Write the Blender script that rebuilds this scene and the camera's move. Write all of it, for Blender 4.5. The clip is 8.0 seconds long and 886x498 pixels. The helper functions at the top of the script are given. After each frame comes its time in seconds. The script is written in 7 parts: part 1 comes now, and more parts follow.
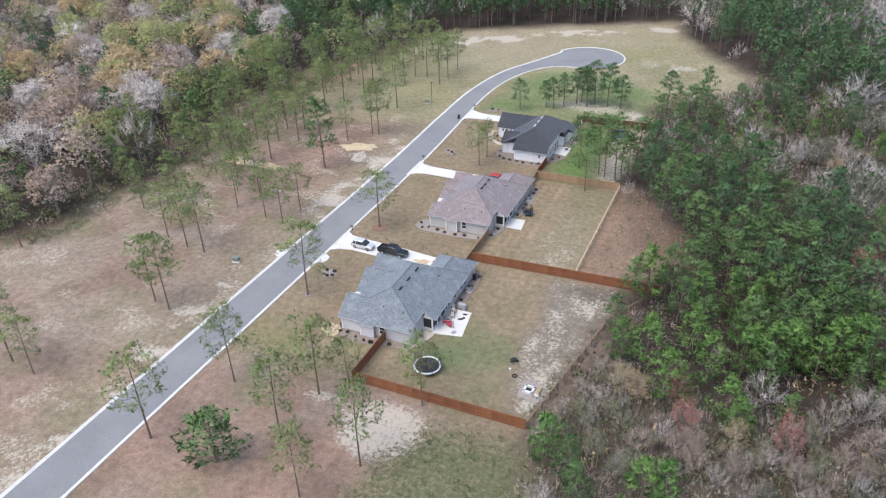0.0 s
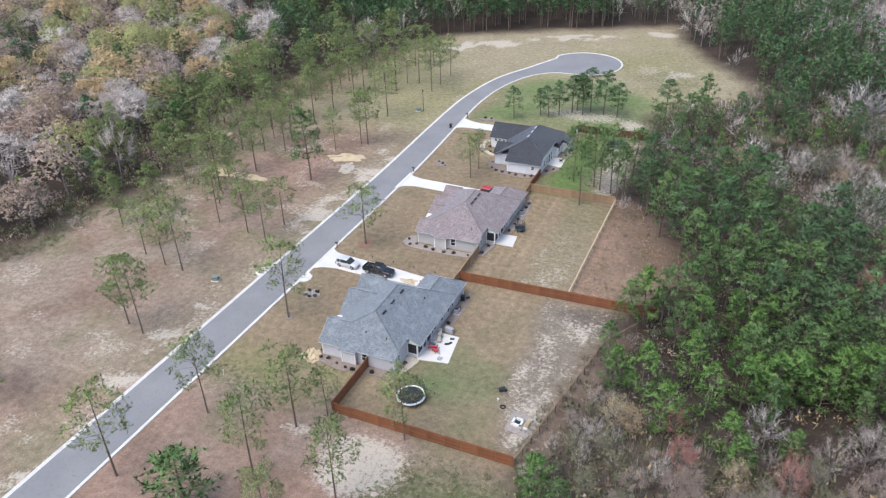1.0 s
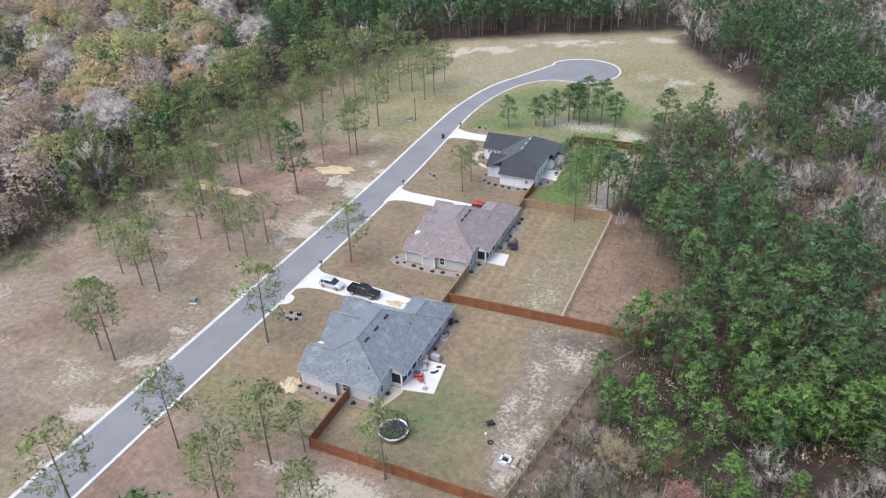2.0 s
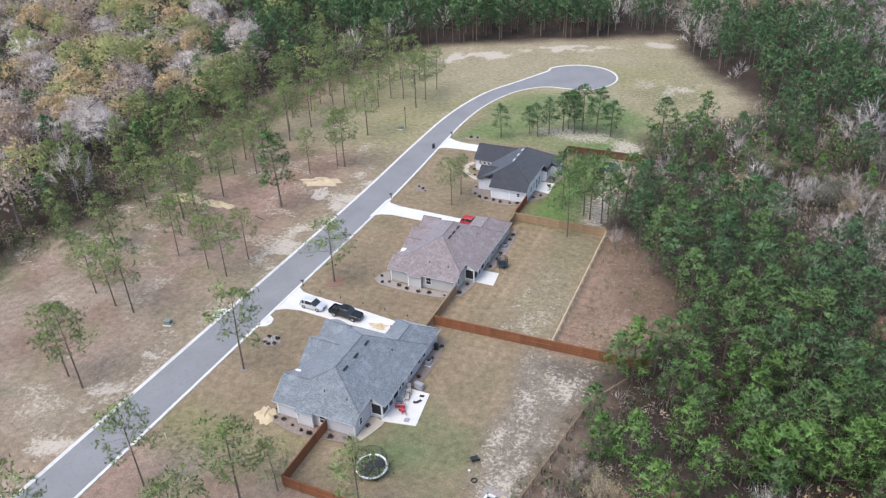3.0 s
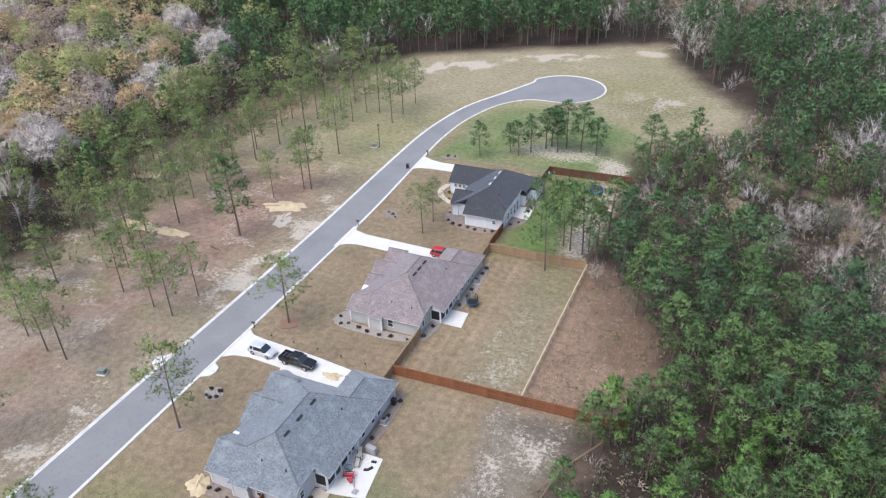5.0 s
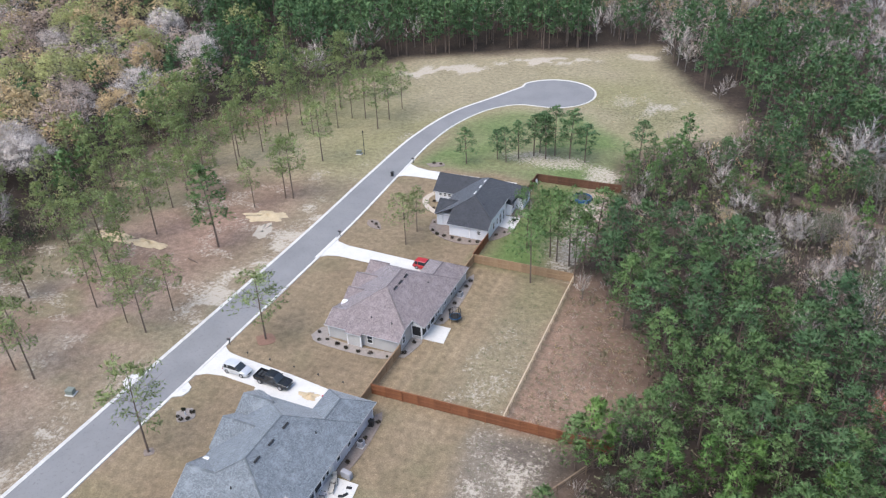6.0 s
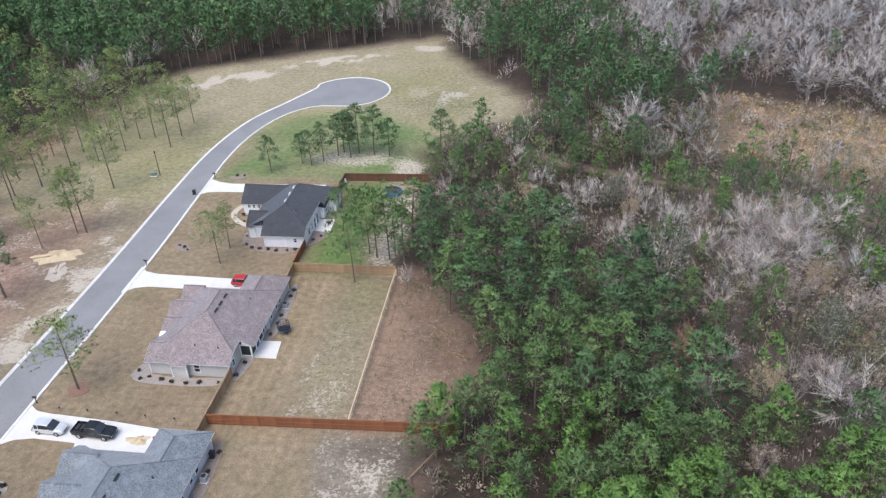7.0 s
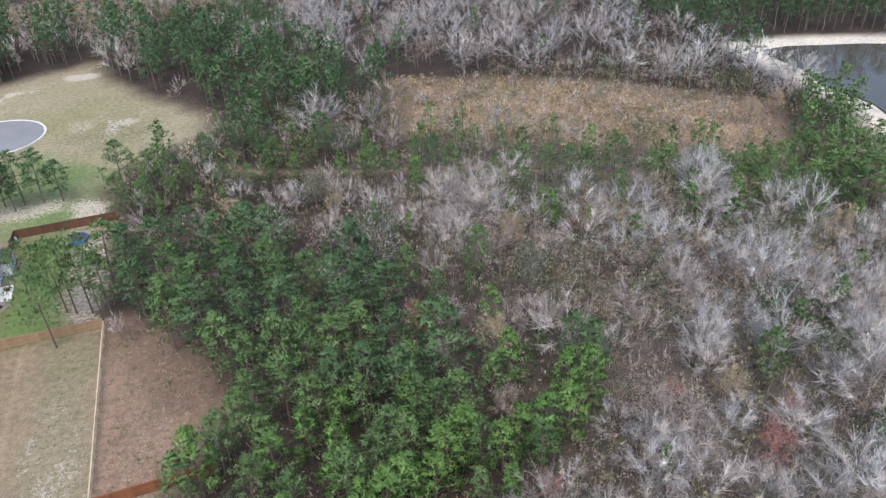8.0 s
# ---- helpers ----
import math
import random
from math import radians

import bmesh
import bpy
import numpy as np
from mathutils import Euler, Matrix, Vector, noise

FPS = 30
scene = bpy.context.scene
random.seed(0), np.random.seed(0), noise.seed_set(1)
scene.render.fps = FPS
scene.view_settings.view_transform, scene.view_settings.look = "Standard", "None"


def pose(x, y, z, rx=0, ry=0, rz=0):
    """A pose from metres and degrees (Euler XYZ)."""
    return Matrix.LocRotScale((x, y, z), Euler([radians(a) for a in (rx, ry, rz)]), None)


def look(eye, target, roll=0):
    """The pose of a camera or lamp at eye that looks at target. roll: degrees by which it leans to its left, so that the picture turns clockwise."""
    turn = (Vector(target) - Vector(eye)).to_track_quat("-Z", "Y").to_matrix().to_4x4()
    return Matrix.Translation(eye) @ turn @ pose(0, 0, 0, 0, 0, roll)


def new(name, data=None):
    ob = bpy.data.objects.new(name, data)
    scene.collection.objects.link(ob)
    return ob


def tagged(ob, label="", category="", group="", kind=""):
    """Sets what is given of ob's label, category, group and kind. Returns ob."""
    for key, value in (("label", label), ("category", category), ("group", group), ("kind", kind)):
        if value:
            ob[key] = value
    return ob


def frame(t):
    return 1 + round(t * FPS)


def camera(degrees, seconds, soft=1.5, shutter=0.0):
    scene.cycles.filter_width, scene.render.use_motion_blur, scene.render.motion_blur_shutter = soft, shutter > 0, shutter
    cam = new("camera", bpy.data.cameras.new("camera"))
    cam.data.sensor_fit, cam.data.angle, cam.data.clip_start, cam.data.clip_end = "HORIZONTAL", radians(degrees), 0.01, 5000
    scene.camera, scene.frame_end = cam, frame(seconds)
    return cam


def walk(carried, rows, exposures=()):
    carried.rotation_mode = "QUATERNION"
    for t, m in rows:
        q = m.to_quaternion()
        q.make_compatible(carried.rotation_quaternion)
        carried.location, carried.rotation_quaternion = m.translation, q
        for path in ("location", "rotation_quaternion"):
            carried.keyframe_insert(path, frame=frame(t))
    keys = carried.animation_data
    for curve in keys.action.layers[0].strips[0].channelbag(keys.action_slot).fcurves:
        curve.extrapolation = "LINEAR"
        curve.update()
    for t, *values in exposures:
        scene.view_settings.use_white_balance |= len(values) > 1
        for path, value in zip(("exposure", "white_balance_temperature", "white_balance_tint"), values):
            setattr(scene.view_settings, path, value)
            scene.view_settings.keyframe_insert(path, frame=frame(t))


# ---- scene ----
cam = camera(61.8, 8.0, soft=1.25)
PATH = [
    (0, (76.688, 0.206, 72.519), (75.975, 1.763, 71.486), -1.9),
    (0.5, (76.333, 3.644, 72.593), (75.622, 5.201, 71.559), -1.9),
    (1, (76.048, 7.064, 72.489), (75.336, 8.62, 71.456), -1.9),
    (1.5, (75.785, 10.532, 72.415), (75.069, 12.089, 71.383), -2.0),
    (3, (75.137, 20.877, 72.276), (74.42, 22.433, 71.244), -2.0),
    (3.5, (75.064, 24.231, 72.156), (74.348, 25.787, 71.124), -2.0),
    (4, (75.162, 27.778, 72.045), (74.444, 29.333, 71.012), -2.0),
    (4.5, (75.286, 31.101, 71.99), (74.568, 32.654, 70.956), -2.1),
    (6, (76.003, 39.576, 71.716), (75.294, 41.134, 70.682), -2.2),
    (6.5, (76.296, 39.53, 71.769), (75.798, 41.163, 70.728), -2.4),
    (7, (75.89, 39.634, 71.835), (75.649, 41.317, 70.781), -2.3),
    (7.5, (75.7, 39.868, 71.518), (75.727, 41.565, 70.46), -2.4),
    (7.7, (75.682, 39.822, 71.46), (75.884, 41.509, 70.404), -1.9),
    (7.9, (75.635, 39.881, 71.444), (76.043, 41.526, 70.383), -2.1),
    (8, (75.611, 39.892, 71.44), (76.12, 41.502, 70.368), -2.3),
]
walk(cam, [(t, look(eye, target, roll)) for t, eye, target, roll in PATH])

# ---- light: thin overcast, soft sun high in the south ----
SUN_EL, SUN_AZ = 62.0, 205.0
world = bpy.data.worlds.new("sky")
scene.world = world
world.use_nodes = True
wn = world.node_tree.nodes
sky = wn.new("ShaderNodeTexSky")
sky.sky_type, sky.sun_disc = "NISHITA", False
sky.sun_elevation, sky.sun_rotation = radians(SUN_EL), radians(SUN_AZ)
sky.air_density, sky.dust_density, sky.ozone_density = 1.0, 2.0, 1.0
wn["Background"].inputs["Strength"].default_value = 0.15
world.node_tree.links.new(sky.outputs[0], wn["Background"].inputs["Color"])
sun_data = bpy.data.lights.new("sun", "SUN")
sun_data.energy, sun_data.angle, sun_data.color = 1.25, radians(45), (1.0, 0.97, 0.93)
sun = new("sun", sun_data)
_el, _az = radians(SUN_EL), radians(SUN_AZ)
sun.matrix_world = look((0, 0, 0), (-math.sin(_az) * math.cos(_el), -math.cos(_az) * math.cos(_el), -math.sin(_el)))
sun.location = (0, 0, 200)
scene.view_settings.exposure = 0.84


# ---- materials ----
def mat(name):
    m = bpy.data.materials.new(name)
    m.use_nodes = True
    return m, m.node_tree.nodes, m.node_tree.links, m.node_tree.nodes["Principled BSDF"]


def node(ns, kind, **values):
    n = ns.new(kind)
    for k, v in values.items():
        n.inputs[k.replace("_", " ")].default_value = v
    return n


def mixed(ns, ls, fac, a, b, mode="MIX"):
    m = ns.new("ShaderNodeMix")
    m.data_type, m.blend_type = "RGBA", mode
    for slot, v in ((0, fac), (6, a), (7, b)):
        if isinstance(v, bpy.types.NodeSocket):
            ls.new(v, m.inputs[slot])
        else:
            m.inputs[slot].default_value = v if slot == 0 else (*v, 1)
    return m.outputs[2]


def ramped(ns, ls, value, lo, hi):
    r = ns.new("ShaderNodeMapRange")
    r.inputs[1].default_value, r.inputs[2].default_value = lo, hi
    ls.new(value, r.inputs[0])
    return r.outputs[0]


def noised(ns, ls, scale, detail=4.0, rough=0.6, stretch=None):
    n = node(ns, "ShaderNodeTexNoise", Scale=scale, Detail=detail, Roughness=rough)
    tc = ns.new("ShaderNodeTexCoord")
    if stretch:
        mp = ns.new("ShaderNodeMapping")
        mp.inputs["Scale"].default_value = stretch
        ls.new(tc.outputs["Object"], mp.inputs[0])
        ls.new(mp.outputs[0], n.inputs["Vector"])
    else:
        ls.new(tc.outputs["Object"], n.inputs["Vector"])
    return n.outputs["Fac"]


def surface(name, a, b, rough=0.8, big=0.4, fine=6.0, bump=0.0, metal=0.0, piece=0.0, stretch=None):
    """Two tones: broad stains and fine grain; piece: how far single pieces differ in tone."""
    m, ns, ls, bsdf = mat(name)
    col = mixed(ns, ls, ramped(ns, ls, noised(ns, ls, big, 5.0, 0.6, stretch), 0.3, 0.7), a, b)
    f = noised(ns, ls, fine, 4.0, 0.7, stretch)
    dark = tuple(v * 0.72 for v in a)
    col = mixed(ns, ls, ramped(ns, ls, f, 0.55, 0.8), col, dark)
    if piece:
        oi = ns.new("ShaderNodeObjectInfo")
        hs = ns.new("ShaderNodeHueSaturation")
        ls.new(ramped(ns, ls, oi.outputs["Random"], 0.0, 1.0), hs.inputs["Value"])
        hs.inputs["Value"].links[0].from_node.inputs[3].default_value = 1 - piece
        hs.inputs["Value"].links[0].from_node.inputs[4].default_value = 1 + piece
        ls.new(col, hs.inputs["Color"])
        col = hs.outputs[0]
    ls.new(col, bsdf.inputs["Base Color"])
    bsdf.inputs["Roughness"].default_value, bsdf.inputs["Metallic"].default_value = rough, metal
    if bump:
        b_ = node(ns, "ShaderNodeBump", Strength=0.5, Distance=bump)
        ls.new(f, b_.inputs["Height"])
        ls.new(b_.outputs[0], bsdf.inputs["Normal"])
    return m


def foliage(name, a, b, through_light=0.25, tip=None):
    """Leaf or needle material: tone differs from tree to tree and from tuft to tuft."""
    m, ns, ls, bsdf = mat(name)
    ns.remove(bsdf)
    at = ns.new("ShaderNodeAttribute")
    at.attribute_name = "tint"
    oi = ns.new("ShaderNodeObjectInfo")
    geo = ns.new("ShaderNodeNewGeometry")
    add = ns.new("ShaderNodeMath")
    add.operation = "ADD"
    ls.new(at.outputs["Fac"], add.inputs[0])
    ls.new(oi.outputs["Random"], add.inputs[1])
    wrap = ns.new("ShaderNodeMath")
    wrap.operation = "FRACT"
    ls.new(add.outputs[0], wrap.inputs[0])
    col = mixed(ns, ls, wrap.outputs[0], a, b)
    col = mixed(ns, ls, ramped(ns, ls, geo.outputs["Random Per Island"], 0.4, 2.2), col, tip or tuple(v * 1.9 for v in b))
    bunch = ns.new("ShaderNodeAttribute")
    bunch.attribute_name = "bunch"
    shade = ramped(ns, ls, bunch.outputs["Fac"], 0.0, 1.0)
    shade.node.inputs[3].default_value, shade.node.inputs[4].default_value = 0.78, 1.22
    hs = ns.new("ShaderNodeHueSaturation")
    ls.new(col, hs.inputs["Color"])
    ls.new(shade, hs.inputs["Value"])
    col = hs.outputs[0]
    d, t, mx = ns.new("ShaderNodeBsdfDiffuse"), ns.new("ShaderNodeBsdfTranslucent"), ns.new("ShaderNodeMixShader")
    mx.inputs[0].default_value = through_light
    for s in (d, t):
        ls.new(col, s.inputs["Color"])
    ls.new(d.outputs[0], mx.inputs[1])
    ls.new(t.outputs[0], mx.inputs[2])
    ls.new(mx.outputs[0], ns["Material Output"].inputs[0])
    return m


def ground_material():
    m, ns, ls, bsdf = mat("soil_and_grass")
    at = ns.new("ShaderNodeAttribute")
    at.attribute_name = "soil_and_shade"
    sandy = ns.new("ShaderNodeAttribute")
    sandy.attribute_name = "sandy"
    weedy = ns.new("ShaderNodeAttribute")
    weedy.attribute_name = "weedy"
    broad, mid, fine = noised(ns, ls, 0.12, 5), noised(ns, ls, 0.9, 6, 0.7), noised(ns, ls, 5.0, 5, 0.75)
    hs = ns.new("ShaderNodeHueSaturation")
    tone = ramped(ns, ls, broad, 0.3, 0.75)
    tone.node.inputs[3].default_value, tone.node.inputs[4].default_value = 0.88, 1.1
    hs0 = ns.new("ShaderNodeHueSaturation")
    ls.new(at.outputs["Color"], hs0.inputs["Color"])
    ls.new(tone, hs0.inputs["Value"])
    ls.new(hs0.outputs[0], hs.inputs["Color"])
    v = ramped(ns, ls, mid, 0.25, 0.75)
    v.node.inputs[3].default_value, v.node.inputs[4].default_value = 0.6, 1.38
    ls.new(v, hs.inputs["Value"])
    v2 = ramped(ns, ls, fine, 0.25, 0.75)
    v2.node.inputs[3].default_value, v2.node.inputs[4].default_value = 0.62, 1.36
    hs2 = ns.new("ShaderNodeHueSaturation")
    ls.new(hs.outputs[0], hs2.inputs["Color"])
    ls.new(v2, hs2.inputs["Value"])
    col = hs2.outputs[0]

    def mask(attr, grain, soft):
        """The attribute is the share of the surface that is covered."""
        g = ns.new("ShaderNodeMath")
        g.operation = "MULTIPLY_ADD"
        ls.new(grain, g.inputs[0])
        g.inputs[1].default_value, g.inputs[2].default_value = 2.6, -1.3
        s = ns.new("ShaderNodeMath")
        s.operation = "ADD"
        ls.new(attr.outputs["Fac"], s.inputs[0])
        ls.new(g.outputs[0], s.inputs[1])
        return ramped(ns, ls, s.outputs[0], 0.5 - soft, 0.5 + soft)
    speck = noised(ns, ls, 1.6, 8, 0.78)
    tuft = noised(ns, ls, 1.5, 6, 0.7)
    col = mixed(ns, ls, mask(sandy, speck, 0.16), col, (0.49, 0.43, 0.355))
    col = mixed(ns, ls, mask(weedy, tuft, 0.14), col, (0.12, 0.125, 0.065))
    ls.new(col, bsdf.inputs["Base Color"])
    bsdf.inputs["Roughness"].default_value = 0.95
    bsdf.inputs["Specular IOR Level"].default_value = 0.1
    b_ = node(ns, "ShaderNodeBump", Strength=0.6, Distance=0.12)
    ls.new(fine, b_.inputs["Height"])
    ls.new(b_.outputs[0], bsdf.inputs["Normal"])
    return m


def shingles(name, a, b):
    """Laminated asphalt shingles in courses: random darker tabs along the slope."""
    m, ns, ls, bsdf = mat(name)
    uv = ns.new("ShaderNodeUVMap")
    br = node(ns, "ShaderNodeTexBrick", Scale=1.0, Mortar_Size=0.012, Bias=0.0, Brick_Width=0.42, Row_Height=0.16)
    br.inputs["Color1"].default_value, br.inputs["Color2"].default_value = (*a, 1), (*b, 1)
    br.inputs["Mortar"].default_value = (*[v * 0.55 for v in a], 1)
    br.offset_frequency, br.squash_frequency = 2, 3
    ls.new(uv.outputs[0], br.inputs["Vector"])
    tabs = noised(ns, ls, 4.5, 5, 0.75)
    col = mixed(ns, ls, ramped(ns, ls, tabs, 0.46, 0.58), br.outputs["Color"], tuple(v * 0.6 for v in a))
    stain = noised(ns, ls, 0.6, 5, 0.7)
    col = mixed(ns, ls, ramped(ns, ls, stain, 0.5, 0.85), col, tuple(v * 1.18 for v in b))
    ls.new(col, bsdf.inputs["Base Color"])
    bsdf.inputs["Roughness"].default_value = 0.72
    bsdf.inputs["Sheen Weight"].default_value, bsdf.inputs["Sheen Roughness"].default_value = 0.35, 0.45
    b_ = node(ns, "ShaderNodeBump", Strength=0.6, Distance=0.02)
    ls.new(br.outputs["Fac"], b_.inputs["Height"])
    ls.new(b_.outputs[0], bsdf.inputs["Normal"])
    return m


def glass_material(name, tint):
    m, ns, ls, bsdf = mat(name)
    bsdf.inputs["Base Color"].default_value = (*tint, 1)
    bsdf.inputs["Roughness"].default_value, bsdf.inputs["Specular IOR Level"].default_value = 0.06, 0.8
    return m


SOIL = ground_material()
ASPHALT = surface("asphalt", (0.207, 0.206, 0.212), (0.257, 0.255, 0.258), 0.9, 0.12, 2.2, 0.01)
CONCRETE = surface("concrete", (0.62, 0.60, 0.57), (0.70, 0.68, 0.65), 0.85, 0.5, 5.0, 0.005)
KERB = surface("kerb_concrete", (0.56, 0.54, 0.51), (0.70, 0.68, 0.64), 0.9, 0.6, 3.0, 0.01)
FENCE_STAIN = surface("stained_cedar", (0.20, 0.078, 0.036), (0.275, 0.11, 0.05), 0.8, 0.8, 9.0, 0.004, piece=0.14, stretch=(1, 1, 0.2))
FENCE_PALE = surface("pale_new_pine", (0.52, 0.41, 0.28), (0.60, 0.48, 0.34), 0.85, 0.8, 9.0, 0.004, piece=0.08, stretch=(1, 1, 0.2))
FENCE_RAW = surface("weathered_pine", (0.30, 0.195, 0.115), (0.40, 0.275, 0.165), 0.85, 0.8, 9.0, 0.004, piece=0.12, stretch=(1, 1, 0.2))
FENCE_BROWN = surface("weathered_brown_pine", (0.17, 0.12, 0.08), (0.25, 0.18, 0.12), 0.9, 0.8, 9.0, 0.004, piece=0.15, stretch=(1, 1, 0.2))
FENCE_DARK = surface("dark_stained_cedar", (0.125, 0.06, 0.036), (0.175, 0.085, 0.05), 0.85, 0.8, 9.0, 0.004, piece=0.14, stretch=(1, 1, 0.2))
ROOF_BLUE = shingles("slate_blue_shingles", (0.185, 0.21, 0.235), (0.245, 0.275, 0.30))
ROOF_BROWN = shingles("mauve_brown_shingles", (0.26, 0.21, 0.21), (0.325, 0.265, 0.26))
ROOF_DARK = shingles("charcoal_shingles", (0.032, 0.036, 0.046), (0.055, 0.058, 0.070))
SIDING_GREY = surface("grey_siding", (0.55, 0.53, 0.55), (0.60, 0.58, 0.60), 0.6, 0.3, 4.0)
SIDING_TAN = surface("greige_siding", (0.47, 0.45, 0.43), (0.52, 0.50, 0.47), 0.6, 0.3, 4.0)
SIDING_WHITE = surface("white_siding", (0.70, 0.70, 0.72), (0.76, 0.76, 0.77), 0.6, 0.3, 4.0)
GUTTER = surface("grey_gutter", (0.38, 0.38, 0.39), (0.44, 0.44, 0.45), 0.5, 0.8, 6.0)
TRIM = surface("white_trim", (0.78, 0.77, 0.76), (0.82, 0.81, 0.80), 0.5, 0.8, 6.0)
PANE = glass_material("window_glass", (0.03, 0.035, 0.04))
SCREEN = surface("black_screen", (0.018, 0.018, 0.02), (0.03, 0.03, 0.032), 0.7, 1.0, 30.0)
PINE = foliage("pine_needles", (0.122, 0.21, 0.09), (0.185, 0.29, 0.115), 0.14, (0.25, 0.36, 0.155))
PINE_OPEN = foliage("open_pine_needles", (0.235, 0.305, 0.13), (0.32, 0.39, 0.17), 0.3, (0.42, 0.49, 0.24))
PINE_DARK = foliage("dense_pine_needles", (0.092, 0.172, 0.09), (0.145, 0.24, 0.112), 0.14, (0.215, 0.32, 0.155))
PINE_YOUNG = foliage("young_pine_needles", (0.15, 0.28, 0.09), (0.205, 0.345, 0.105), 0.14, (0.28, 0.41, 0.15))
TWIGS = foliage("bare_twigs", (0.45, 0.37, 0.32), (0.74, 0.68, 0.64), 0.1, (0.80, 0.75, 0.71))
SILVER = foliage("silver_twigs", (0.47, 0.445, 0.43), (0.72, 0.70, 0.69), 0.1, (0.78, 0.76, 0.75))
BUDS_TAN = foliage("tan_buds", (0.62, 0.46, 0.28), (0.70, 0.57, 0.35), 0.4, (0.74, 0.62, 0.42))
BUDS_LIME = foliage("spring_leaves", (0.42, 0.455, 0.20), (0.54, 0.55, 0.27), 0.4, (0.62, 0.62, 0.36))
BUDS_RED = foliage("red_buds", (0.56, 0.20, 0.17), (0.60, 0.27, 0.22), 0.3, (0.66, 0.38, 0.31))
BUDS_PINK = foliage("pinkish_buds", (0.48, 0.365, 0.30), (0.58, 0.47, 0.395), 0.4, (0.62, 0.52, 0.45))
OAK_GREEN = foliage("evergreen_leaves", (0.075, 0.125, 0.065), (0.14, 0.175, 0.10), 0.3)
BRUSH = foliage("olive_brush", (0.21, 0.225, 0.13), (0.34, 0.335, 0.205), 0.25, (0.43, 0.42, 0.27))
BARK = surface("pine_bark", (0.13, 0.095, 0.075), (0.20, 0.15, 0.12), 0.95, 1.5, 8.0, 0.02)
BARK_GREY = surface("grey_bark", (0.19, 0.165, 0.155), (0.28, 0.255, 0.24), 0.95, 1.5, 8.0, 0.02)
MULCH = surface("mulch", (0.21, 0.165, 0.14), (0.30, 0.25, 0.215), 0.95, 2.0, 9.0, 0.03)
MULCH_RED = surface("pine_straw_mulch", (0.215, 0.12, 0.085), (0.27, 0.16, 0.115), 0.95, 2.0, 9.0, 0.03)
GRAVEL = surface("pea_gravel", (0.27, 0.235, 0.21), (0.37, 0.325, 0.295), 0.95, 2.0, 12.0, 0.03)
SAND = surface("builder_sand", (0.50, 0.39, 0.25), (0.60, 0.49, 0.33), 0.95, 1.0, 5.0, 0.03)
SAND_WHITE = surface("bank_sand", (0.46, 0.39, 0.31), (0.58, 0.51, 0.42), 0.95, 0.3, 4.0, 0.03)


def water_material():
    m, ns, ls, bsdf = mat("pond_water")
    bsdf.inputs["Base Color"].default_value = (0.075, 0.068, 0.055, 1)
    bsdf.inputs["Roughness"].default_value, bsdf.inputs["IOR"].default_value = 0.08, 1.33
    b_ = node(ns, "ShaderNodeBump", Strength=0.08, Distance=0.05)
    ls.new(noised(ns, ls, 0.6, 3), b_.inputs["Height"])
    ls.new(b_.outputs[0], bsdf.inputs["Normal"])
    return m


WATER = water_material()


# ---- ground, road, driveways ----
def part(name, bm, material, parent, label=""):
    """Links a bmesh as one mesh object under a thing or a part."""
    me = bpy.data.meshes.new(name)
    bm.to_mesh(me)
    bm.free()
    return mesh_part(name, me, material, parent, label)


def mesh_part(name, me, material, parent, label=""):
    if material and not me.materials:
        me.materials.append(material)
    ob = new(name, me)
    if parent:
        ob.parent = parent
    if label:
        ob["label"] = label
    return ob


def thing(name, x, y, z=0.0, turn=0.0, label="", category="", group="", kind=""):
    ob = new(name)
    ob.empty_display_size = 0.3
    ob.matrix_basis = pose(x, y, z, 0, 0, turn)
    return tagged(ob, label, category, group, kind)


def box(bm, x0, y0, z0, x1, y1, z1, bevel=0.0):
    made = bmesh.ops.create_cube(bm, size=1.0, matrix=Matrix.Translation(((x0 + x1) / 2, (y0 + y1) / 2, (z0 + z1) / 2)) @ Matrix.Diagonal((x1 - x0, y1 - y0, z1 - z0, 1)))
    if bevel:
        edges = {e for v in made["verts"] for e in v.link_edges}
        bmesh.ops.bevel(bm, geom=list(edges), offset=bevel, segments=2, affect="EDGES", profile=0.6)
    return made["verts"]


def tube(bm, a, b, r0, r1=None, sides=8):
    a, b = Vector(a), Vector(b)
    turn = (b - a).to_track_quat("Z", "Y").to_matrix().to_4x4()
    bmesh.ops.create_cone(bm, cap_ends=True, segments=sides, radius1=r0, radius2=r0 if r1 is None else r1, depth=(b - a).length,
                          matrix=Matrix.Translation((a + b) / 2) @ turn)


def ring_tube(bm, r, z, thick, sides=32, cx=0.0, cy=0.0):
    """A round rail: a torus of radius r."""
    rows = []
    for i in range(sides):
        a = 2 * math.pi * i / sides
        rows.append([bm.verts.new((cx + math.cos(a) * (r + thick * math.cos(b)), cy + math.sin(a) * (r + thick * math.cos(b)), z + thick * math.sin(b)))
                     for b in (0.3, 1.87, 3.44, 5.01)])
    for i in range(sides):
        p, q = rows[i], rows[(i + 1) % sides]
        for j in range(4):
            bm.faces.new((p[j], q[j], q[(j + 1) % 4], p[(j + 1) % 4]))


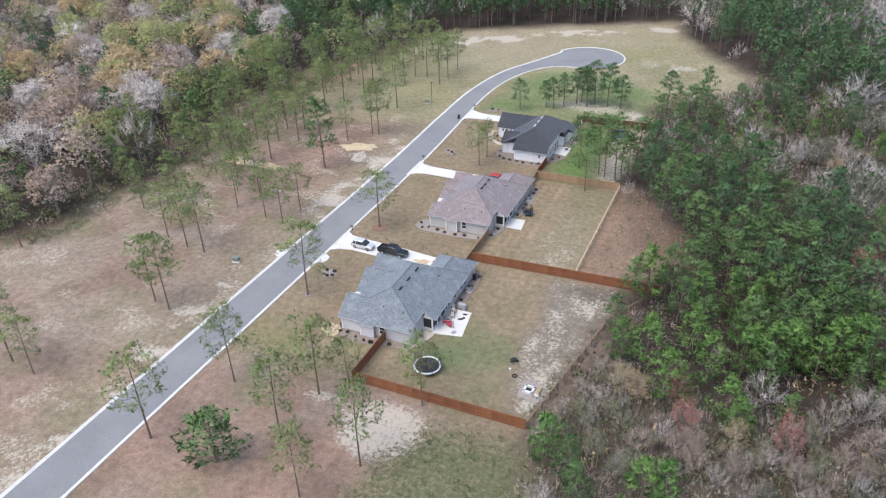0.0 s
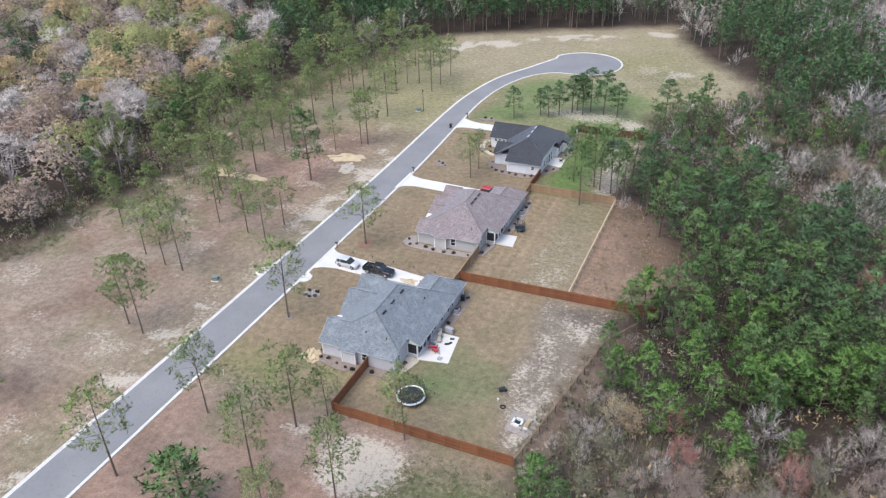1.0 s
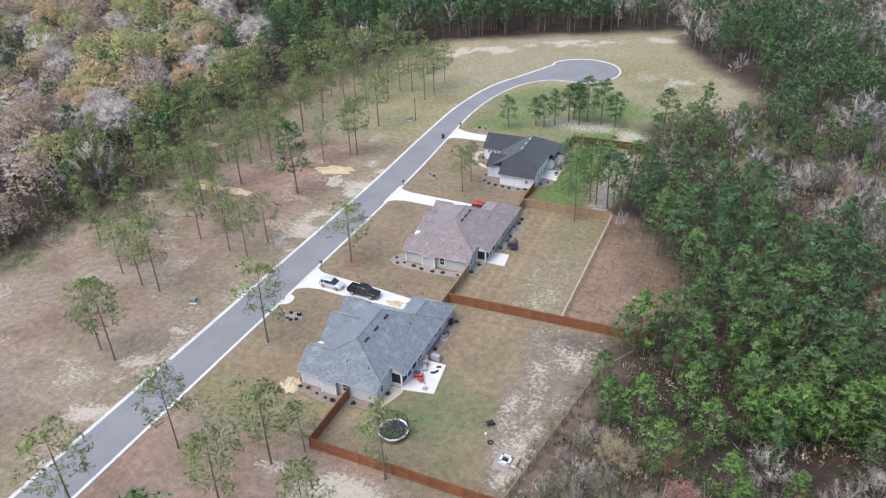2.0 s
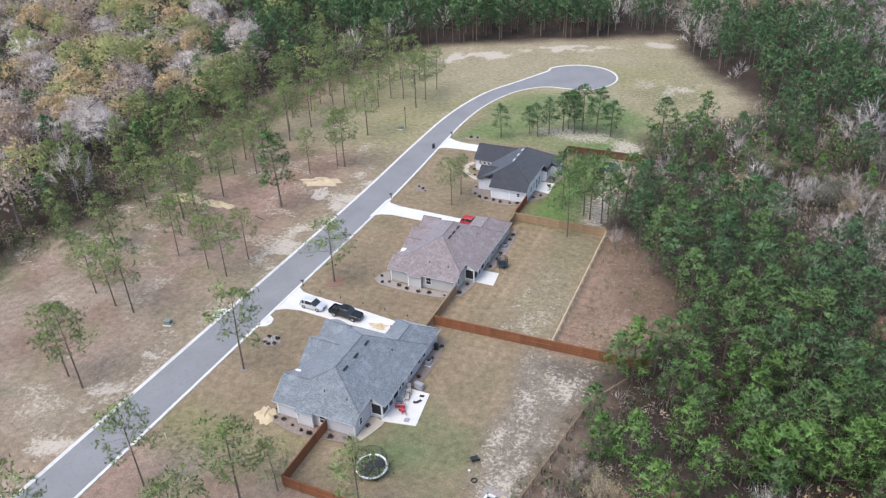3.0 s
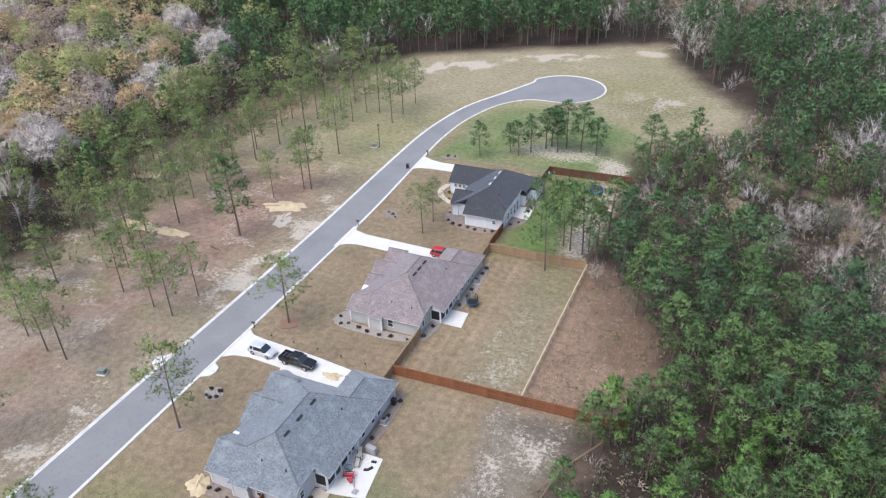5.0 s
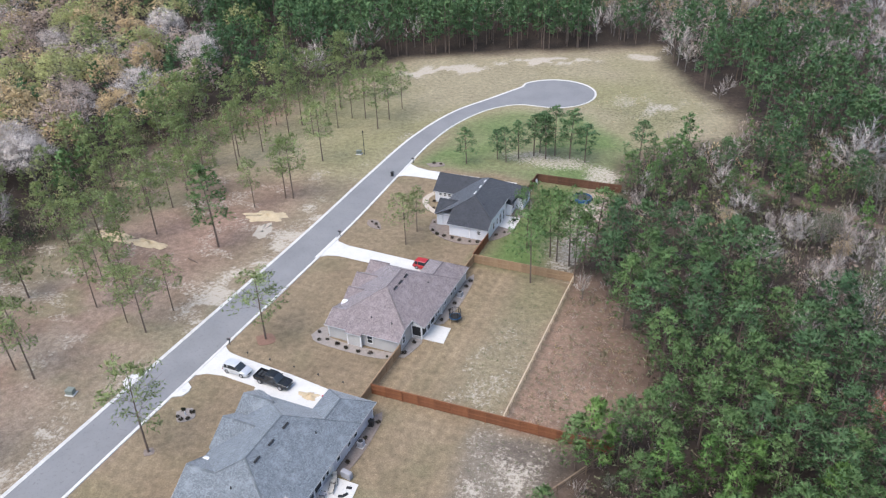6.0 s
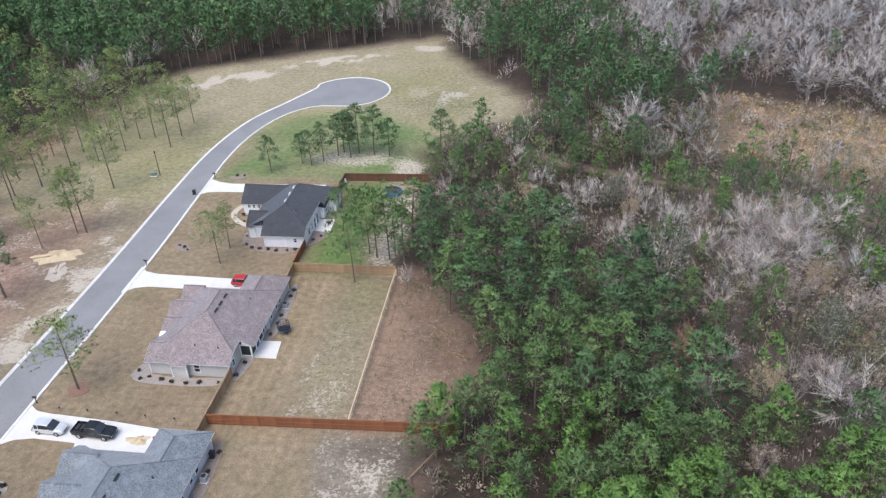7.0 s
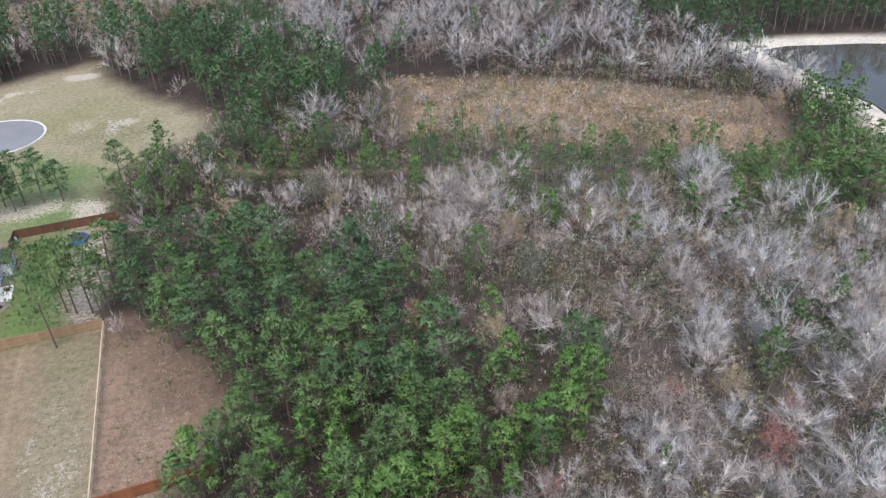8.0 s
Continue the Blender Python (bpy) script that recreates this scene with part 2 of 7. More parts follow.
def prism(bm, outline, z0, z1):
    """A slab with the given outline, counter-clockwise."""
    lo = [bm.verts.new((x, y, z0)) for x, y in outline]
    hi = [bm.verts.new((x, y, z1)) for x, y in outline]
    n = len(outline)
    bm.faces.new(hi)
    bm.faces.new(lo[::-1])
    for i in range(n):
        bm.faces.new((lo[i], lo[(i + 1) % n], hi[(i + 1) % n], hi[i]))


def loft(bm, rings):
    vs = [[bm.verts.new(p) for p in ring] for ring in rings]
    n = len(vs[0])
    for a, b in zip(vs, vs[1:]):
        for i in range(n):
            bm.faces.new((a[i], a[(i + 1) % n], b[(i + 1) % n], b[i]))
    bm.faces.new(vs[0][::-1])
    bm.faces.new(vs[-1])
    bmesh.ops.recalc_face_normals(bm, faces=bm.faces[:])
    for f in bm.faces:
        f.smooth = False


def value_noise(x, y, scale, octaves=4, seed=0):
    """Smooth random field over arrays, about 0..1."""
    total, amp, norm = np.zeros_like(x), 1.0, 0.0
    table = np.random.RandomState(seed).rand(256, 256)
    for o in range(octaves):
        fx, fy = x / scale * 2 ** o + 17.3 * o, y / scale * 2 ** o + 9.1 * o
        ix, iy = np.floor(fx).astype(int), np.floor(fy).astype(int)
        u, v = fx - ix, fy - iy
        u, v = u * u * (3 - 2 * u), v * v * (3 - 2 * v)
        g = lambda a, b: table[(ix + a) % 256, (iy + b) % 256]
        total += amp * ((g(0, 0) * (1 - u) + g(1, 0) * u) * (1 - v) + (g(0, 1) * (1 - u) + g(1, 1) * u) * v)
        norm += amp
        amp *= 0.5
    return total / norm


def inside(px, py, poly, soft):
    """Signed nearness to a polygon: 1 well inside, 0 well outside, over soft metres."""
    px, py = np.asarray(px, float), np.asarray(py, float)
    hit, d2 = np.zeros(px.shape, bool), np.full(px.shape, 1e9)
    n = len(poly)
    for i in range(n):
        (ax, ay), (bx, by) = poly[i], poly[(i + 1) % n]
        cross = ((ay > py) != (by > py)) & (px < (bx - ax) * (py - ay) / ((by - ay) or 1e-9) + ax)
        hit ^= cross
        k = np.clip(((px - ax) * (bx - ax) + (py - ay) * (by - ay)) / ((bx - ax) ** 2 + (by - ay) ** 2), 0, 1)
        d2 = np.minimum(d2, (px - ax - k * (bx - ax)) ** 2 + (py - ay - k * (by - ay)) ** 2)
    d = np.sqrt(d2) * np.where(hit, 1, -1)
    return np.clip(d / soft * 0.5 + 0.5, 0, 1)


# wood edges: the clearing in which road and houses lie
CLEARING = [(-64, 20), (-58, 80), (-51, 89), (-52, 105), (-46, 117), (-50, 135), (-60, 155), (-60, 195), (-50, 214), (-41, 236), (-32, 255),
            (-19, 262), (10, 277), (44, 291), (48, 270), (58, 253), (68, 239), (74, 231), (72, 217), (58, 207), (50, 196), (53, 180), (52, 150),
            (58, 144), (67, 132), (69, 121), (63, 110), (62, 98), (60, 80), (57, 69), (60, 58), (52, 44), (50, 20)]
MARSH = [(124, 236), (150, 226), (182, 207), (206, 180), (190, 154), (160, 176), (118, 200)]
BANK = [(226, 227), (246, 225), (300, 205), (330, 120), (222, 126), (215, 148), (217, 160), (223, 170), (222, 184), (226, 198), (224, 214)]
POND = [(233, 217), (250, 215), (300, 190), (316, 125), (226, 136), (220, 150), (226, 160), (231, 172), (229, 184), (233, 198)]
TRACK = [(74, 199), (82, 192), (99, 185), (123, 177), (145, 166), (196, 138), (240, 112)]


def ground_sheet():
    def axis(parts, far):
        """Fine steps where the place is seen close, coarser ones towards the horizon."""
        mid = np.concatenate([np.arange(a, b, step) for a, b, step in parts])
        out = [4.0]
        while sum(out) < far:
            out.append(out[-1] * 1.3)
        return np.concatenate((mid[0] - np.cumsum(out)[::-1], mid, mid[-1] + np.cumsum(out)))
    xs = axis(((-216, -66, 3.0), (-66, 0, 1.2), (0, 66, 0.9), (66, 300, 3.0)), 2600)
    ys = axis(((20, 50, 1.2), (50, 200, 0.9), (200, 300, 1.2), (300, 345, 3.0)), 2600)
    X, Y = np.meshgrid(xs, ys)
    x, y = X.ravel(), Y.ravel()
    n1, n2, n3 = value_noise(x, y, 14, 5, 1), value_noise(x, y, 5, 5, 2), value_noise(x, y, 40, 4, 3)
    wx, wy = x + (n2 - 0.5) * 3, y + (value_noise(x, y, 5, 4, 4) - 0.5) * 3
    col = np.zeros((len(x), 3))
    col[:] = (0.295, 0.218, 0.17)
    sandy, weedy = np.zeros(len(x)), np.zeros(len(x))

    def lay(mask, rgb):
        col[:] = col * (1 - mask[:, None]) + np.array(rgb) * mask[:, None]

    def oval(cx, cy, rx, ry, soft=0.35, turn=0.0):
        c, s = math.cos(radians(turn)), math.sin(radians(turn))
        u, v = ((wx - cx) * c + (wy - cy) * s) / rx, (-(wx - cx) * s + (wy - cy) * c) / ry
        return np.clip((1 - np.hypot(u, v)) / soft, 0, 1)

    # rough field on both sides of the road: straw-coloured grass over pine straw
    lay(np.clip((n1 - 0.47) * 6, 0, 1) * 0.8, (0.305, 0.245, 0.185))
    lay(np.clip((n3 - 0.42) * 6, 0, 1) * 0.85, (0.31, 0.205, 0.155))
    lay(np.clip((value_noise(x, y, 7, 4, 31) - 0.54) * 8, 0, 1) * 0.7, (0.225, 0.155, 0.115))
    lay(np.clip((value_noise(x, y, 9, 4, 12) - 0.55) * 6, 0, 1) * 0.6, (0.22, 0.20, 0.12))
    verge = np.clip((wx + 16) / 10, 0, 1) * (x < 3) * (y > 30) * (y < 215)
    lay(verge * 0.75 * np.clip(0.4 + n1, 0, 1), (0.275, 0.235, 0.16))
    lump = value_noise(x * 1.6, y, 5, 4, 33)
    sandy += verge * np.clip((wx + 9) / 5, 0, 1) * np.clip((lump - 0.46) * 4, 0, 0.38)
    sandy += np.clip((value_noise(x, y * 1.6, 6, 5, 35) - 0.56) * 4, 0, 0.38) * (x < 0) * (y < 170)
    lay(inside(wx, wy, [(-62, 110), (-34, 108), (-26, 128), (-22, 190), (-20, 216), (-34, 240), (-56, 212), (-62, 150)], 10) * np.clip((n1 - 0.34) * 4, 0, 1) * 0.6, (0.185, 0.175, 0.105))
    # meadow round the turning circle
    meadow = inside(wx, wy, [(-40, 165), (-3, 170), (6, 205), (14, 184), (52, 182), (50, 196), (58, 207), (75, 217), (76, 232), (46, 292), (-34, 258)], 8)
    lay(meadow, (0.325, 0.28, 0.185))
    lay(meadow * np.clip((n3 - 0.42) * 4, 0, 1) * 0.7, (0.25, 0.235, 0.12))
    far_sand = np.maximum(oval(-16, 246, 20, 9, 0.7, 30), oval(12, 265, 24, 6, 0.7, 22))
    sandy += far_sand * np.clip((lump - 0.38) * 6, 0.1, 1.2)
    sandy += oval(40, 278, 7, 5, 0.5) * 0.7
    sandy += oval(52, 235, 22, 16, 0.8) * (0.15 + 0.5 * np.clip((lump - 0.45) * 4, 0, 1))
    weedy += oval(50, 228, 24, 16, 0.8) * 0.4
    # green winter grass between the circle and the last house
    lay(inside(wx, wy, [(6, 181), (6, 205), (16, 219), (36, 222), (50, 205), (52, 181)], 3) * np.clip(0.1 + 1.5 * n1, 0, 1), (0.155, 0.205, 0.085))
    sandy += oval(34, 192, 16, 6, 0.6) * 0.55 + oval(48, 187, 6, 7, 0.6) * 0.6
    # mown dormant lawns
    tan = (0.268, 0.207, 0.137)
    streak = value_noise(x * 4, y * 0.3, 5, 3, 20)
    across = value_noise(x * 0.3, y * 3, 5, 3, 22)
    for poly in ([(6.6, 73), (20, 72), (29, 76), (29.3, 70.5), (55.5, 70.5), (61, 108), (33, 108.3), (6.6, 108.3)],
                 [(6.6, 107), (33, 107), (52.4, 108), (52.2, 145), (6.6, 145)],
                 [(5, 144), (34, 144), (52, 145), (52, 181), (34, 181), (26, 181), (4, 175)]):
        lawn = inside(x + (n2 - 0.5) * 1.2, wy, poly, 0.8)
        lay(lawn, tan)
        lay(lawn * np.clip((np.where(x > 33, streak, across) - 0.5) * 5, 0, 1) * 0.4, (0.305, 0.235, 0.155))
        lay(lawn * np.clip((n2 - 0.50) * 6, 0, 1) * 0.5, (0.215, 0.18, 0.11))
        lay(lawn * np.clip((n1 - 0.52) * 6, 0, 1) * 0.4, (0.225, 0.165, 0.11))
    lay(inside(wx, wy, [(6, 70), (28, 70), (28, 78), (6, 80)], 3) * 0.6 * n2 * 1.6, (0.20, 0.21, 0.085))
    weedy += inside(wx, wy, [(6, 68), (24, 66), (28, 74), (6, 76)], 3) * 0.42
    # mowing stripes behind the middle house, along the fences
    stripe = 0.5 + 0.5 * np.sin(x * 3.6 + n2 * 2)
    lay(inside(x, y, [(34, 109), (42, 109), (42.5, 144), (34, 144)], 1) * stripe * 0.6, (0.35, 0.265, 0.17))
    lay(inside(x, y, [(34, 109), (43, 109), (43.5, 144), (34, 144)], 1) * (0.5 - 0.5 * np.sin(x * 1.25 + 0.6)) * 0.4, (0.225, 0.18, 0.11))
    # green patches and worn ground in the yards
    lay(oval(42, 83, 10.5, 6.0, 0.7, 20) * np.clip(0.35 + (n2 - 0.3) * 2.2, 0, 1), (0.105, 0.165, 0.07))
    lay(inside(wx, wy, [(36, 72), (50, 72), (51, 106), (37, 106)], 3) * np.clip((n1 - 0.4) * 4, 0, 1) * 0.75, (0.185, 0.185, 0.10))
    worn = inside(wx, wy, [(53, 73), (56, 73), (61, 107), (49, 107.5), (50, 96), (50.5, 84)], 1.6)
    lay(worn, (0.225, 0.19, 0.15))
    sandy += worn * (0.16 + 0.5 * np.clip((lump - 0.42) * 3, 0, 1))
    weedy += worn * 0.22
    lay(oval(58, 104, 7, 4) * 0.8, (0.14, 0.115, 0.095))
    worn2 = inside(wx, wy, [(42.5, 109.5), (52.3, 109.5), (52, 144), (43, 144), (43.8, 130)], 1.6)
    lay(worn2, (0.265, 0.22, 0.145))
    lay(worn2 * np.clip((wy - 127) / 10, 0, 1) * 0.7, (0.23, 0.20, 0.115))
    sandy += worn2 * np.clip((136 - wy) / 16, 0, 1) * (0.14 + 0.45 * np.clip((lump - 0.42) * 3, 0, 1))
    weedy += worn2 * 0.24
    lay(inside(wx, wy, [(53, 109), (63, 109), (69, 121), (67, 132), (55, 146), (53, 146)], 1.5), (0.275, 0.185, 0.135))
    lay(inside(wx, wy, [(55, 109), (66, 109), (69, 121), (67, 132), (56, 146), (53, 144), (58, 128)], 3) * np.clip((n1 - 0.36) * 5, 0, 1) * 0.85, (0.16, 0.105, 0.078))
    sandy += inside(wx, wy, [(53, 109), (63, 109), (69, 121), (67, 132), (55, 146), (53, 146)], 1.5) * 0.2
    weedy += inside(wx, wy, [(53, 109), (63, 109), (69, 121), (67, 132), (55, 146), (53, 146)], 1.5) * 0.27
    lay(inside(wx, wy, [(34.5, 146), (46, 146), (44, 180), (36, 180)], 3), (0.13, 0.185, 0.065))
    sandy += inside(wx, wy, [(46, 146), (53, 146), (53, 180), (43, 180)], 3) * 0.55
    # bare sand south of the first yard, weeds beyond it
    sandy += oval(37.5, 63, 8.5, 7, 0.5) * 0.72 + oval(27, 66, 5, 2.2, 0.6) * 0.5
    lay(inside(wx, wy, [(44, 66), (56, 68), (60, 58), (52, 30), (38, 30), (40, 52)], 4), (0.205, 0.19, 0.115))
    weedy += inside(wx, wy, [(42, 68), (57, 69), (62, 58), (54, 30), (36, 30), (38, 52)], 4) * 0.55
    # wood floor with the shade between crowns painted in, marsh, pond bank
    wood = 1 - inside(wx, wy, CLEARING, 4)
    # brown leaf litter, coloured near-black to stand for shade below the crowns
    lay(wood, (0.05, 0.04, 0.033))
    lay(wood * inside(wx, wy, [(54, 40), (110, 40), (100, 78), (62, 92), (56, 70)], 6) * 0.8, (0.13, 0.11, 0.09))
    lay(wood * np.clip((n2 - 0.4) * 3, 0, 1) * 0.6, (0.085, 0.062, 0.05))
    thicket = inside(wx, wy, [(98, 40), (112, 100), (116, 120), (108, 150), (96, 166), (120, 196), (240, 150), (240, 40)], 12)
    lay(thicket * wood * 0.8, (0.135, 0.115, 0.10))
    lay(inside(wx, wy, MARSH, 6), (0.32, 0.225, 0.15))
    weedy += inside(wx, wy, MARSH, 6) * 0.25
    sandy[inside(wx, wy, CLEARING, 4) < 0.5] = 0
    lay(inside(wx, wy, BANK, 3), (0.60, 0.54, 0.45))
    for (ax, ay), (bx, by) in zip(TRACK, TRACK[1:]):
        k = np.clip(((wx - ax) * (bx - ax) + (wy - ay) * (by - ay)) / ((bx - ax) ** 2 + (by - ay) ** 2), 0, 1)
        d = np.hypot(wx - ax - k * (bx - ax), wy - ay - k * (by - ay))
        lay(np.clip((1.9 - d) / 1.2, 0, 1), (0.21, 0.155, 0.115))
    # gentle unevenness off the mown and paved parts
    flat = np.maximum(inside(x, y, [(-6, 10), (62, 10), (62, 215), (40, 252), (-6, 252)], 8), 0)
    z = (n1 - 0.5) * 0.7 * (1 - flat) - 0.02
    pond = inside(x, y, POND, 6)
    z -= pond * 1.2
    sandy = np.clip(sandy, 0, 0.75)
    nx, ny = len(xs), len(ys)
    idx = np.arange(nx * ny).reshape(ny, nx)
    quads = np.stack((idx[:-1, :-1], idx[:-1, 1:], idx[1:, 1:], idx[1:, :-1]), -1).reshape(-1, 4)
    me = bpy.data.meshes.new("ground")
    me.vertices.add(len(x))
    me.vertices.foreach_set("co", np.stack((x, y, z), 1).ravel())
    me.loops.add(quads.size)
    me.loops.foreach_set("vertex_index", quads.ravel())
    me.polygons.add(len(quads))
    me.polygons.foreach_set("loop_start", np.arange(0, quads.size, 4))
    me.update(calc_edges=True)
    a = me.attributes.new("soil_and_shade", "FLOAT_COLOR", "POINT")
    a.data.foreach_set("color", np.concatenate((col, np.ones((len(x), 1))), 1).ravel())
    for name, values in (("sandy", sandy), ("weedy", weedy)):
        me.attributes.new(name, "FLOAT", "POINT").data.foreach_set("value", values)
    me.polygons.foreach_set("use_smooth", np.ones(len(quads), bool))
    return tagged(mesh_part("ground", me, SOIL, None), "sandy ground with dormant tan lawns, pine straw and a wood floor darkened for shade", "ground", kind="structure")


ground_sheet()


def spline(points, step=1.5):
    """Smooth line through a few control points, evenly sampled."""
    p = [Vector(q) for q in points]
    p = [p[0] * 2 - p[1]] + p + [p[-1] * 2 - p[-2]]
    out = []
    for a, b, c, d in zip(p, p[1:], p[2:], p[3:]):
        n = max(2, int((c - b).length / step))
        for i in range(n):
            t = i / n
            out.append(0.5 * (2 * b + (c - a) * t + (2 * a - 5 * b + 4 * c - d) * t * t + (3 * b - a - 3 * c + d) * t ** 3))
    return out + [p[-2]]


CIRCLE, RADIUS = Vector((22.6, 236.8)), 11.9
left_edge = spline([(-1.2, -140), (-1.2, 20), (-1.2, 90), (-1.3, 140), (-2.2, 172), (-2.2, 195), (0.8, 214), (7.0, 228), (12.3, 239.6)], 2.0)
left_arc = [CIRCLE + RADIUS * Vector((math.cos(a), math.sin(a))) for a in np.linspace(radians(152), radians(-76), 46)]
right_edge = spline([(22.5, 225.2), (15.6, 224.6), (9.4, 218), (5.4, 206), (4.2, 192), (4.8, 176), (6.3, 145), (6.6, 100), (6.7, 20), (6.7, -140)], 2.0)
EDGE = left_edge + left_arc + right_edge


def offset(line, d):
    """The line moved d metres to its right."""
    out = []
    for i, p in enumerate(line):
        t = (line[min(i + 1, len(line) - 1)] - line[max(i - 1, 0)]).normalized()
        out.append(p + Vector((t.y, -t.x)) * d)
    return out


def road():
    inner = offset(EDGE, 0.5)
    bm = bmesh.new()
    vs = [bm.verts.new((p.x, p.y, 0.02)) for p in inner]
    bm.faces.new(vs)
    bmesh.ops.triangulate(bm, faces=bm.faces[:])
    ob = part("road", bm, ASPHALT, None)
    for p in ob.data.polygons:
        if p.normal.z < 0:
            p.flip()
    tagged(ob, "grey asphalt residential street ending in a turning circle", "road", kind="structure")
    bm = bmesh.new()
    profile = [(-0.02, -0.05), (0.0, 0.10), (0.16, 0.115), (0.28, 0.05), (0.55, 0.026), (0.55, -0.05)]
    lines = [[bm.verts.new((p.x, p.y, z)) for p in offset(EDGE, d)] for d, z in profile]
    for a, b in zip(lines, lines[1:]):
        for i in range(len(a) - 1):
            bm.faces.new((a[i], a[i + 1], b[i + 1], b[i]))
    bmesh.ops.recalc_face_normals(bm, faces=bm.faces[:])
    tagged(part("kerb", bm, KERB, None), "pale concrete rolled kerb along both road edges", "kerb", kind="structure")


road()


def driveway(outline, joints, name="driveway"):
    """A concrete slab, cast in bays with open joints."""
    bm = bmesh.new()
    prism(bm, outline, -0.05, 0.06)
    for co, no in joints:
        geom = bm.verts[:] + bm.edges[:] + bm.faces[:]
        bmesh.ops.bisect_plane(bm, geom=geom, plane_co=co, plane_no=no)
    bmesh.ops.recalc_face_normals(bm, faces=bm.faces[:])
    return tagged(part(name, bm, CONCRETE, None), "pale concrete slab", "driveway" if name == "driveway" else "patio", kind="structure")


driveway([(6.35, 101.4), (8.0, 102.5), (10.5, 103.0), (16.6, 102.7), (17.8, 99.0), (28.6, 99.0), (28.6, 105.9), (20, 106.9), (10, 107.6), (8, 107.9), (6.35, 109.0)], [])
driveway([(5.6, 136.4), (7.4, 138.0), (9.5, 138.6), (18.6, 138.4), (19.4, 135.0), (28.0, 135.0), (28.0, 141.8), (15, 142.3), (9.5, 142.5), (7, 143.2), (5.5, 144.6)], [])
driveway([(4.4, 172.6), (6.0, 173.9), (8.5, 174.3), (15.6, 174.5), (17.0, 172.0), (30.0, 172.2), (31, 178.7), (10, 178.2), (7, 178.8), (4.3, 180.2)], [])
# patios
driveway([(35.3, 85.0), (40.2, 85.9), (39.3, 92.4), (35.3, 92.4)], [], "patio")
driveway([(34.4, 121.6), (38.1, 121.6), (37.7, 125.6), (34.4, 125.6)], [], "patio")
driveway([(33.2, 159.4), (36.9, 158.8), (36.7, 163.9), (33.2, 163.9)], [], "patio")


def pond():
    bm = bmesh.new()
    line = spline([Vector(p) for p in POND + POND[:1]], 4.0)
    bm.faces.new([bm.verts.new((p.x, p.y, -0.28)) for p in line[:-1]])
    bmesh.ops.triangulate(bm, faces=bm.faces[:])
    ob = part("pond_water", bm, WATER, None)
    for p in ob.data.polygons:
        if p.normal.z < 0:
            p.flip()
    tagged(ob, "still dark pond with a pale sandy bank", "water", kind="structure")


pond()


# ---- houses ----
EAVE, PEAK, STEEP = 2.65, 6.5, 0.67


def slope(name, poly, material, parent, label="", thick=0.16):
    """A roof plane with shingle courses along its eave, thickened downwards."""
    bm = bmesh.new()
    uv = bm.loops.layers.uv.new("UVMap")
    for _ in range(1):
        pts = [Vector(p) for p in poly]
        nrm = Vector((0, 0, 0))
        for i in range(len(pts)):
            nrm += pts[i].cross(pts[(i + 1) % len(pts)])
        if nrm.z < 0:
            pts.reverse()
            nrm = -nrm
        nrm.normalize()
        up = (Vector((0, 0, 1)) - nrm * nrm.z).normalized()
        side = up.cross(nrm)
        top = [bm.verts.new(p) for p in pts]
        low = [bm.verts.new(p - Vector((0, 0, thick))) for p in pts]
        faces = [bm.faces.new(top), bm.faces.new(low[::-1])]
        n = len(pts)
        faces += [bm.faces.new((low[i], low[(i + 1) % n], top[(i + 1) % n], top[i])) for i in range(n)]
        for f in faces:
            for lp in f.loops:
                lp[uv].uv = (lp.vert.co.dot(side), lp.vert.co.dot(up))
    return part(name, bm, material, parent, label)


def facets(polys, material, house):
    """All planes of a roof; the largest one is returned, to carry what stands on the roof."""
    made = [slope("roof_slope", poly, material, house) for poly in polys]
    return made[1]


def ridge_cap(roof, material, a, b, w=0.16, h=0.05):
    """A row of overlapping cap shingles along a ridge or hip, as one stepped strip."""
    bm = bmesh.new()
    a, b = Vector(a), Vector(b)
    d = (b - a).normalized()
    s = d.cross(Vector((0, 0, 1))).normalized()
    n = max(2, int((b - a).length / 0.45))
    last = None
    for i in range(n):
        for f, top in ((i / n, h), ((i + 0.97) / n, h * 0.3)):
            p = a.lerp(b, f)
            row = [bm.verts.new(v) for v in (p - s * w - Vector((0, 0, 0.06)), p + Vector((0, 0, top)), p + s * w - Vector((0, 0, 0.06)))]
            if last:
                bm.faces.new((last[0], last[1], row[1], row[0]))
                bm.faces.new((last[1], last[2], row[2], row[1]))
            last = row
    part("ridge_cap", bm, material, roof)


def wall_box(name, x0, y0, x1, y1, material, parent, z0=0.0, z1=EAVE - 0.03):
    """A storey of lap siding: each board overlaps the one below."""
    bm = bmesh.new()
    n = max(1, round((z1 - z0 - 0.3) / 0.2))
    zs = np.linspace(z0 + 0.3, z1, n + 1)
    levels = [(z0, 0.02), (z0 + 0.3, 0.02)]
    for a, b in zip(zs, zs[1:]):
        levels += [(a, 0.0), (b, 0.02)]
    rings = [[bm.verts.new((x, y, z)) for x, y in ((x0 + d, y0 + d), (x1 - d, y0 + d), (x1 - d, y1 - d), (x0 + d, y1 - d))] for z, d in levels]
    for lo, hi in zip(rings, rings[1:]):
        for i in range(4):
            bm.faces.new((lo[i], lo[(i + 1) % 4], hi[(i + 1) % 4], hi[i]))
    bm.faces.new(rings[0][::-1])
    bm.faces.new(rings[-1])
    return part(name, bm, material, parent)


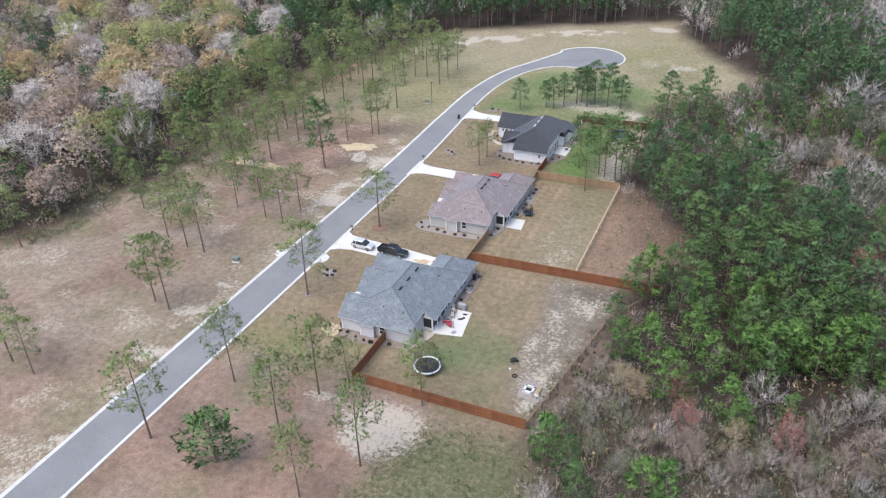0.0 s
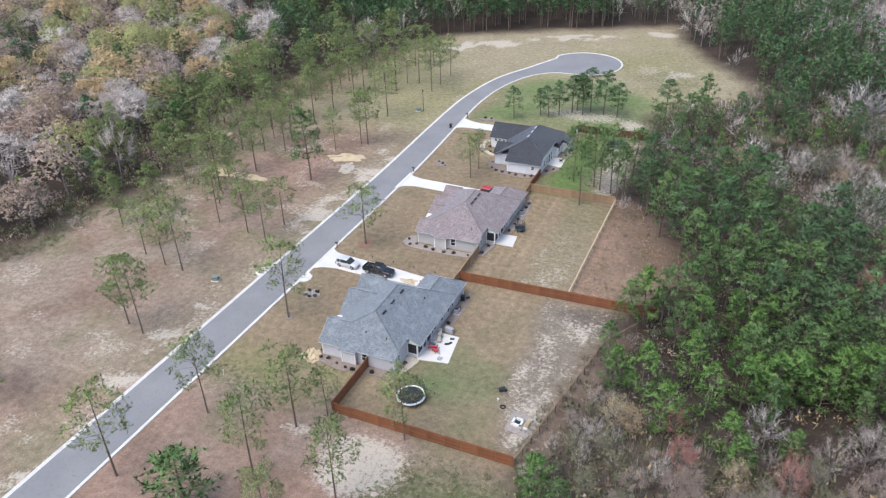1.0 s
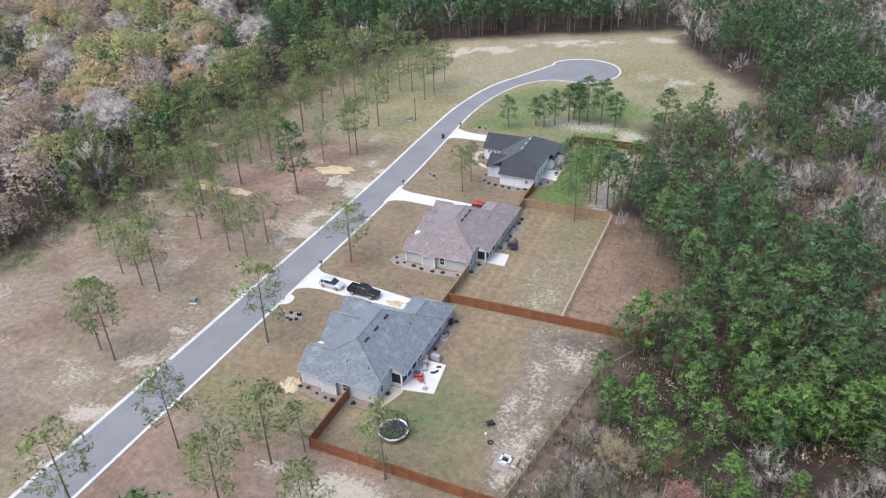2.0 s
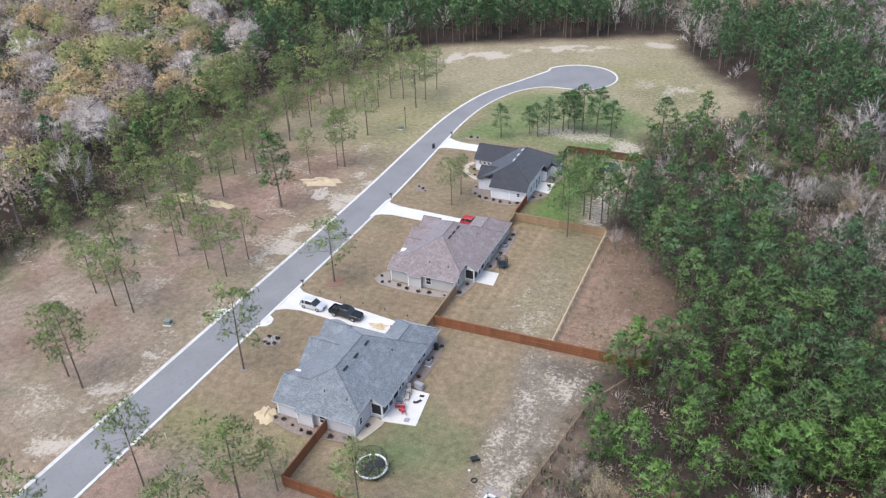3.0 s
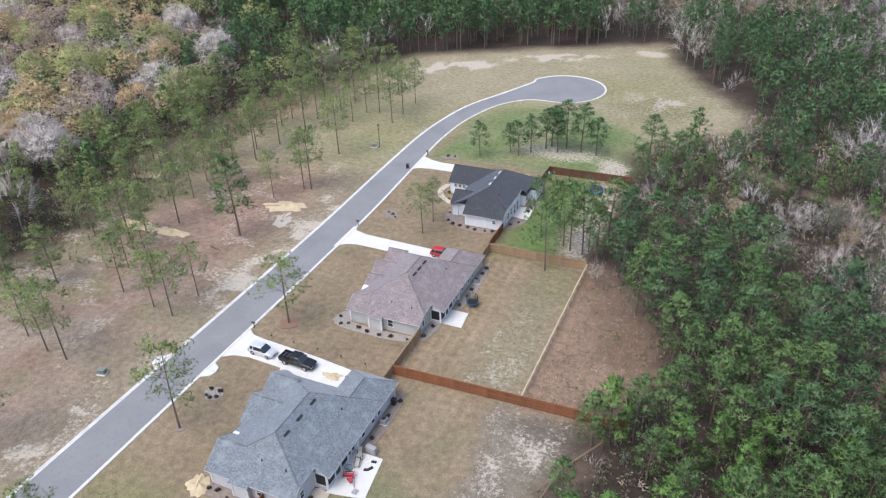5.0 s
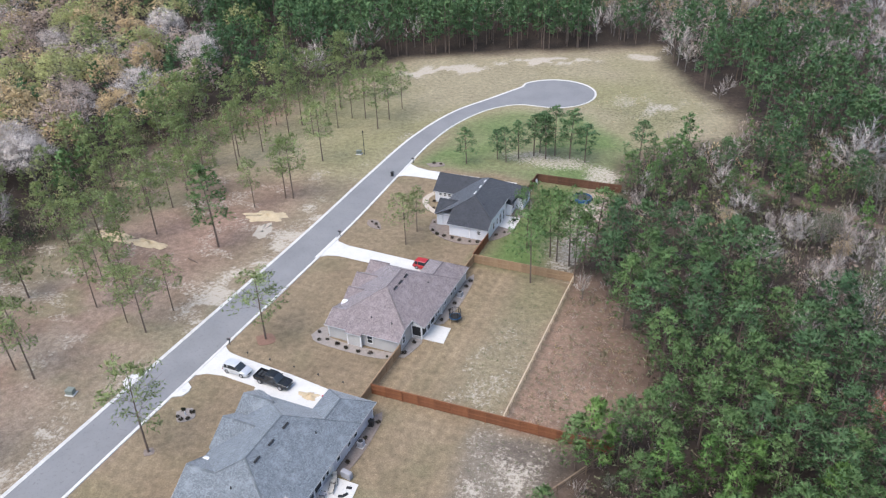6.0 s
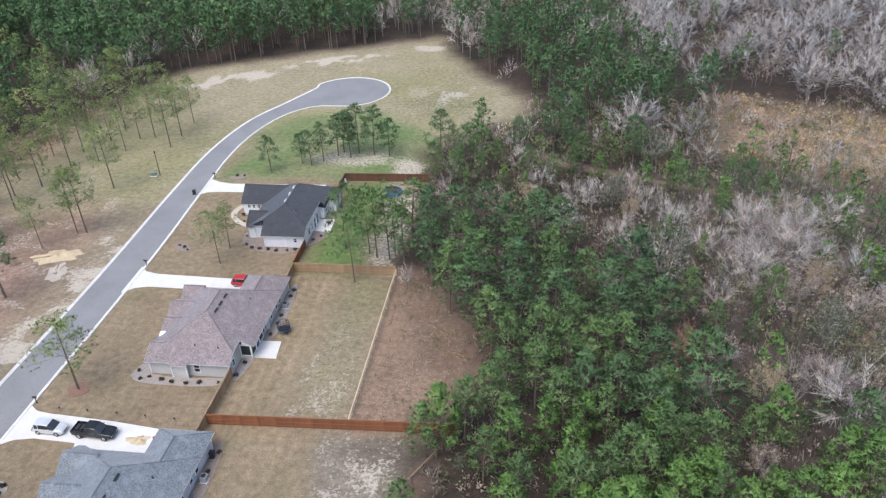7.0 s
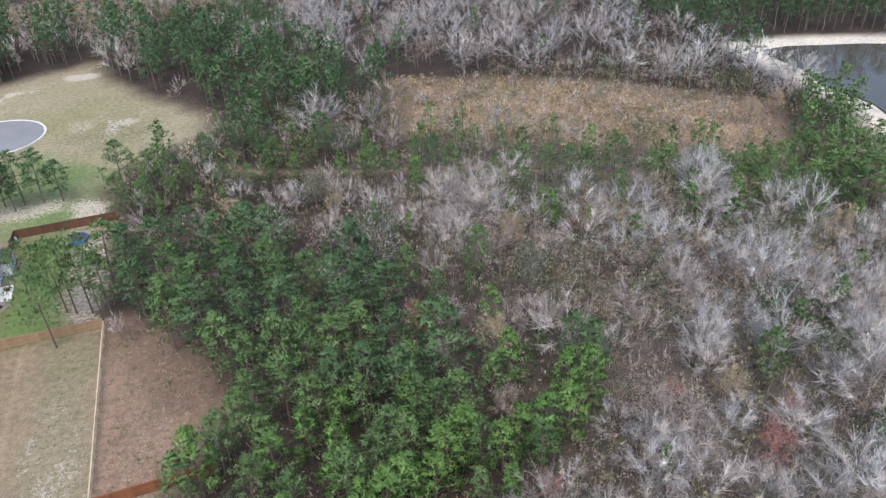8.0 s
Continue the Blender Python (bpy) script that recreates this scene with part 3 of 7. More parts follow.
def window(parent, x, y, z, w, h, facing, kind="window", bars=(1, 2), glass=None):
    """A framed window on a wall that faces 'S', 'E' or 'W'; x, y: its middle on the wall."""
    turn = {"S": 0, "E": 90, "N": 180, "W": -90}[facing]
    m = pose(x, y, z, 0, 0, turn)
    f = 0.1
    bm = bmesh.new()
    for a, b, c, d in ((-w / 2 - f, -h / 2 - f, w / 2 + f, -h / 2), (-w / 2 - f, h / 2, w / 2 + f, h / 2 + f), (-w / 2 - f, -h / 2, -w / 2, h / 2), (w / 2, -h / 2, w / 2 + f, h / 2)):
        box(bm, a, -0.09, b, c, 0.02, d)
    for i in range(1, bars[0]):
        t = -w / 2 + w * i / bars[0]
        box(bm, t - 0.035, -0.08, -h / 2, t + 0.035, -0.02, h / 2)
    for i in range(1, bars[1]):
        t = -h / 2 + h * i / bars[1]
        box(bm, -w / 2, -0.08, t - 0.03, w / 2, -0.02, t + 0.03)
    bm.transform(m)
    win = part(kind, bm, TRIM, parent, "white framed window")
    bm = bmesh.new()
    box(bm, -w / 2, -0.04, -h / 2, w / 2, -0.01, h / 2)
    bm.transform(m)
    part("pane", bm, glass or PANE, win, "dark glass pane" if not glass else "black insect screen")
    return win


def corner_board(parent, x, y, z1=EAVE - 0.05, z0=0.1):
    bm = bmesh.new()
    box(bm, x - 0.09, y - 0.09, z0, x + 0.09, y + 0.09, z1, 0.012)
    part("corner_board", bm, TRIM, parent)


def fascia(parent, a, b):
    """Gutter board along an eave."""
    bm = bmesh.new()
    a, b = Vector(a), Vector(b)
    d = (b - a).normalized()
    s = Vector((d.y, -d.x, 0))
    vs = []
    for p in (a, b):
        vs.append([bm.verts.new(p + s * o + Vector((0, 0, z))) for o, z in ((-0.02, -0.03), (0.06, -0.03), (0.08, -0.11), (0.03, -0.18), (-0.02, -0.18))])
    for i in range(5):
        bm.faces.new((vs[0][i], vs[1][i], vs[1][(i + 1) % 5], vs[0][(i + 1) % 5]))
    bm.faces.new(vs[0][::-1])
    bm.faces.new(vs[1])
    part("gutter", bm, GUTTER, parent, "grey gutter")


def west_gable(house, roofs, yr, zr, tip, xw, wslope, siding):
    """A gable that faces the street: two slopes into the main roof, a wall below."""
    half = (zr - EAVE) / STEEP
    xin = xw + (zr - EAVE) / wslope
    for sgn in (-1, 1):
        roofs.append([(tip, yr + sgn * half, EAVE), (max(xw, tip + 0.2), yr + sgn * half, EAVE), (xin, yr, zr), (tip, yr, zr)])
    bm = bmesh.new()
    y0, y1 = yr - half + 0.3, yr + half - 0.3
    pts = [(y0, 0.0), (y1, 0.0), (y1, EAVE - 0.05), (yr, zr - 0.25), (y0, EAVE - 0.05)]
    a = [bm.verts.new((tip + 0.35, y, z)) for y, z in pts]
    b = [bm.verts.new((xw + 1.2, y, z)) for y, z in pts]
    bm.faces.new(a[::-1])
    bm.faces.new(b)
    for i in range(5):
        bm.faces.new((a[i], a[(i + 1) % 5], b[(i + 1) % 5], b[i]))
    bmesh.ops.recalc_face_normals(bm, faces=bm.faces[:])
    part("wall", bm, siding, house)
    window(house, tip + 0.35, yr, 1.5, 1.3, 1.5, "W", bars=(2, 2))
    return (xin, yr, zr), (tip, yr, zr)


def vent(roof, x, y, z, slope, pale=False):
    bm = bmesh.new()
    box(bm, -0.14, -0.55, 0.0, 0.14, 0.55, 0.16, 0.03)
    bm.transform(Matrix.Translation((x, y, z)) @ Matrix.Rotation(math.atan(slope), 4, "Y"))
    part("ridge_vent", bm, TRIM if pale else SCREEN, roof, "white roof vent" if pale else "dark roof vent")


def pipe(roof, x, y, z):
    bm = bmesh.new()
    tube(bm, (x, y, z - 0.2), (x, y, z + 0.3), 0.06)
    tube(bm, (x, y, z - 0.05), (x, y, z + 0.06), 0.16, 0.1)
    part("vent_pipe", bm, SCREEN, roof)


def hip_house(dx, dy, siding, roofing, gables, label, run=5.75, gable=3.5):
    """The plan of the first two houses: hipped ranch, screened porch and side wing at the back, gables to the street."""
    house = thing("house", dx, dy, 0, 0, label, "house", "houses on the street")
    xw, xe, ys, yn = 20.4, 36.0, 80.5, 99.6
    sl = (PEAK - EAVE) / (28.2 - xw)
    S, N = (28.2, ys + run, PEAK), (28.2, yn - 5.75, PEAK)
    south = (PEAK - EAVE) / run
    zc = EAVE + 2.0 * sl
    yc = ys + 2.0 * sl / south
    gx, gy, gz = xw + 7.8 * gable / run, ys + gable, EAVE + gable * south
    # walls
    wall_box("wall", 21.4, 81.0, 33.6, 99.2, siding, house)
    wall_box("wall", 33.6, 92.6, 35.5, 99.2, siding, house)
    wall_box("wall", 29.0, 99.2, 35.5, 103.3, siding, house)
    wall_box("wall", 25.1, 80.35, 27.4, 81.0, siding, house, 0.0, 2.5)
    bm = bmesh.new()                                     # upper wall under the cut corner of the roof
    pts = [(81.0, EAVE - 0.05), (85.3, EAVE - 0.05), (85.3, zc - 0.1), (yc + 0.1, zc - 0.1), (81.0, EAVE + 0.2)]
    loft(bm, [[(x, y, z) for y, z in pts] for x in (33.3, 33.58)])
    part("wall", bm, siding, house)
    for x, y in ((21.4, 81.0), (33.6, 81.0), (35.5, 92.6), (35.5, 103.3), (25.1, 80.35), (27.4, 80.35)):
        corner_board(house, x, y)
    # roof
    roofs = [[(21.0, ys, EAVE), (34.0, ys, EAVE), (34.0, yc, zc), S, (gx, gy, gz), (21.0, gy, gz)],
             [S, (34.0, yc, zc), (34.0, 85.2, zc), (xe, 85.2, EAVE), (xe, yn, EAVE), N],
             [N, (xe, yn, EAVE), (xw, yn, EAVE)],
             [(xw, yn, EAVE), (xw, gy + gable, EAVE), (gx, gy, gz), S, N],
             [(21.0, gy, gz), (21.0, gy + gable, EAVE), (xw, gy + gable, EAVE), (gx, gy, gz)]]
    caps = [(S, N), (S, (34.0, yc, zc)), (N, (xe, yn, EAVE)), (S, (gx, gy, gz)), ((gx, gy, gz), (21.0, gy, gz)), (N, (xw, yn, EAVE))]
    for yr, zr, tip in gables:
        a, b = west_gable(house, roofs, yr, zr, tip, xw, sl, siding)
        caps.append((a, b))
    # west end wall of the south block
    bm = bmesh.new()
    loft(bm, [[(x, y, z) for y, z in ((81.0, EAVE - 0.05), (gy + gable - 0.5, EAVE - 0.05), (gy, gz - 0.3))] for x in (21.4, 21.7)])
    part("wall", bm, siding, house)
    # side wing
    wx0, wn, wz = 28.6, 103.8, EAVE + 3.7 * sl
    wm = (wx0 + xe) / 2
    w_ridge_n, w_ridge_s = (wm, wn - 2.75, wz), (wm, yn - (wz - EAVE) / STEEP - 0.05, wz)
    roofs += [[(xe, yn - 0.2, EAVE), (xe, wn, EAVE), w_ridge_n, w_ridge_s], [(wx0, yn - 0.2, EAVE), (wx0, wn, EAVE), w_ridge_n, w_ridge_s], [(wx0, wn, EAVE), (xe, wn, EAVE), w_ridge_n]]
    caps += [(w_ridge_s, w_ridge_n), (w_ridge_n, (xe, wn, EAVE)), (w_ridge_n, (wx0, wn, EAVE))]
    # small bay roof on the south wall
    roofs += [[(24.8, 80.05, 2.5), (27.7, 80.05, 2.5), (26.25, 81.6, 3.35)], [(24.8, 80.05, 2.5), (26.25, 81.6, 3.35), (24.8, 81.2, 3.0)], [(27.7, 80.05, 2.5), (26.25, 81.6, 3.35), (27.7, 81.2, 3.0)]]
    roof = facets(roofs, roofing, house)
    for a, b in caps:
        ridge_cap(roof, roofing, a, b)
    for y in (S[1] + 0.6, (S[1] + N[1]) / 2 - 0.3, N[1] - 1.0):
        vent(roof, 29.3, y, PEAK - 1.1 * sl + 0.02, sl)
    for x, y in ((28.0, 83.2), (31.6, 83.0), (32.5, 94.5)):
        z = EAVE + (y - ys) * south if y < 90 else EAVE + (xe - x) * sl
        pipe(roof, x, y, z)
    for a, b in (((21.0, ys, EAVE), (34.0, ys, EAVE)), ((xe, 85.2, EAVE), (xe, wn, EAVE)), ((34.0, yc, zc), (34.0, 85.2, zc)), ((34.0, ys, EAVE), (34.0, yc, zc)),
                 ((34.0, 85.2, zc), (xe, 85.2, EAVE)), ((xe, wn, EAVE), (wx0, wn, EAVE)), ((24.8, 80.05, 2.5), (27.7, 80.05, 2.5)), ((21.0, gy, gz), (21.0, ys, EAVE))):
        fascia(house, a, b)
    # screened porch: knee wall, posts, screens
    bm = bmesh.new()
    box(bm, 33.6, 85.4, 0, 35.4, 85.55, 0.55)
    box(bm, 35.25, 85.4, 0, 35.4, 92.5, 0.35)
    part("knee_wall", bm, siding, house)
    for x, y in ((35.32, 85.48), (35.32, 87.3), (35.32, 88.7), (35.32, 90.4), (35.32, 92.4), (33.7, 85.48)):
        corner_board(house, x, y)
    window(house, 34.5, 85.5, 1.5, 1.45, 1.75, "S", "screen_panel", (1, 1), SCREEN)
    for y, w in ((86.4, 1.5), (89.55, 1.4)):
        window(house, 35.33, y, 1.45, w, 1.9, "E", "screen_panel", (1, 1), SCREEN)
    window(house, 35.33, 88.0, 1.2, 1.1, 2.1, "E", "glazed_door", (1, 2))
    for y in (90.9, 91.8):
        window(house, 35.33, y, 1.5, 0.55, 1.5, "E")
    bm = bmesh.new()
    bm.faces.new([bm.verts.new(p) for p in ((34.0, 85.42, zc - 0.1), (34.0, 85.42, EAVE - 0.25), (35.8, 85.42, EAVE - 0.2))])
    part("porch_gable", bm, TRIM, house)
    # windows
    window(house, 28.7, 80.98, 1.55, 0.85, 1.35, "S")
    window(house, 33.62, 82.6, 1.6, 0.7, 1.1, "E")
    for y in (94.2, 96.9, 98.6):
        window(house, 35.52, y, 1.6, 0.75, 1.2, "E")
    bm = bmesh.new()
    box(bm, 35.5, 92.75, 0.05, 35.62, 92.9, EAVE - 0.1)
    part("downspout", bm, TRIM, house, "white downspout")
    bm = bmesh.new()
    box(bm, 28.93, 99.9, 0.06, 29.02, 102.9, 2.25)
    for i in range(1, 4):
        box(bm, 28.90, 99.9, 0.06 + i * 0.55, 28.935, 102.9, 0.09 + i * 0.55)
    part("garage_door", bm, TRIM, house, "white sectional garage door")
    # entry portico: pale arched hood on two columns
    bm = bmesh.new()
    arc = [(86.6 + 0.75 * math.cos(a), 2.5 + 0.85 * math.sin(a)) for a in np.linspace(0, math.pi, 11)]
    fr, bk = [bm.verts.new((20.9, y, z)) for y, z in arc], [bm.verts.new((22.3, y, z)) for y, z in arc]
    bm.faces.new(fr)
    for i in range(10):
        bm.faces.new((fr[i], bk[i], bk[i + 1], fr[i + 1]))
    part("portico", bm, TRIM, house, "white arched entry hood")
    for y in (85.9, 87.3):
        corner_board(house, 21.0, y, 2.55)
    bm = bmesh.new()
    box(bm, 21.3, 86.0, 0.1, 21.42, 87.0, 2.15, 0.01)
    part("front_door", bm, SCREEN, house, "dark front door")
    return house


hip_house(0, 0, SIDING_GREY, ROOF_BLUE, [(92.2, 5.0, 20.0), (97.2, 4.6, 19.5)], "single-storey grey house with a slate-blue hipped shingle roof")
hip_house(-0.75, 35.9, SIDING_TAN, ROOF_BROWN, [(89.3, 4.2, 20.5), (93.3, 4.4, 19.8), (97.6, 4.4, 20.1)], "single-storey greige house with a mauve-brown shingle roof", 8.0, 2.9)


def last_house():
    house = thing("house", 0, 0, 0, 0, "single-storey white house with a charcoal hipped shingle roof", "house", "houses on the street")
    xw, xe, ys, yn = 22.0, 36.4, 152.5, 172.4
    mid = (xw + xe) / 2
    sl = (PEAK - EAVE) / (mid - xw)
    S, N = (mid, ys + 5.75, PEAK), (mid, yn - 5.75, PEAK)
    zc, yc = EAVE + 2.4 * sl, ys + 2.4 * sl / STEEP
    zw, yw = EAVE + 3.6 * sl, ys + 3.6 * sl / STEEP
    for x0, y0, x1, y1 in ((26.0, 153.0, 33.6, 172.0), (30.0, 152.98, 33.6, 153.0 + 0.7), (22.4, 156.2, 26.0, 172.0), (33.6, 164.3, 34.5, 172.0), (34.5, 167.4, 36.0, 172.0)):
        wall_box("wall", x0, y0, x1, y1, SIDING_WHITE, house)
    roofs = [[(25.6, ys, EAVE), (34.0, ys, EAVE), (34.0, yc, zc), S, (25.6, yw, zw)],
             [S, (34.0, yc, zc), (34.0, 163.9, zc), (34.9, 163.9, zc - 0.9 * sl), (34.9, 167.0, zc - 0.9 * sl), (xe, 167.0, EAVE), (xe, yn, EAVE), N],
             [N, (xe, yn, EAVE), (xw, yn, EAVE)],
             [(xw, yn, EAVE), (xw, yw, EAVE), (25.6, yw, zw), S, N]]
    caps = [(S, N), (S, (34.0, yc, zc)), (N, (xe, yn, EAVE)), (S, (25.6, yw, zw)), (N, (xw, yn, EAVE))]
    for yr, zr, tip in ((158.6, 4.6, 21.6), (168.3, 5.2, 17.4)):
        caps.append(west_gable(house, roofs, yr, zr, tip, xw, sl, SIDING_WHITE))
    # low hips over the back bays
    for y0, y1, x0, x1 in ((164.0, 167.6, 33.0, 34.9), (167.2, 172.3, 34.0, 36.4)):
        roofs.append([(x1, y0, EAVE + 0.02), (x1, y1, EAVE + 0.02), (x0, (y0 + y1) / 2, EAVE + 1.15)])
        roofs.append([(x1, y0, EAVE + 0.02), (x0 - 0.6, y0, EAVE + 0.35), (x0, (y0 + y1) / 2, EAVE + 1.15)])
    roof = facets(roofs, ROOF_DARK, house)
    for a, b in caps:
        ridge_cap(roof, ROOF_DARK, a, b)
    for y in (159.8, 162.6, 165.3):
        vent(roof, mid - 0.5, y, PEAK - 0.5 * sl + 0.02, -sl, True)
    pipe(roof, 31.5, 157.0, EAVE + 4.5 * STEEP)
    for a, b in (((25.6, ys, EAVE), (34.0, ys, EAVE)), ((34.0, ys, EAVE), (34.0, yc, zc)), ((34.0, yc, zc), (34.0, 163.9, zc)), ((xe, 167.0, EAVE), (xe, yn, EAVE)), ((21.6, 155.7, EAVE), (25.6, 155.7, EAVE)),
                 ((17.4, 164.5, EAVE), (22.0, 164.5, EAVE))):
        fascia(house, a, b)
    bm = bmesh.new()
    loft(bm, [[(x, y, z) for y, z in ((153.0, EAVE - 0.05), (164.0, EAVE - 0.05), (164.0, zc - 0.1), (yc + 0.1, zc - 0.1), (153.0, EAVE + 0.2))] for x in (33.3, 33.58)])
    part("wall", bm, SIDING_WHITE, house)
    window(house, 32.0, 152.96, 1.6, 0.6, 0.7, "S")
    for x in (19.0, 20.0, 21.0, 22.0):
        window(house, x, 164.75, 2.05, 0.55, 0.6, "S")
    for y in (156.5, 158.5):
        window(house, 33.62, y, 1.6, 0.8, 1.3, "E")
    for y in (160.4, 162.2):
        window(house, 33.62, y, 1.2, 1.1, 2.1, "E", "glazed_door")
    for x, y in ((34.52, 165.6), (36.02, 169.8)):
        window(house, x, y, 1.6, 0.9, 1.3, "E")
    for x, y in ((26.0, 153.0), (30.0, 153.0), (33.6, 153.0), (34.5, 164.3), (36.0, 167.4), (22.4, 156.2)):
        corner_board(house, x, y)


last_house()


# ---- fences ----
def fence(points, material, label, high=1.83):
    """A close-board fence along a line: posts, rails and panels of boards."""
    for (ax, ay), (bx, by) in zip(points, points[1:]):
        run = Vector((bx - ax, by - ay, 0))
        turn = math.degrees(math.atan2(run.y, run.x))
        fen = thing("fence", ax, ay, 0, turn, label, "fence", "yard fences")
        n = max(1, round(run.length / 2.4))
        step = run.length / n
        bm = bmesh.new()
        k = round(step / 0.15)
        line = []                                          # boards side by side, every joint a groove
        for i in range(k):
            x0, x1 = i * step / k, (i + 1) * step / k
            line += [(x0 + 0.008, 0.012), (x1 - 0.008, 0.012), (x1 - 0.004, -0.006), (x1 + 0.004, -0.006)]
        rows = [[bm.verts.new((x, y + dy, z)) for x, y in line] for z, dy in ((0.04, 0.0), (high, 0.0), (high, -0.02), (0.04, -0.02))]
        for a, b in zip(rows, rows[1:] + rows[:1]):
            for i in range(len(line) - 1):
                bm.faces.new((a[i], a[i + 1], b[i + 1], b[i]))
        bmesh.ops.recalc_face_normals(bm, faces=bm.faces[:])
        panel = bpy.data.meshes.new("panel")
        bm.to_mesh(panel)
        bm.free()
        bm = bmesh.new()
        box(bm, -0.05, -0.115, -0.3, 0.05, -0.015, high + 0.04, 0.008)
        post = bpy.data.meshes.new("post")
        bm.to_mesh(post)
        bm.free()
        bm = bmesh.new()
        box(bm, 0.0, -0.07, -0.045, step, -0.012, 0.045)
        rail = bpy.data.meshes.new("rail")
        bm.to_mesh(rail)
        bm.free()
        for i in range(n + 1):
            mesh_part("post", post, material, fen).location.x = i * step
            if i < n:
                mesh_part("panel", panel, material, fen).location.x = i * step
                for z in (0.3, 0.95, 1.6):
                    mesh_part("rail", rail, material, fen).location = (i * step, 0, z)
        bm = bmesh.new()
        box(bm, 0, -0.06, high, run.length, 0.07, high + 0.035)
        part("cap_rail", bm, material, fen)


STAINED, RAW = "red-brown stained wooden privacy fence", "weathered tan wooden privacy fence with posts"
fence([(29.6, 70.4), (55.8, 70.4)], FENCE_STAIN, STAINED)
fence([(29.3, 80.9), (29.3, 70.5)], FENCE_STAIN, STAINED)
fence([(33.0, 107.6), (67.2, 108.7)], FENCE_STAIN, STAINED)
fence([(33.0, 103.4), (33.0, 107.5)], FENCE_RAW, RAW)
fence([(33.0, 107.7), (33.0, 117.0)], FENCE_RAW, RAW)
fence([(33.9, 145.1), (52.3, 145.1)], FENCE_RAW, RAW)
fence([(34.0, 139.5), (34.0, 145.0)], FENCE_RAW, RAW)
fence([(33.8, 145.2), (33.8, 153.0)], FENCE_STAIN, STAINED)
fence([(34.8, 172.3), (34.8, 181.0)], FENCE_DARK, "dark brown stained wooden privacy fence")
fence([(34.9, 181.0), (53.0, 181.4)], FENCE_DARK, "dark brown stained wooden privacy fence")


# ---- open rail fences at the backs of the yards ----
def rail_fence(points, material, label):
    for (ax, ay), (bx, by) in zip(points, points[1:]):
        run = Vector((bx - ax, by - ay, 0))
        fen = thing("rail_fence", ax, ay, 0, math.degrees(math.atan2(run.y, run.x)), label, "fence", "yard fences")
        n = max(1, round(run.length / 2.4))
        step = run.length / n
        bm = bmesh.new()
        box(bm, -0.06, -0.06, -0.3, 0.06, 0.06, 1.4, 0.01)
        post = bpy.data.meshes.new("post")
        bm.to_mesh(post)
        bm.free()
        bm = bmesh.new()
        box(bm, 0.0, 0.06, -0.07, step, 0.10, 0.07)
        rail = bpy.data.meshes.new("rail")
        bm.to_mesh(rail)
        bm.free()
        for i in range(n + 1):
            mesh_part("post", post, material, fen).location.x = i * step
            if i < n:
                for z in (0.4, 0.85, 1.28):
                    mesh_part("rail", rail, material, fen).location = (i * step, 0, z)
                bm = bmesh.new()
                box(bm, i * step, -0.07, 1.4, (i + 1) * step - 0.01, 0.09, 1.44)
                part("cap_rail", bm, material, fen)


rail_fence([(55.9, 70.4), (61.0, 98.0)], FENCE_BROWN, "weathered brown wooden rail fence at the wood's edge")
rail_fence([(61.0, 98.0), (67.2, 108.6)], FENCE_BROWN, "weathered brown wooden rail fence at the wood's edge")
rail_fence([(52.4, 108.5), (52.4, 145.0)], FENCE_PALE, "pale wooden rail fence behind the middle yard")


# ---- cars ----
PAINT_SILVER = surface("silver_paint", (0.62, 0.63, 0.65), (0.66, 0.67, 0.69), 0.3, 0.5, 8.0, metal=0.3)
PAINT_BLACK = surface("black_paint", (0.012, 0.013, 0.015), (0.02, 0.021, 0.024), 0.25, 0.5, 8.0)
PAINT_RED = surface("red_paint", (0.42, 0.02, 0.025), (0.46, 0.03, 0.035), 0.3, 0.5, 8.0)
RUBBER = surface("tyre_rubber", (0.02, 0.02, 0.021), (0.03, 0.03, 0.03), 0.85, 2.0, 20.0)
RIM = surface("alloy_rim", (0.42, 0.42, 0.43), (0.5, 0.5, 0.5), 0.35, 2.0, 20.0, metal=0.8)
LAMP_GLASS = glass_material("headlamp_glass", (0.55, 0.56, 0.57))
LAMP_RED = glass_material("tail_lamp", (0.30, 0.01, 0.01))


def body_ring(x, w, zb, zt):
    half = [(w * 0.90, zb), (w, zb + 0.12), (w, (zb + zt) / 2 + 0.08), (w * 0.96, zt - 0.07), (w * 0.86, zt)]
    return [(x, y, z) for y, z in half] + [(x, -y, z) for y, z in half[::-1]]


def cabin_ring(x, w, zb, zt):
    half = [(w * 0.93, zb), (w * 0.80, zt - 0.09), (w * 0.70, zt)]
    return [(x, y, z) for y, z in half] + [(x, -y, z) for y, z in half[::-1]]


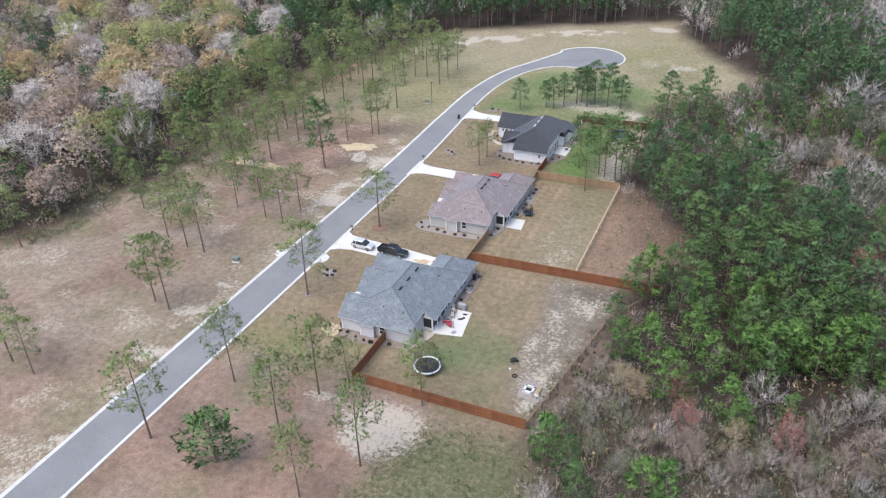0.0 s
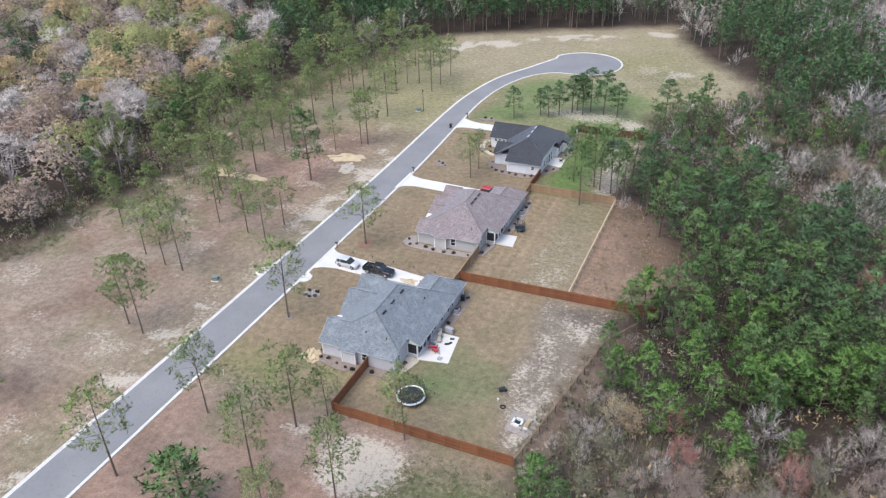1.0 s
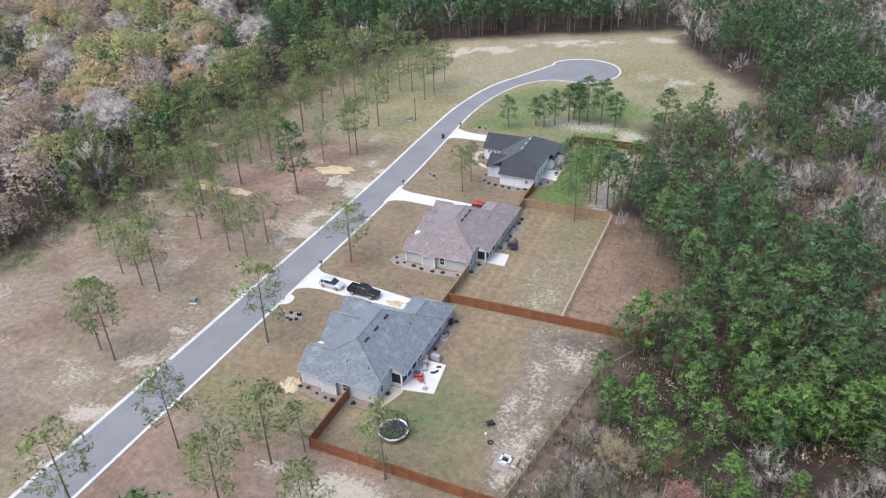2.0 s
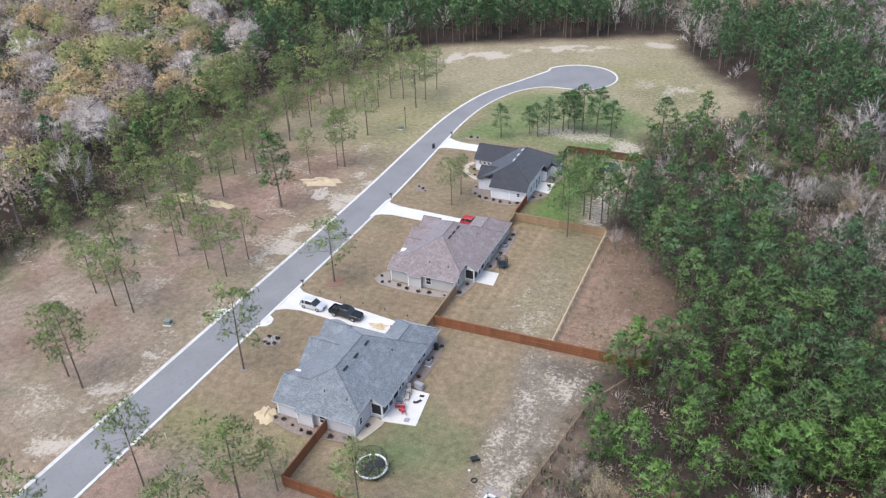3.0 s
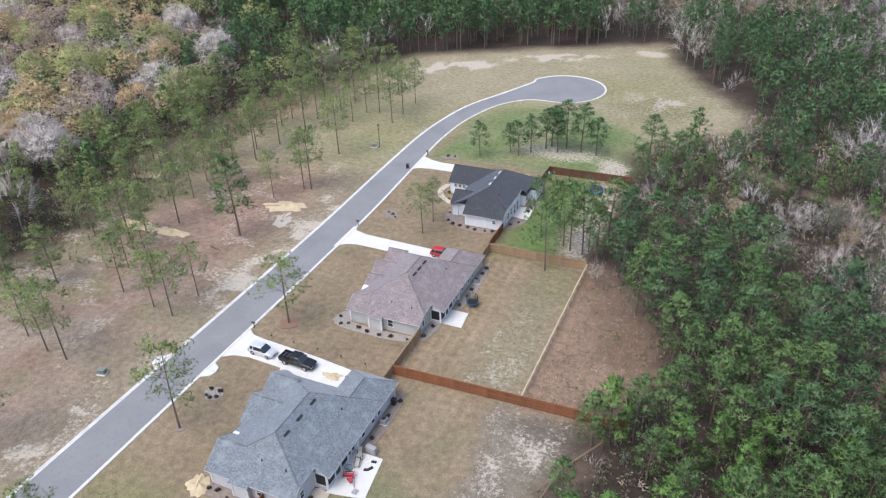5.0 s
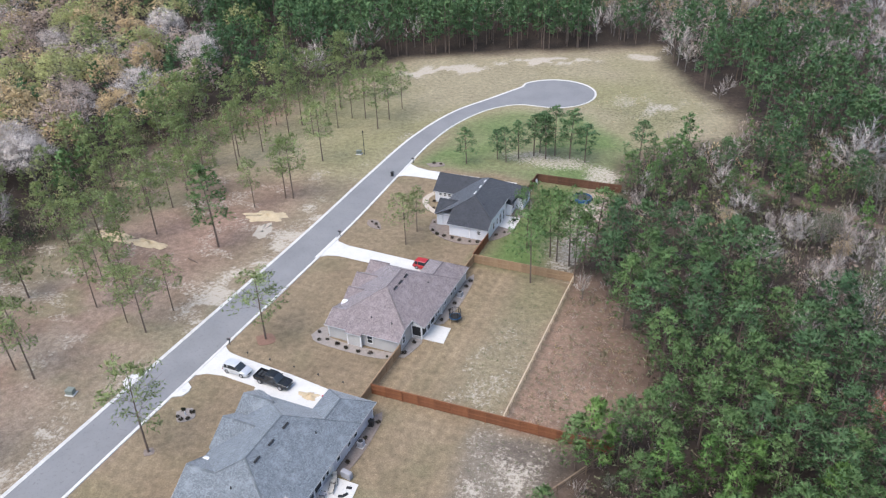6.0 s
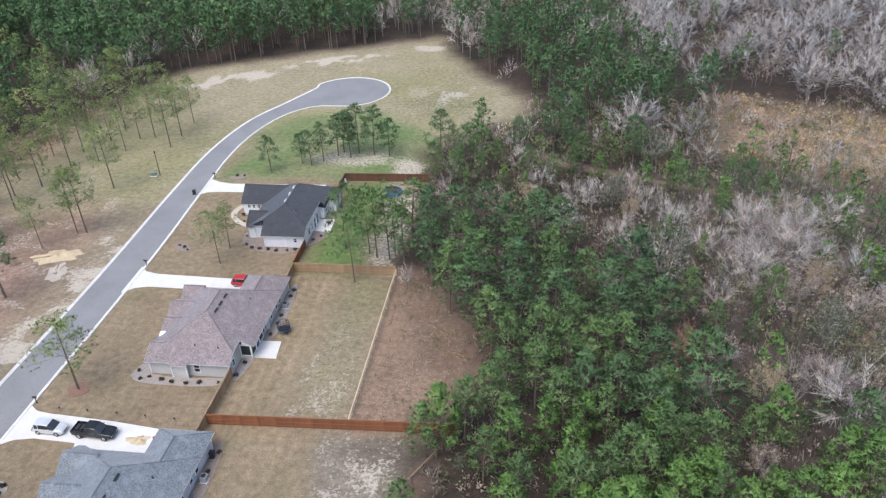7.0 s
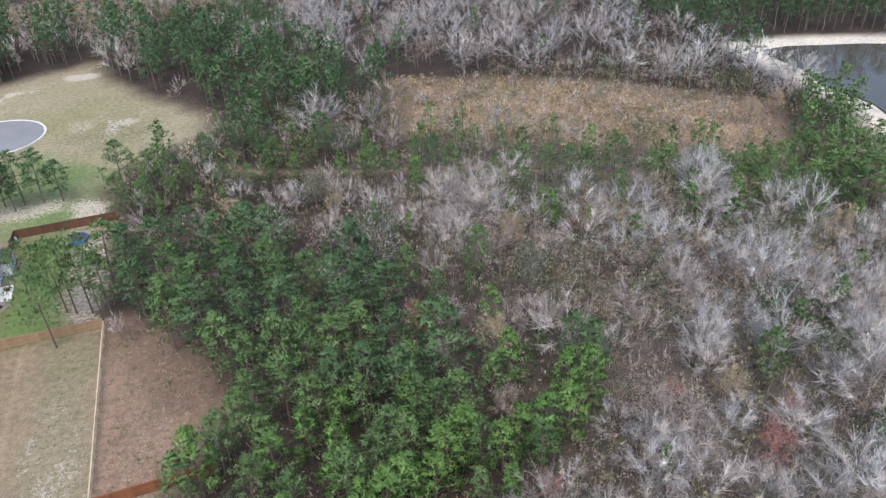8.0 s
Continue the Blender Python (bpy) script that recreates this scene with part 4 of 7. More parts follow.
def car(x, y, turn, paint, label, body, cabin, roof, axles, w, tyre=0.36, bed=None, sunroof=False):
    """A car that heads along +x; body, cabin and roof: stations of (x, bottom, top) or (x, top)."""
    ob = thing("pickup_truck" if bed else "car", x, y, 0.06, turn, label, "car", "parked cars")
    bm = bmesh.new()
    loft(bm, [body_ring(px, w * k, zb, zt) for px, k, zb, zt in body])
    part("body", bm, paint, ob)
    bm = bmesh.new()
    loft(bm, [cabin_ring(px, w, zb, zt) for px, zb, zt in cabin])
    part("glasshouse", bm, PANE, ob, "dark tinted windows")
    bm = bmesh.new()
    loft(bm, [[(px, s * w * k, z + dz) for s, k, dz in ((1, 0.80, -0.05), (1, 0.71, 0.03), (-1, 0.71, 0.03), (-1, 0.80, -0.05))] for px, z in roof])
    rf = part("roof_panel", bm, paint, ob)
    if sunroof:
        bm = bmesh.new()
        box(bm, roof[0][0] + 0.75, -0.38, roof[0][1] + 0.015, roof[0][0] + 1.45, 0.38, roof[0][1] + 0.06)
        part("sunroof", bm, PANE, rf, "dark glass sunroof")
    for px in (cabin[1][0] * 0.5 + cabin[2][0] * 0.5, cabin[0][0] + 0.3):
        for s in (-1, 1):
            bm = bmesh.new()
            tube(bm, (px, s * w * 0.95, cabin[1][1]), (px - 0.05, s * w * 0.79, cabin[1][2] - 0.02), 0.05, sides=5)
            part("pillar", bm, paint, ob)
    for px in axles:
        for s in (-1, 1):
            bm = bmesh.new()
            tube(bm, (px, s * (w - 0.24), tyre), (px, s * (w + 0.01), tyre), tyre, sides=20)
            wheel = part("wheel", bm, RUBBER, ob, "black tyre")
            bm = bmesh.new()
            tube(bm, (px, s * (w - 0.05), tyre), (px, s * (w + 0.02), tyre), tyre * 0.62, tyre * 0.58, 12)
            part("rim", bm, RIM, wheel, "alloy rim")
    front, rear = body[-1][0], body[0][0]
    for s in (-1, 1):
        bm = bmesh.new()
        box(bm, front - 0.22, s * w * 0.62 - 0.2, body[-1][3] - 0.22, front + 0.02, s * w * 0.62 + 0.2, body[-1][3] - 0.05, 0.03)
        part("headlight", bm, LAMP_GLASS, ob, "clear headlight")
        bm = bmesh.new()
        box(bm, rear - 0.02, s * w * 0.78 - 0.12, body[0][3] - 0.4, rear + 0.14, s * w * 0.78 + 0.12, body[0][3] - 0.08, 0.02)
        part("tail_light", bm, LAMP_RED, ob, "red tail light")
        bm = bmesh.new()
        box(bm, cabin[-1][0] - 0.75, s * (w + 0.1) - 0.1, cabin[0][1] + 0.02, cabin[-1][0] - 0.58, s * (w + 0.1) + 0.1, cabin[0][1] + 0.2, 0.03)
        part("mirror", bm, paint, ob)
    bm = bmesh.new()
    box(bm, front - 0.05, -w * 0.4, body[-1][3] - 0.3, front + 0.03, w * 0.4, body[-1][3] - 0.12, 0.02)
    part("grille", bm, SCREEN, ob)
    if bed:
        x0, x1, z = bed
        for s in (-1, 1):
            bm = bmesh.new()
            box(bm, x0, s * (w - 0.09) - 0.07, z - 0.3, x1, s * (w - 0.09) + 0.07, z + 0.12, 0.02)
            part("bed_side", bm, paint, ob)
        bm = bmesh.new()
        box(bm, x0, -w + 0.1, z - 0.3, x0 + 0.08, w - 0.1, z + 0.1, 0.02)
        part("tailgate", bm, paint, ob)
        for px in (x0 + 0.7, x0 + 1.3):
            bm = bmesh.new()
            box(bm, px - 0.22, -0.5, z - 0.02, px + 0.22, 0.45, z + 0.16, 0.05)
            part("tool_box", bm, SCREEN, ob)
    return ob


SUV_BODY = [(-2.2, 0.80, 0.42, 0.86), (-2.05, 0.94, 0.30, 1.02), (-1.2, 1.0, 0.24, 1.06), (0.6, 1.0, 0.24, 1.04), (1.3, 0.99, 0.24, 1.0), (1.9, 0.93, 0.27, 0.90), (2.22, 0.78, 0.36, 0.72)]
SUV_CABIN = [(-2.05, 1.0, 1.15), (-1.75, 1.0, 1.60), (-0.5, 1.0, 1.68), (0.35, 1.0, 1.60), (1.15, 0.98, 1.06)]
SUV_ROOF = [(-1.75, 1.60), (-0.5, 1.68), (0.3, 1.61)]
car(12.2, 104.5, -2, PAINT_SILVER, "silver compact SUV with a sunroof parked on the driveway", SUV_BODY, SUV_CABIN, SUV_ROOF, (-1.35, 1.33), 0.92, sunroof=True)
car(26.6, 140.3, -3, PAINT_RED, "red crossover car parked at the end of the driveway", SUV_BODY, SUV_CABIN, SUV_ROOF, (-1.35, 1.33), 0.92)
car(18.7, 104.35, -3, PAINT_BLACK, "black crew-cab pickup truck parked on the driveway",
    [(-2.92, 0.92, 0.50, 1.0), (-2.8, 0.98, 0.42, 1.06), (-0.9, 1.0, 0.40, 1.08), (1.2, 1.0, 0.38, 1.14), (2.3, 0.98, 0.40, 1.12), (2.8, 0.92, 0.42, 1.04), (2.95, 0.82, 0.46, 0.9)],
    [(-1.0, 1.08, 1.3), (-0.85, 1.08, 1.84), (0.2, 1.08, 1.90), (0.75, 1.08, 1.82), (1.5, 1.12, 1.2)], [(-0.85, 1.84), (0.2, 1.90), (0.7, 1.83)], (-1.85, 1.8), 0.99, 0.42, bed=(-2.9, -1.02, 1.12))


# ---- beds, heaps and planting ----
def bed(outline, material, label, high=0.05, category="flower bed"):
    bm = bmesh.new()
    line = spline([Vector(p) for p in outline + outline[:1]], 0.6)[:-1]
    prism(bm, [(p.x, p.y) for p in line], -0.06, high)
    bmesh.ops.recalc_face_normals(bm, faces=bm.faces[:])
    return tagged(part("flower_bed" if category == "flower bed" else "gravel_pad", bm, material, None), label, category)


def mound(name, cx, cy, rx, ry, h, material, label, seed, turn=0.0):
    """A loose heap with a ragged rim."""
    bm = bmesh.new()
    r = np.random.RandomState(seed)
    ph = r.uniform(0, 6.3, 6)
    rings, n = 7, 30
    grid = []
    for i in range(rings + 1):
        f = i / rings
        row = []
        for j in range(n):
            a = 2 * math.pi * j / n
            wob = 1 + 0.13 * math.sin(2 * a + ph[0]) + 0.10 * math.sin(5 * a + ph[1]) + 0.10 * math.sin(9 * a + ph[2]) + r.uniform(-0.10, 0.10)
            z = h * (1 - f * f) * (0.7 + 0.4 * math.sin(3 * a + ph[3] + 4 * f)) + r.uniform(-0.04, 0.04) * h - 0.05 * f
            row.append(bm.verts.new((math.cos(a) * rx * f * wob, math.sin(a) * ry * f * wob, z)))
        grid.append(row)
    for a, b in zip(grid, grid[1:]):
        for j in range(n):
            bm.faces.new((a[j], b[j], b[(j + 1) % n], a[(j + 1) % n]))
    bmesh.ops.remove_doubles(bm, verts=bm.verts[:], dist=0.001)
    bmesh.ops.recalc_face_normals(bm, faces=bm.faces[:])
    for f in bm.faces:
        f.smooth = True
    bm.transform(pose(cx, cy, 0, 0, 0, turn))
    return tagged(part(name, bm, material, None), label, "heap")


bed([(21.0, 79.4), (25.5, 78.5), (30.5, 79.2), (33.8, 79.8), (33.7, 80.9), (27.5, 80.9), (21.3, 80.9)], MULCH, "mulched bed with small shrubs along the house wall")
bed([(33.7, 81.0), (34.5, 80.7), (35.9, 84.6), (35.3, 85.1), (33.7, 85.1)], SAND_WHITE, "bare sandy bed beside the screened porch")
bed([(35.6, 92.8), (36.9, 93.4), (37.3, 98.0), (36.8, 103.6), (35.6, 104.0)], MULCH, "mulched bed along the back wall")
bed([(17.6, 116.2), (19.4, 114.9), (25.0, 114.6), (30.5, 114.9), (32.8, 116.0), (32.7, 116.8), (26.0, 116.3), (20.6, 116.8), (19.6, 119.0), (18.2, 118.6)], GRAVEL, "gravelled bed with low shrubs along the house")
bed([(32.9, 116.8), (33.9, 116.4), (34.9, 120.6), (34.3, 121.3), (32.9, 121.3)], GRAVEL, "gravelled bed beside the porch")
bed([(34.8, 126.0), (36.1, 126.4), (36.6, 133.0), (36.0, 140.0), (34.9, 140.4)], GRAVEL, "gravelled bed along the back wall")
bed([(20.3, 157.5), (21.4, 153.6), (25.0, 151.3), (29.5, 150.6), (33.2, 151.8), (33.4, 152.9), (26.0, 152.9), (25.8, 156.0), (22.3, 156.1), (22.0, 158.6)], MULCH, "mulched bed with small shrubs round the white house")
bed([(33.7, 153.4), (35.2, 154.6), (36.8, 158.2), (33.7, 159.2)], MULCH, "mulched bed beside the back patio")
bed([(34.6, 164.2), (37.0, 164.4), (37.4, 169.0), (36.2, 172.0), (36.1, 167.3), (34.6, 167.2)], MULCH, "mulched bed along the back wall")
bed([(9.2, 94.3), (10.8, 95.8), (12.4, 94.3), (10.8, 92.8)], GRAVEL, "round gravel flower bed on the lawn")
bed([(8.2, 152.9), (10.0, 153.3), (11.8, 151.3), (12.2, 150.2), (10.6, 150.2), (8.8, 151.2)], MULCH, "kidney-shaped mulched bed on the lawn")
bed([(9.6, 112.6), (11.4, 114.2), (13.2, 112.6), (11.4, 111.0)], MULCH_RED, "red pine-straw ring round a tree")
bed([(10.1, 87.0), (10.9, 87.8), (11.8, 87.0), (10.9, 86.2)], MULCH, "small mulch ring round a tree")
bed([(15.4, 168.6), (14.6, 165.6), (16.2, 162.2), (19.6, 159.9), (20.2, 160.6), (17.2, 162.8), (15.9, 165.6), (16.4, 168.3)], SAND_WHITE, "pale curved path round the front planting")
bed([(8.0, 181.4), (11.0, 183.2), (12.5, 181.8), (10.0, 180.2)], MULCH, "small mulched bed beside the driveway")
mound("sand_mound", 19.9, 80.0, 1.5, 1.9, 0.45, SAND, "heap of yellow sand beside the house corner", 1, 20)
mound("sand_mound", 24.9, 103.9, 1.9, 1.1, 0.4, SAND, "heap of yellow sand on the driveway", 2, 10)
mound("sand_mound", -36.6, 129.4, 5.2, 1.7, 1.1, SAND, "long bank of pale sand on the rough lot", 3, 4)
mound("sand_mound", -28.0, 129.6, 4.6, 1.3, 0.8, SAND, "long bank of pale sand on the rough lot", 4, -3)
mound("sand_mound", -12.5, 147.0, 4.3, 2.6, 0.7, SAND, "spread heap of yellow sand near the road", 5, 15)
mound("sand_mound", -9.6, 141.8, 1.8, 2.8, 0.25, SAND_WHITE, "thin spill of pale sand near the road", 6, 25)
mound("sand_mound", -52.0, 148.4, 4.2, 1.6, 1.1, SAND, "heap of pale sand among the pines", 7, 8)
mound("white_rubble", 41.5, 59.9, 0.6, 0.4, 0.2, SAND_WHITE, "pale lump of concrete rubble on sand", 8)


def shrub_mesh(seed, size):
    r = np.random.RandomState(seed)
    d = r.normal(size=(34, 3))
    d /= np.linalg.norm(d, axis=1)[:, None]
    cen = d * np.array([0.75, 0.75, 0.55]) * size * r.uniform(0.5, 1.0, (34, 1)) + np.array([0, 0, size * 0.5])
    side = r.normal(size=(34, 6, 3))
    side /= np.linalg.norm(side, axis=2)[..., None]
    out = r.normal(size=(34, 6, 3)) + d[:, None] * 0.8
    out /= np.linalg.norm(out, axis=2)[..., None]
    c = cen[:, None]
    tris = np.stack((c - side * 0.07, c + side * 0.07, c + out * 0.26 * size / 0.5), 2).reshape(-1, 3, 3)
    me = bpy.data.meshes.new("shrub")
    me.from_pydata(tris.reshape(-1, 3).tolist(), [], [(3 * i, 3 * i + 1, 3 * i + 2) for i in range(len(tris))])
    me.materials.append(SHRUB)
    return me


SHRUB = foliage("shrub_leaves", (0.09, 0.095, 0.065), (0.14, 0.11, 0.09), 0.3)
SHRUBS = [shrub_mesh(60 + i, 0.5) for i in range(4)]
random.seed(3)
for i, (x, y) in enumerate(((20.7, 81.6), (21.5, 80.1), (22.7, 80.2), (24.5, 79.7), (26.2, 79.3), (27.5, 79.2), (30.5, 79.7), (33.0, 80.3), (36.3, 95.0), (36.4, 99.6), (36.6, 102.8), (34.2, 83.4),
                            (20.7, 116.0), (22.8, 115.6), (24.5, 115.2), (26.7, 115.1), (18.5, 117.2), (19.5, 115.5), (28.6, 115.4), (31.4, 115.6), (33.5, 117.3), (33.8, 120.2), (35.5, 127.0), (35.7, 130.0),
                            (35.7, 132.0), (35.6, 137.4), (35.7, 139.2), (22.2, 153.2), (23.6, 152.2), (25.2, 152.0), (26.9, 151.8), (28.6, 151.5), (30.6, 151.7), (32.0, 152.1), (21.2, 156.4), (35.6, 157.2),
                            (36.2, 165.4), (36.7, 168.8), (34.4, 155.8), (10.0, 94.9), (11.5, 95.0), (11.7, 93.8), (10.1, 93.6), (10.9, 93.3), (9.4, 152.2), (10.6, 151.6), (11.6, 150.7), (18.6, 161.9), (17.6, 164.5),
                            (18.2, 166.5), (17.0, 167.6), (19.4, 163.4), (9.8, 181.9), (11.4, 182.2))):
    ob = new("shrub", SHRUBS[i % 4])
    s = random.uniform(0.5, 0.95)
    ob.matrix_basis = pose(x, y, 0.03, 0, 0, random.uniform(0, 360)) @ Matrix.Scale(s, 4)
    tagged(ob, "small dark green shrub planted in a bed", "shrub", "shrubs in the beds")


# ---- yard things ----
WHITE_PLASTIC = surface("white_plastic", (0.75, 0.75, 0.74), (0.8, 0.8, 0.79), 0.5, 2.0, 10.0)
BLUE_PLASTIC = surface("blue_plastic", (0.03, 0.10, 0.22), (0.04, 0.14, 0.30), 0.45, 2.0, 10.0)
GREEN_PLASTIC = surface("green_painted_steel", (0.17, 0.20, 0.17), (0.22, 0.245, 0.21), 0.5, 2.0, 10.0)
CUSHION = surface("beige_cushion", (0.50, 0.46, 0.40), (0.56, 0.52, 0.46), 0.9, 2.0, 12.0)
RED_CUSHION = surface("red_fabric", (0.50, 0.05, 0.07), (0.56, 0.08, 0.10), 0.85, 2.0, 12.0)
GREY_COVER = surface("grey_cover", (0.30, 0.30, 0.32), (0.36, 0.36, 0.38), 0.8, 2.0, 12.0)
BLACK_METAL = surface("black_metal", (0.015, 0.015, 0.016), (0.03, 0.03, 0.03), 0.5, 2.0, 12.0)
TIMBER = surface("pale_timber", (0.50, 0.38, 0.24), (0.58, 0.46, 0.31), 0.85, 1.5, 10.0)


def trampoline(x, y, r, pad, label, net_high):
    ob = thing("trampoline", x, y, 0, 0, label, "trampoline", "garden trampolines")
    bm = bmesh.new()
    bmesh.ops.create_circle(bm, cap_ends=True, segments=40, radius=r * 0.9, matrix=Matrix.Translation((0, 0, 0.78)))
    part("mat", bm, SCREEN, ob, "black jumping mat")
    bm = bmesh.new()
    rows = [[bm.verts.new((math.cos(a) * q, math.sin(a) * q, z)) for a in np.linspace(0, 2 * math.pi, 41)[:-1]] for q, z in ((r * 0.88, 0.80), (r * 0.9, 0.85), (r * 1.01, 0.84), (r * 1.02, 0.72))]
    for a, b in zip(rows, rows[1:]):
        for i in range(40):
            bm.faces.new((a[i], a[(i + 1) % 40], b[(i + 1) % 40], b[i]))
    part("pad", bm, pad, ob, "padded rim")
    for i in range(6):
        a = i * math.pi / 3 + 0.3
        bm = bmesh.new()
        tube(bm, (math.cos(a) * r, math.sin(a) * r, 0), (math.cos(a) * r, math.sin(a) * r, 0.8 + net_high), 0.035)
        part("pole", bm, BLACK_METAL, ob)
    bm = bmesh.new()
    ring_tube(bm, r * 0.98, 0.8 + net_high, 0.03, 36)
    part("top_ring", bm, BLACK_METAL, ob)
    for i in range(40):                                     # netting as strands
        a = 2 * math.pi * i / 40
        bm = bmesh.new()
        tube(bm, (math.cos(a) * r * 0.97, math.sin(a) * r * 0.97, 0.84), (math.cos(a) * r * 0.98, math.sin(a) * r * 0.98, 0.8 + net_high), 0.014, sides=3)
        part("net_strand", bm, BLACK_METAL, ob)
    for j in range(1, 9):
        bm = bmesh.new()
        ring_tube(bm, r * 0.975, 0.84 + net_high * j / 9, 0.010, 36)
        part("net_strand", bm, BLACK_METAL, ob)


trampoline(38.4, 76.8, 2.05, WHITE_PLASTIC, "round trampoline with a white rim and black net on the lawn", 1.55)
trampoline(37.5, 127.9, 0.95, BLUE_PLASTIC, "small blue trampoline with a dark net behind the house", 1.2)


def air_conditioner(x, y):
    ob = thing("air_conditioner", x, y, 0, 0, "grey outdoor air-conditioning unit beside the wall", "air conditioner", "air conditioners")
    bm = bmesh.new()
    box(bm, -0.5, -0.5, -0.02, 0.5, 0.5, 0.1, 0.01)
    part("pad", bm, CONCRETE, ob)
    bm = bmesh.new()
    box(bm, -0.4, -0.4, 0.1, 0.4, 0.4, 0.95, 0.05)
    part("casing", bm, GREY_COVER, ob)
    bm = bmesh.new()
    ring_tube(bm, 0.31, 0.96, 0.03, 20)
    part("fan_guard", bm, BLACK_METAL, ob)
    bm = bmesh.new()
    bmesh.ops.create_circle(bm, cap_ends=True, segments=16, radius=0.3, matrix=Matrix.Translation((0, 0, 0.955)))
    part("fan", bm, SCREEN, ob)


air_conditioner(36.5, 98.2)
air_conditioner(35.7, 134.4)


def chair(x, y, turn, cloth, label, long=0.7, high=0.85, low=0.34):
    ob = thing("patio_chair", x, y, 0.06, turn, label, "chair", "patio chairs")
    bm = bmesh.new()
    box(bm, -long / 2, -0.3, low, long / 2, 0.3, low + 0.1, 0.03)
    part("seat", bm, cloth, ob)
    bm = bmesh.new()
    box(bm, -0.05, -0.3, 0, 0.05, 0.3, high - low, 0.03)
    bm.transform(pose(-long / 2, 0, low, 0, -22, 0))
    part("backrest", bm, cloth, ob)
    for sx in (-1, 1):
        for sy in (-1, 1):
            bm = bmesh.new()
            tube(bm, (sx * (long / 2 - 0.06), sy * 0.28, 0), (sx * (long / 2 - 0.06), sy * 0.28, low + 0.02), 0.025, sides=6)
            part("leg", bm, BLACK_METAL, ob)
    for sy in (-1, 1):
        bm = bmesh.new()
        box(bm, -long / 2, sy * 0.33 - 0.03, low + 0.22, long / 2 - 0.05, sy * 0.33 + 0.03, low + 0.27, 0.01)
        part("armrest", bm, BLACK_METAL, ob)


chair(36.4, 91.7, -60, CUSHION, "beige cushioned lounge chair on the patio", 1.5)
chair(36.7, 90.5, -70, CUSHION, "beige cushioned lounge chair on the patio", 1.5)
chair(36.2, 89.2, 10, GREY_COVER, "dark grey patio chair by the porch")
chair(36.6, 88.2, 200, RED_CUSHION, "red folding sun chair on the patio", 1.3, 0.8, 0.3)
chair(37.3, 87.6, 150, RED_CUSHION, "red folding chair on the patio", 0.8)
chair(36.0, 162.0, 120, BLACK_METAL, "black metal chair on the back patio")


def grill_cover():
    bm = bmesh.new()
    box(bm, -0.75, -0.35, 0.0, 0.75, 0.35, 1.05, 0.16)
    bm.transform(pose(37.4, 92.9, 0.05, 0, 0, -8))
    tagged(part("covered_grill", bm, GREY_COVER, None), "barbecue under a grey fabric cover beside the patio", "grill")


grill_cover()


def umbrella():
    ob = thing("patio_umbrella", 38.6, 86.4, 0.06, 0, "closed pale umbrella in a grey stone base", "umbrella")
    bm = bmesh.new()
    box(bm, -0.35, -0.35, 0, 0.35, 0.35, 0.14, 0.03)
    part("base", bm, GREY_COVER, ob)
    bm = bmesh.new()
    tube(bm, (0, 0, 0.1), (0, 0, 2.3), 0.03)
    part("pole", bm, WHITE_PLASTIC, ob)
    bm = bmesh.new()
    tube(bm, (0, 0, 0.95), (0, 0, 2.35), 0.13, 0.03, 10)
    part("canopy", bm, CUSHION, ob)


umbrella()
for x, y, a in ((38.5, 91.5, 10), (38.6, 90.4, 60), (38.2, 90.0, 20)):
    bm = bmesh.new()
    box(bm, -0.35, -0.18, 0, 0.35, 0.18, 0.12, 0.03)
    bm.transform(pose(x, y, 0.06, 0, 0, a))
    tagged(part("folded_mat", bm, BLACK_METAL, None), "folded black mat lying on the patio", "mat", "patio mats")


def fire_pit():
    bed([(52.5, 76.2), (52.6, 78.0), (52.7, 80.0), (54.5, 79.8), (55.9, 79.4), (56.3, 77.5), (55.9, 75.8), (54.2, 76.0)], GRAVEL, "grey gravel pad round the fire pit", 0.03, "gravel pad")
    ob = thing("fire_pit", 53.9, 77.9, 0.03, -6, "square white block fire pit with a dark hollow", "fire pit")
    for i in range(4):
        for k in range(3):
            for j in range(2):
                bm = bmesh.new()
                box(bm, -0.75 + k * 0.5, -0.75, j * 0.2, -0.26 + k * 0.5, -0.45, j * 0.2 + 0.19, 0.012)
                bm.transform(pose(0, 0, 0, 0, 0, 90 * i))
                part("block", bm, WHITE_PLASTIC if (i + k + j) % 4 else CONCRETE, ob)
    bm = bmesh.new()
    box(bm, -0.45, -0.45, 0.0, 0.45, 0.45, 0.1)
    part("ash", bm, SCREEN, ob, "black ash")
    ob = thing("log_bench", 55.3, 78.0, 0.03, 84, "pale timber bench with white blocks beside the fire pit", "bench")
    bm = bmesh.new()
    box(bm, -0.85, -0.28, 0.35, 0.85, 0.28, 0.45, 0.03)
    part("seat", bm, TIMBER, ob)
    for s in (-1, 1):
        bm = bmesh.new()
        box(bm, s * 0.72 - 0.2, -0.3, 0.0, s * 0.72 + 0.2, 0.3, 0.4, 0.03)
        part("support", bm, WHITE_PLASTIC, ob)
    for s in (-1, 1):
        bm = bmesh.new()
        tube(bm, (-0.8, s * 0.12, 0.53), (0.7, s * 0.15, 0.53), 0.09)
        part("log", bm, TIMBER, ob)


fire_pit()


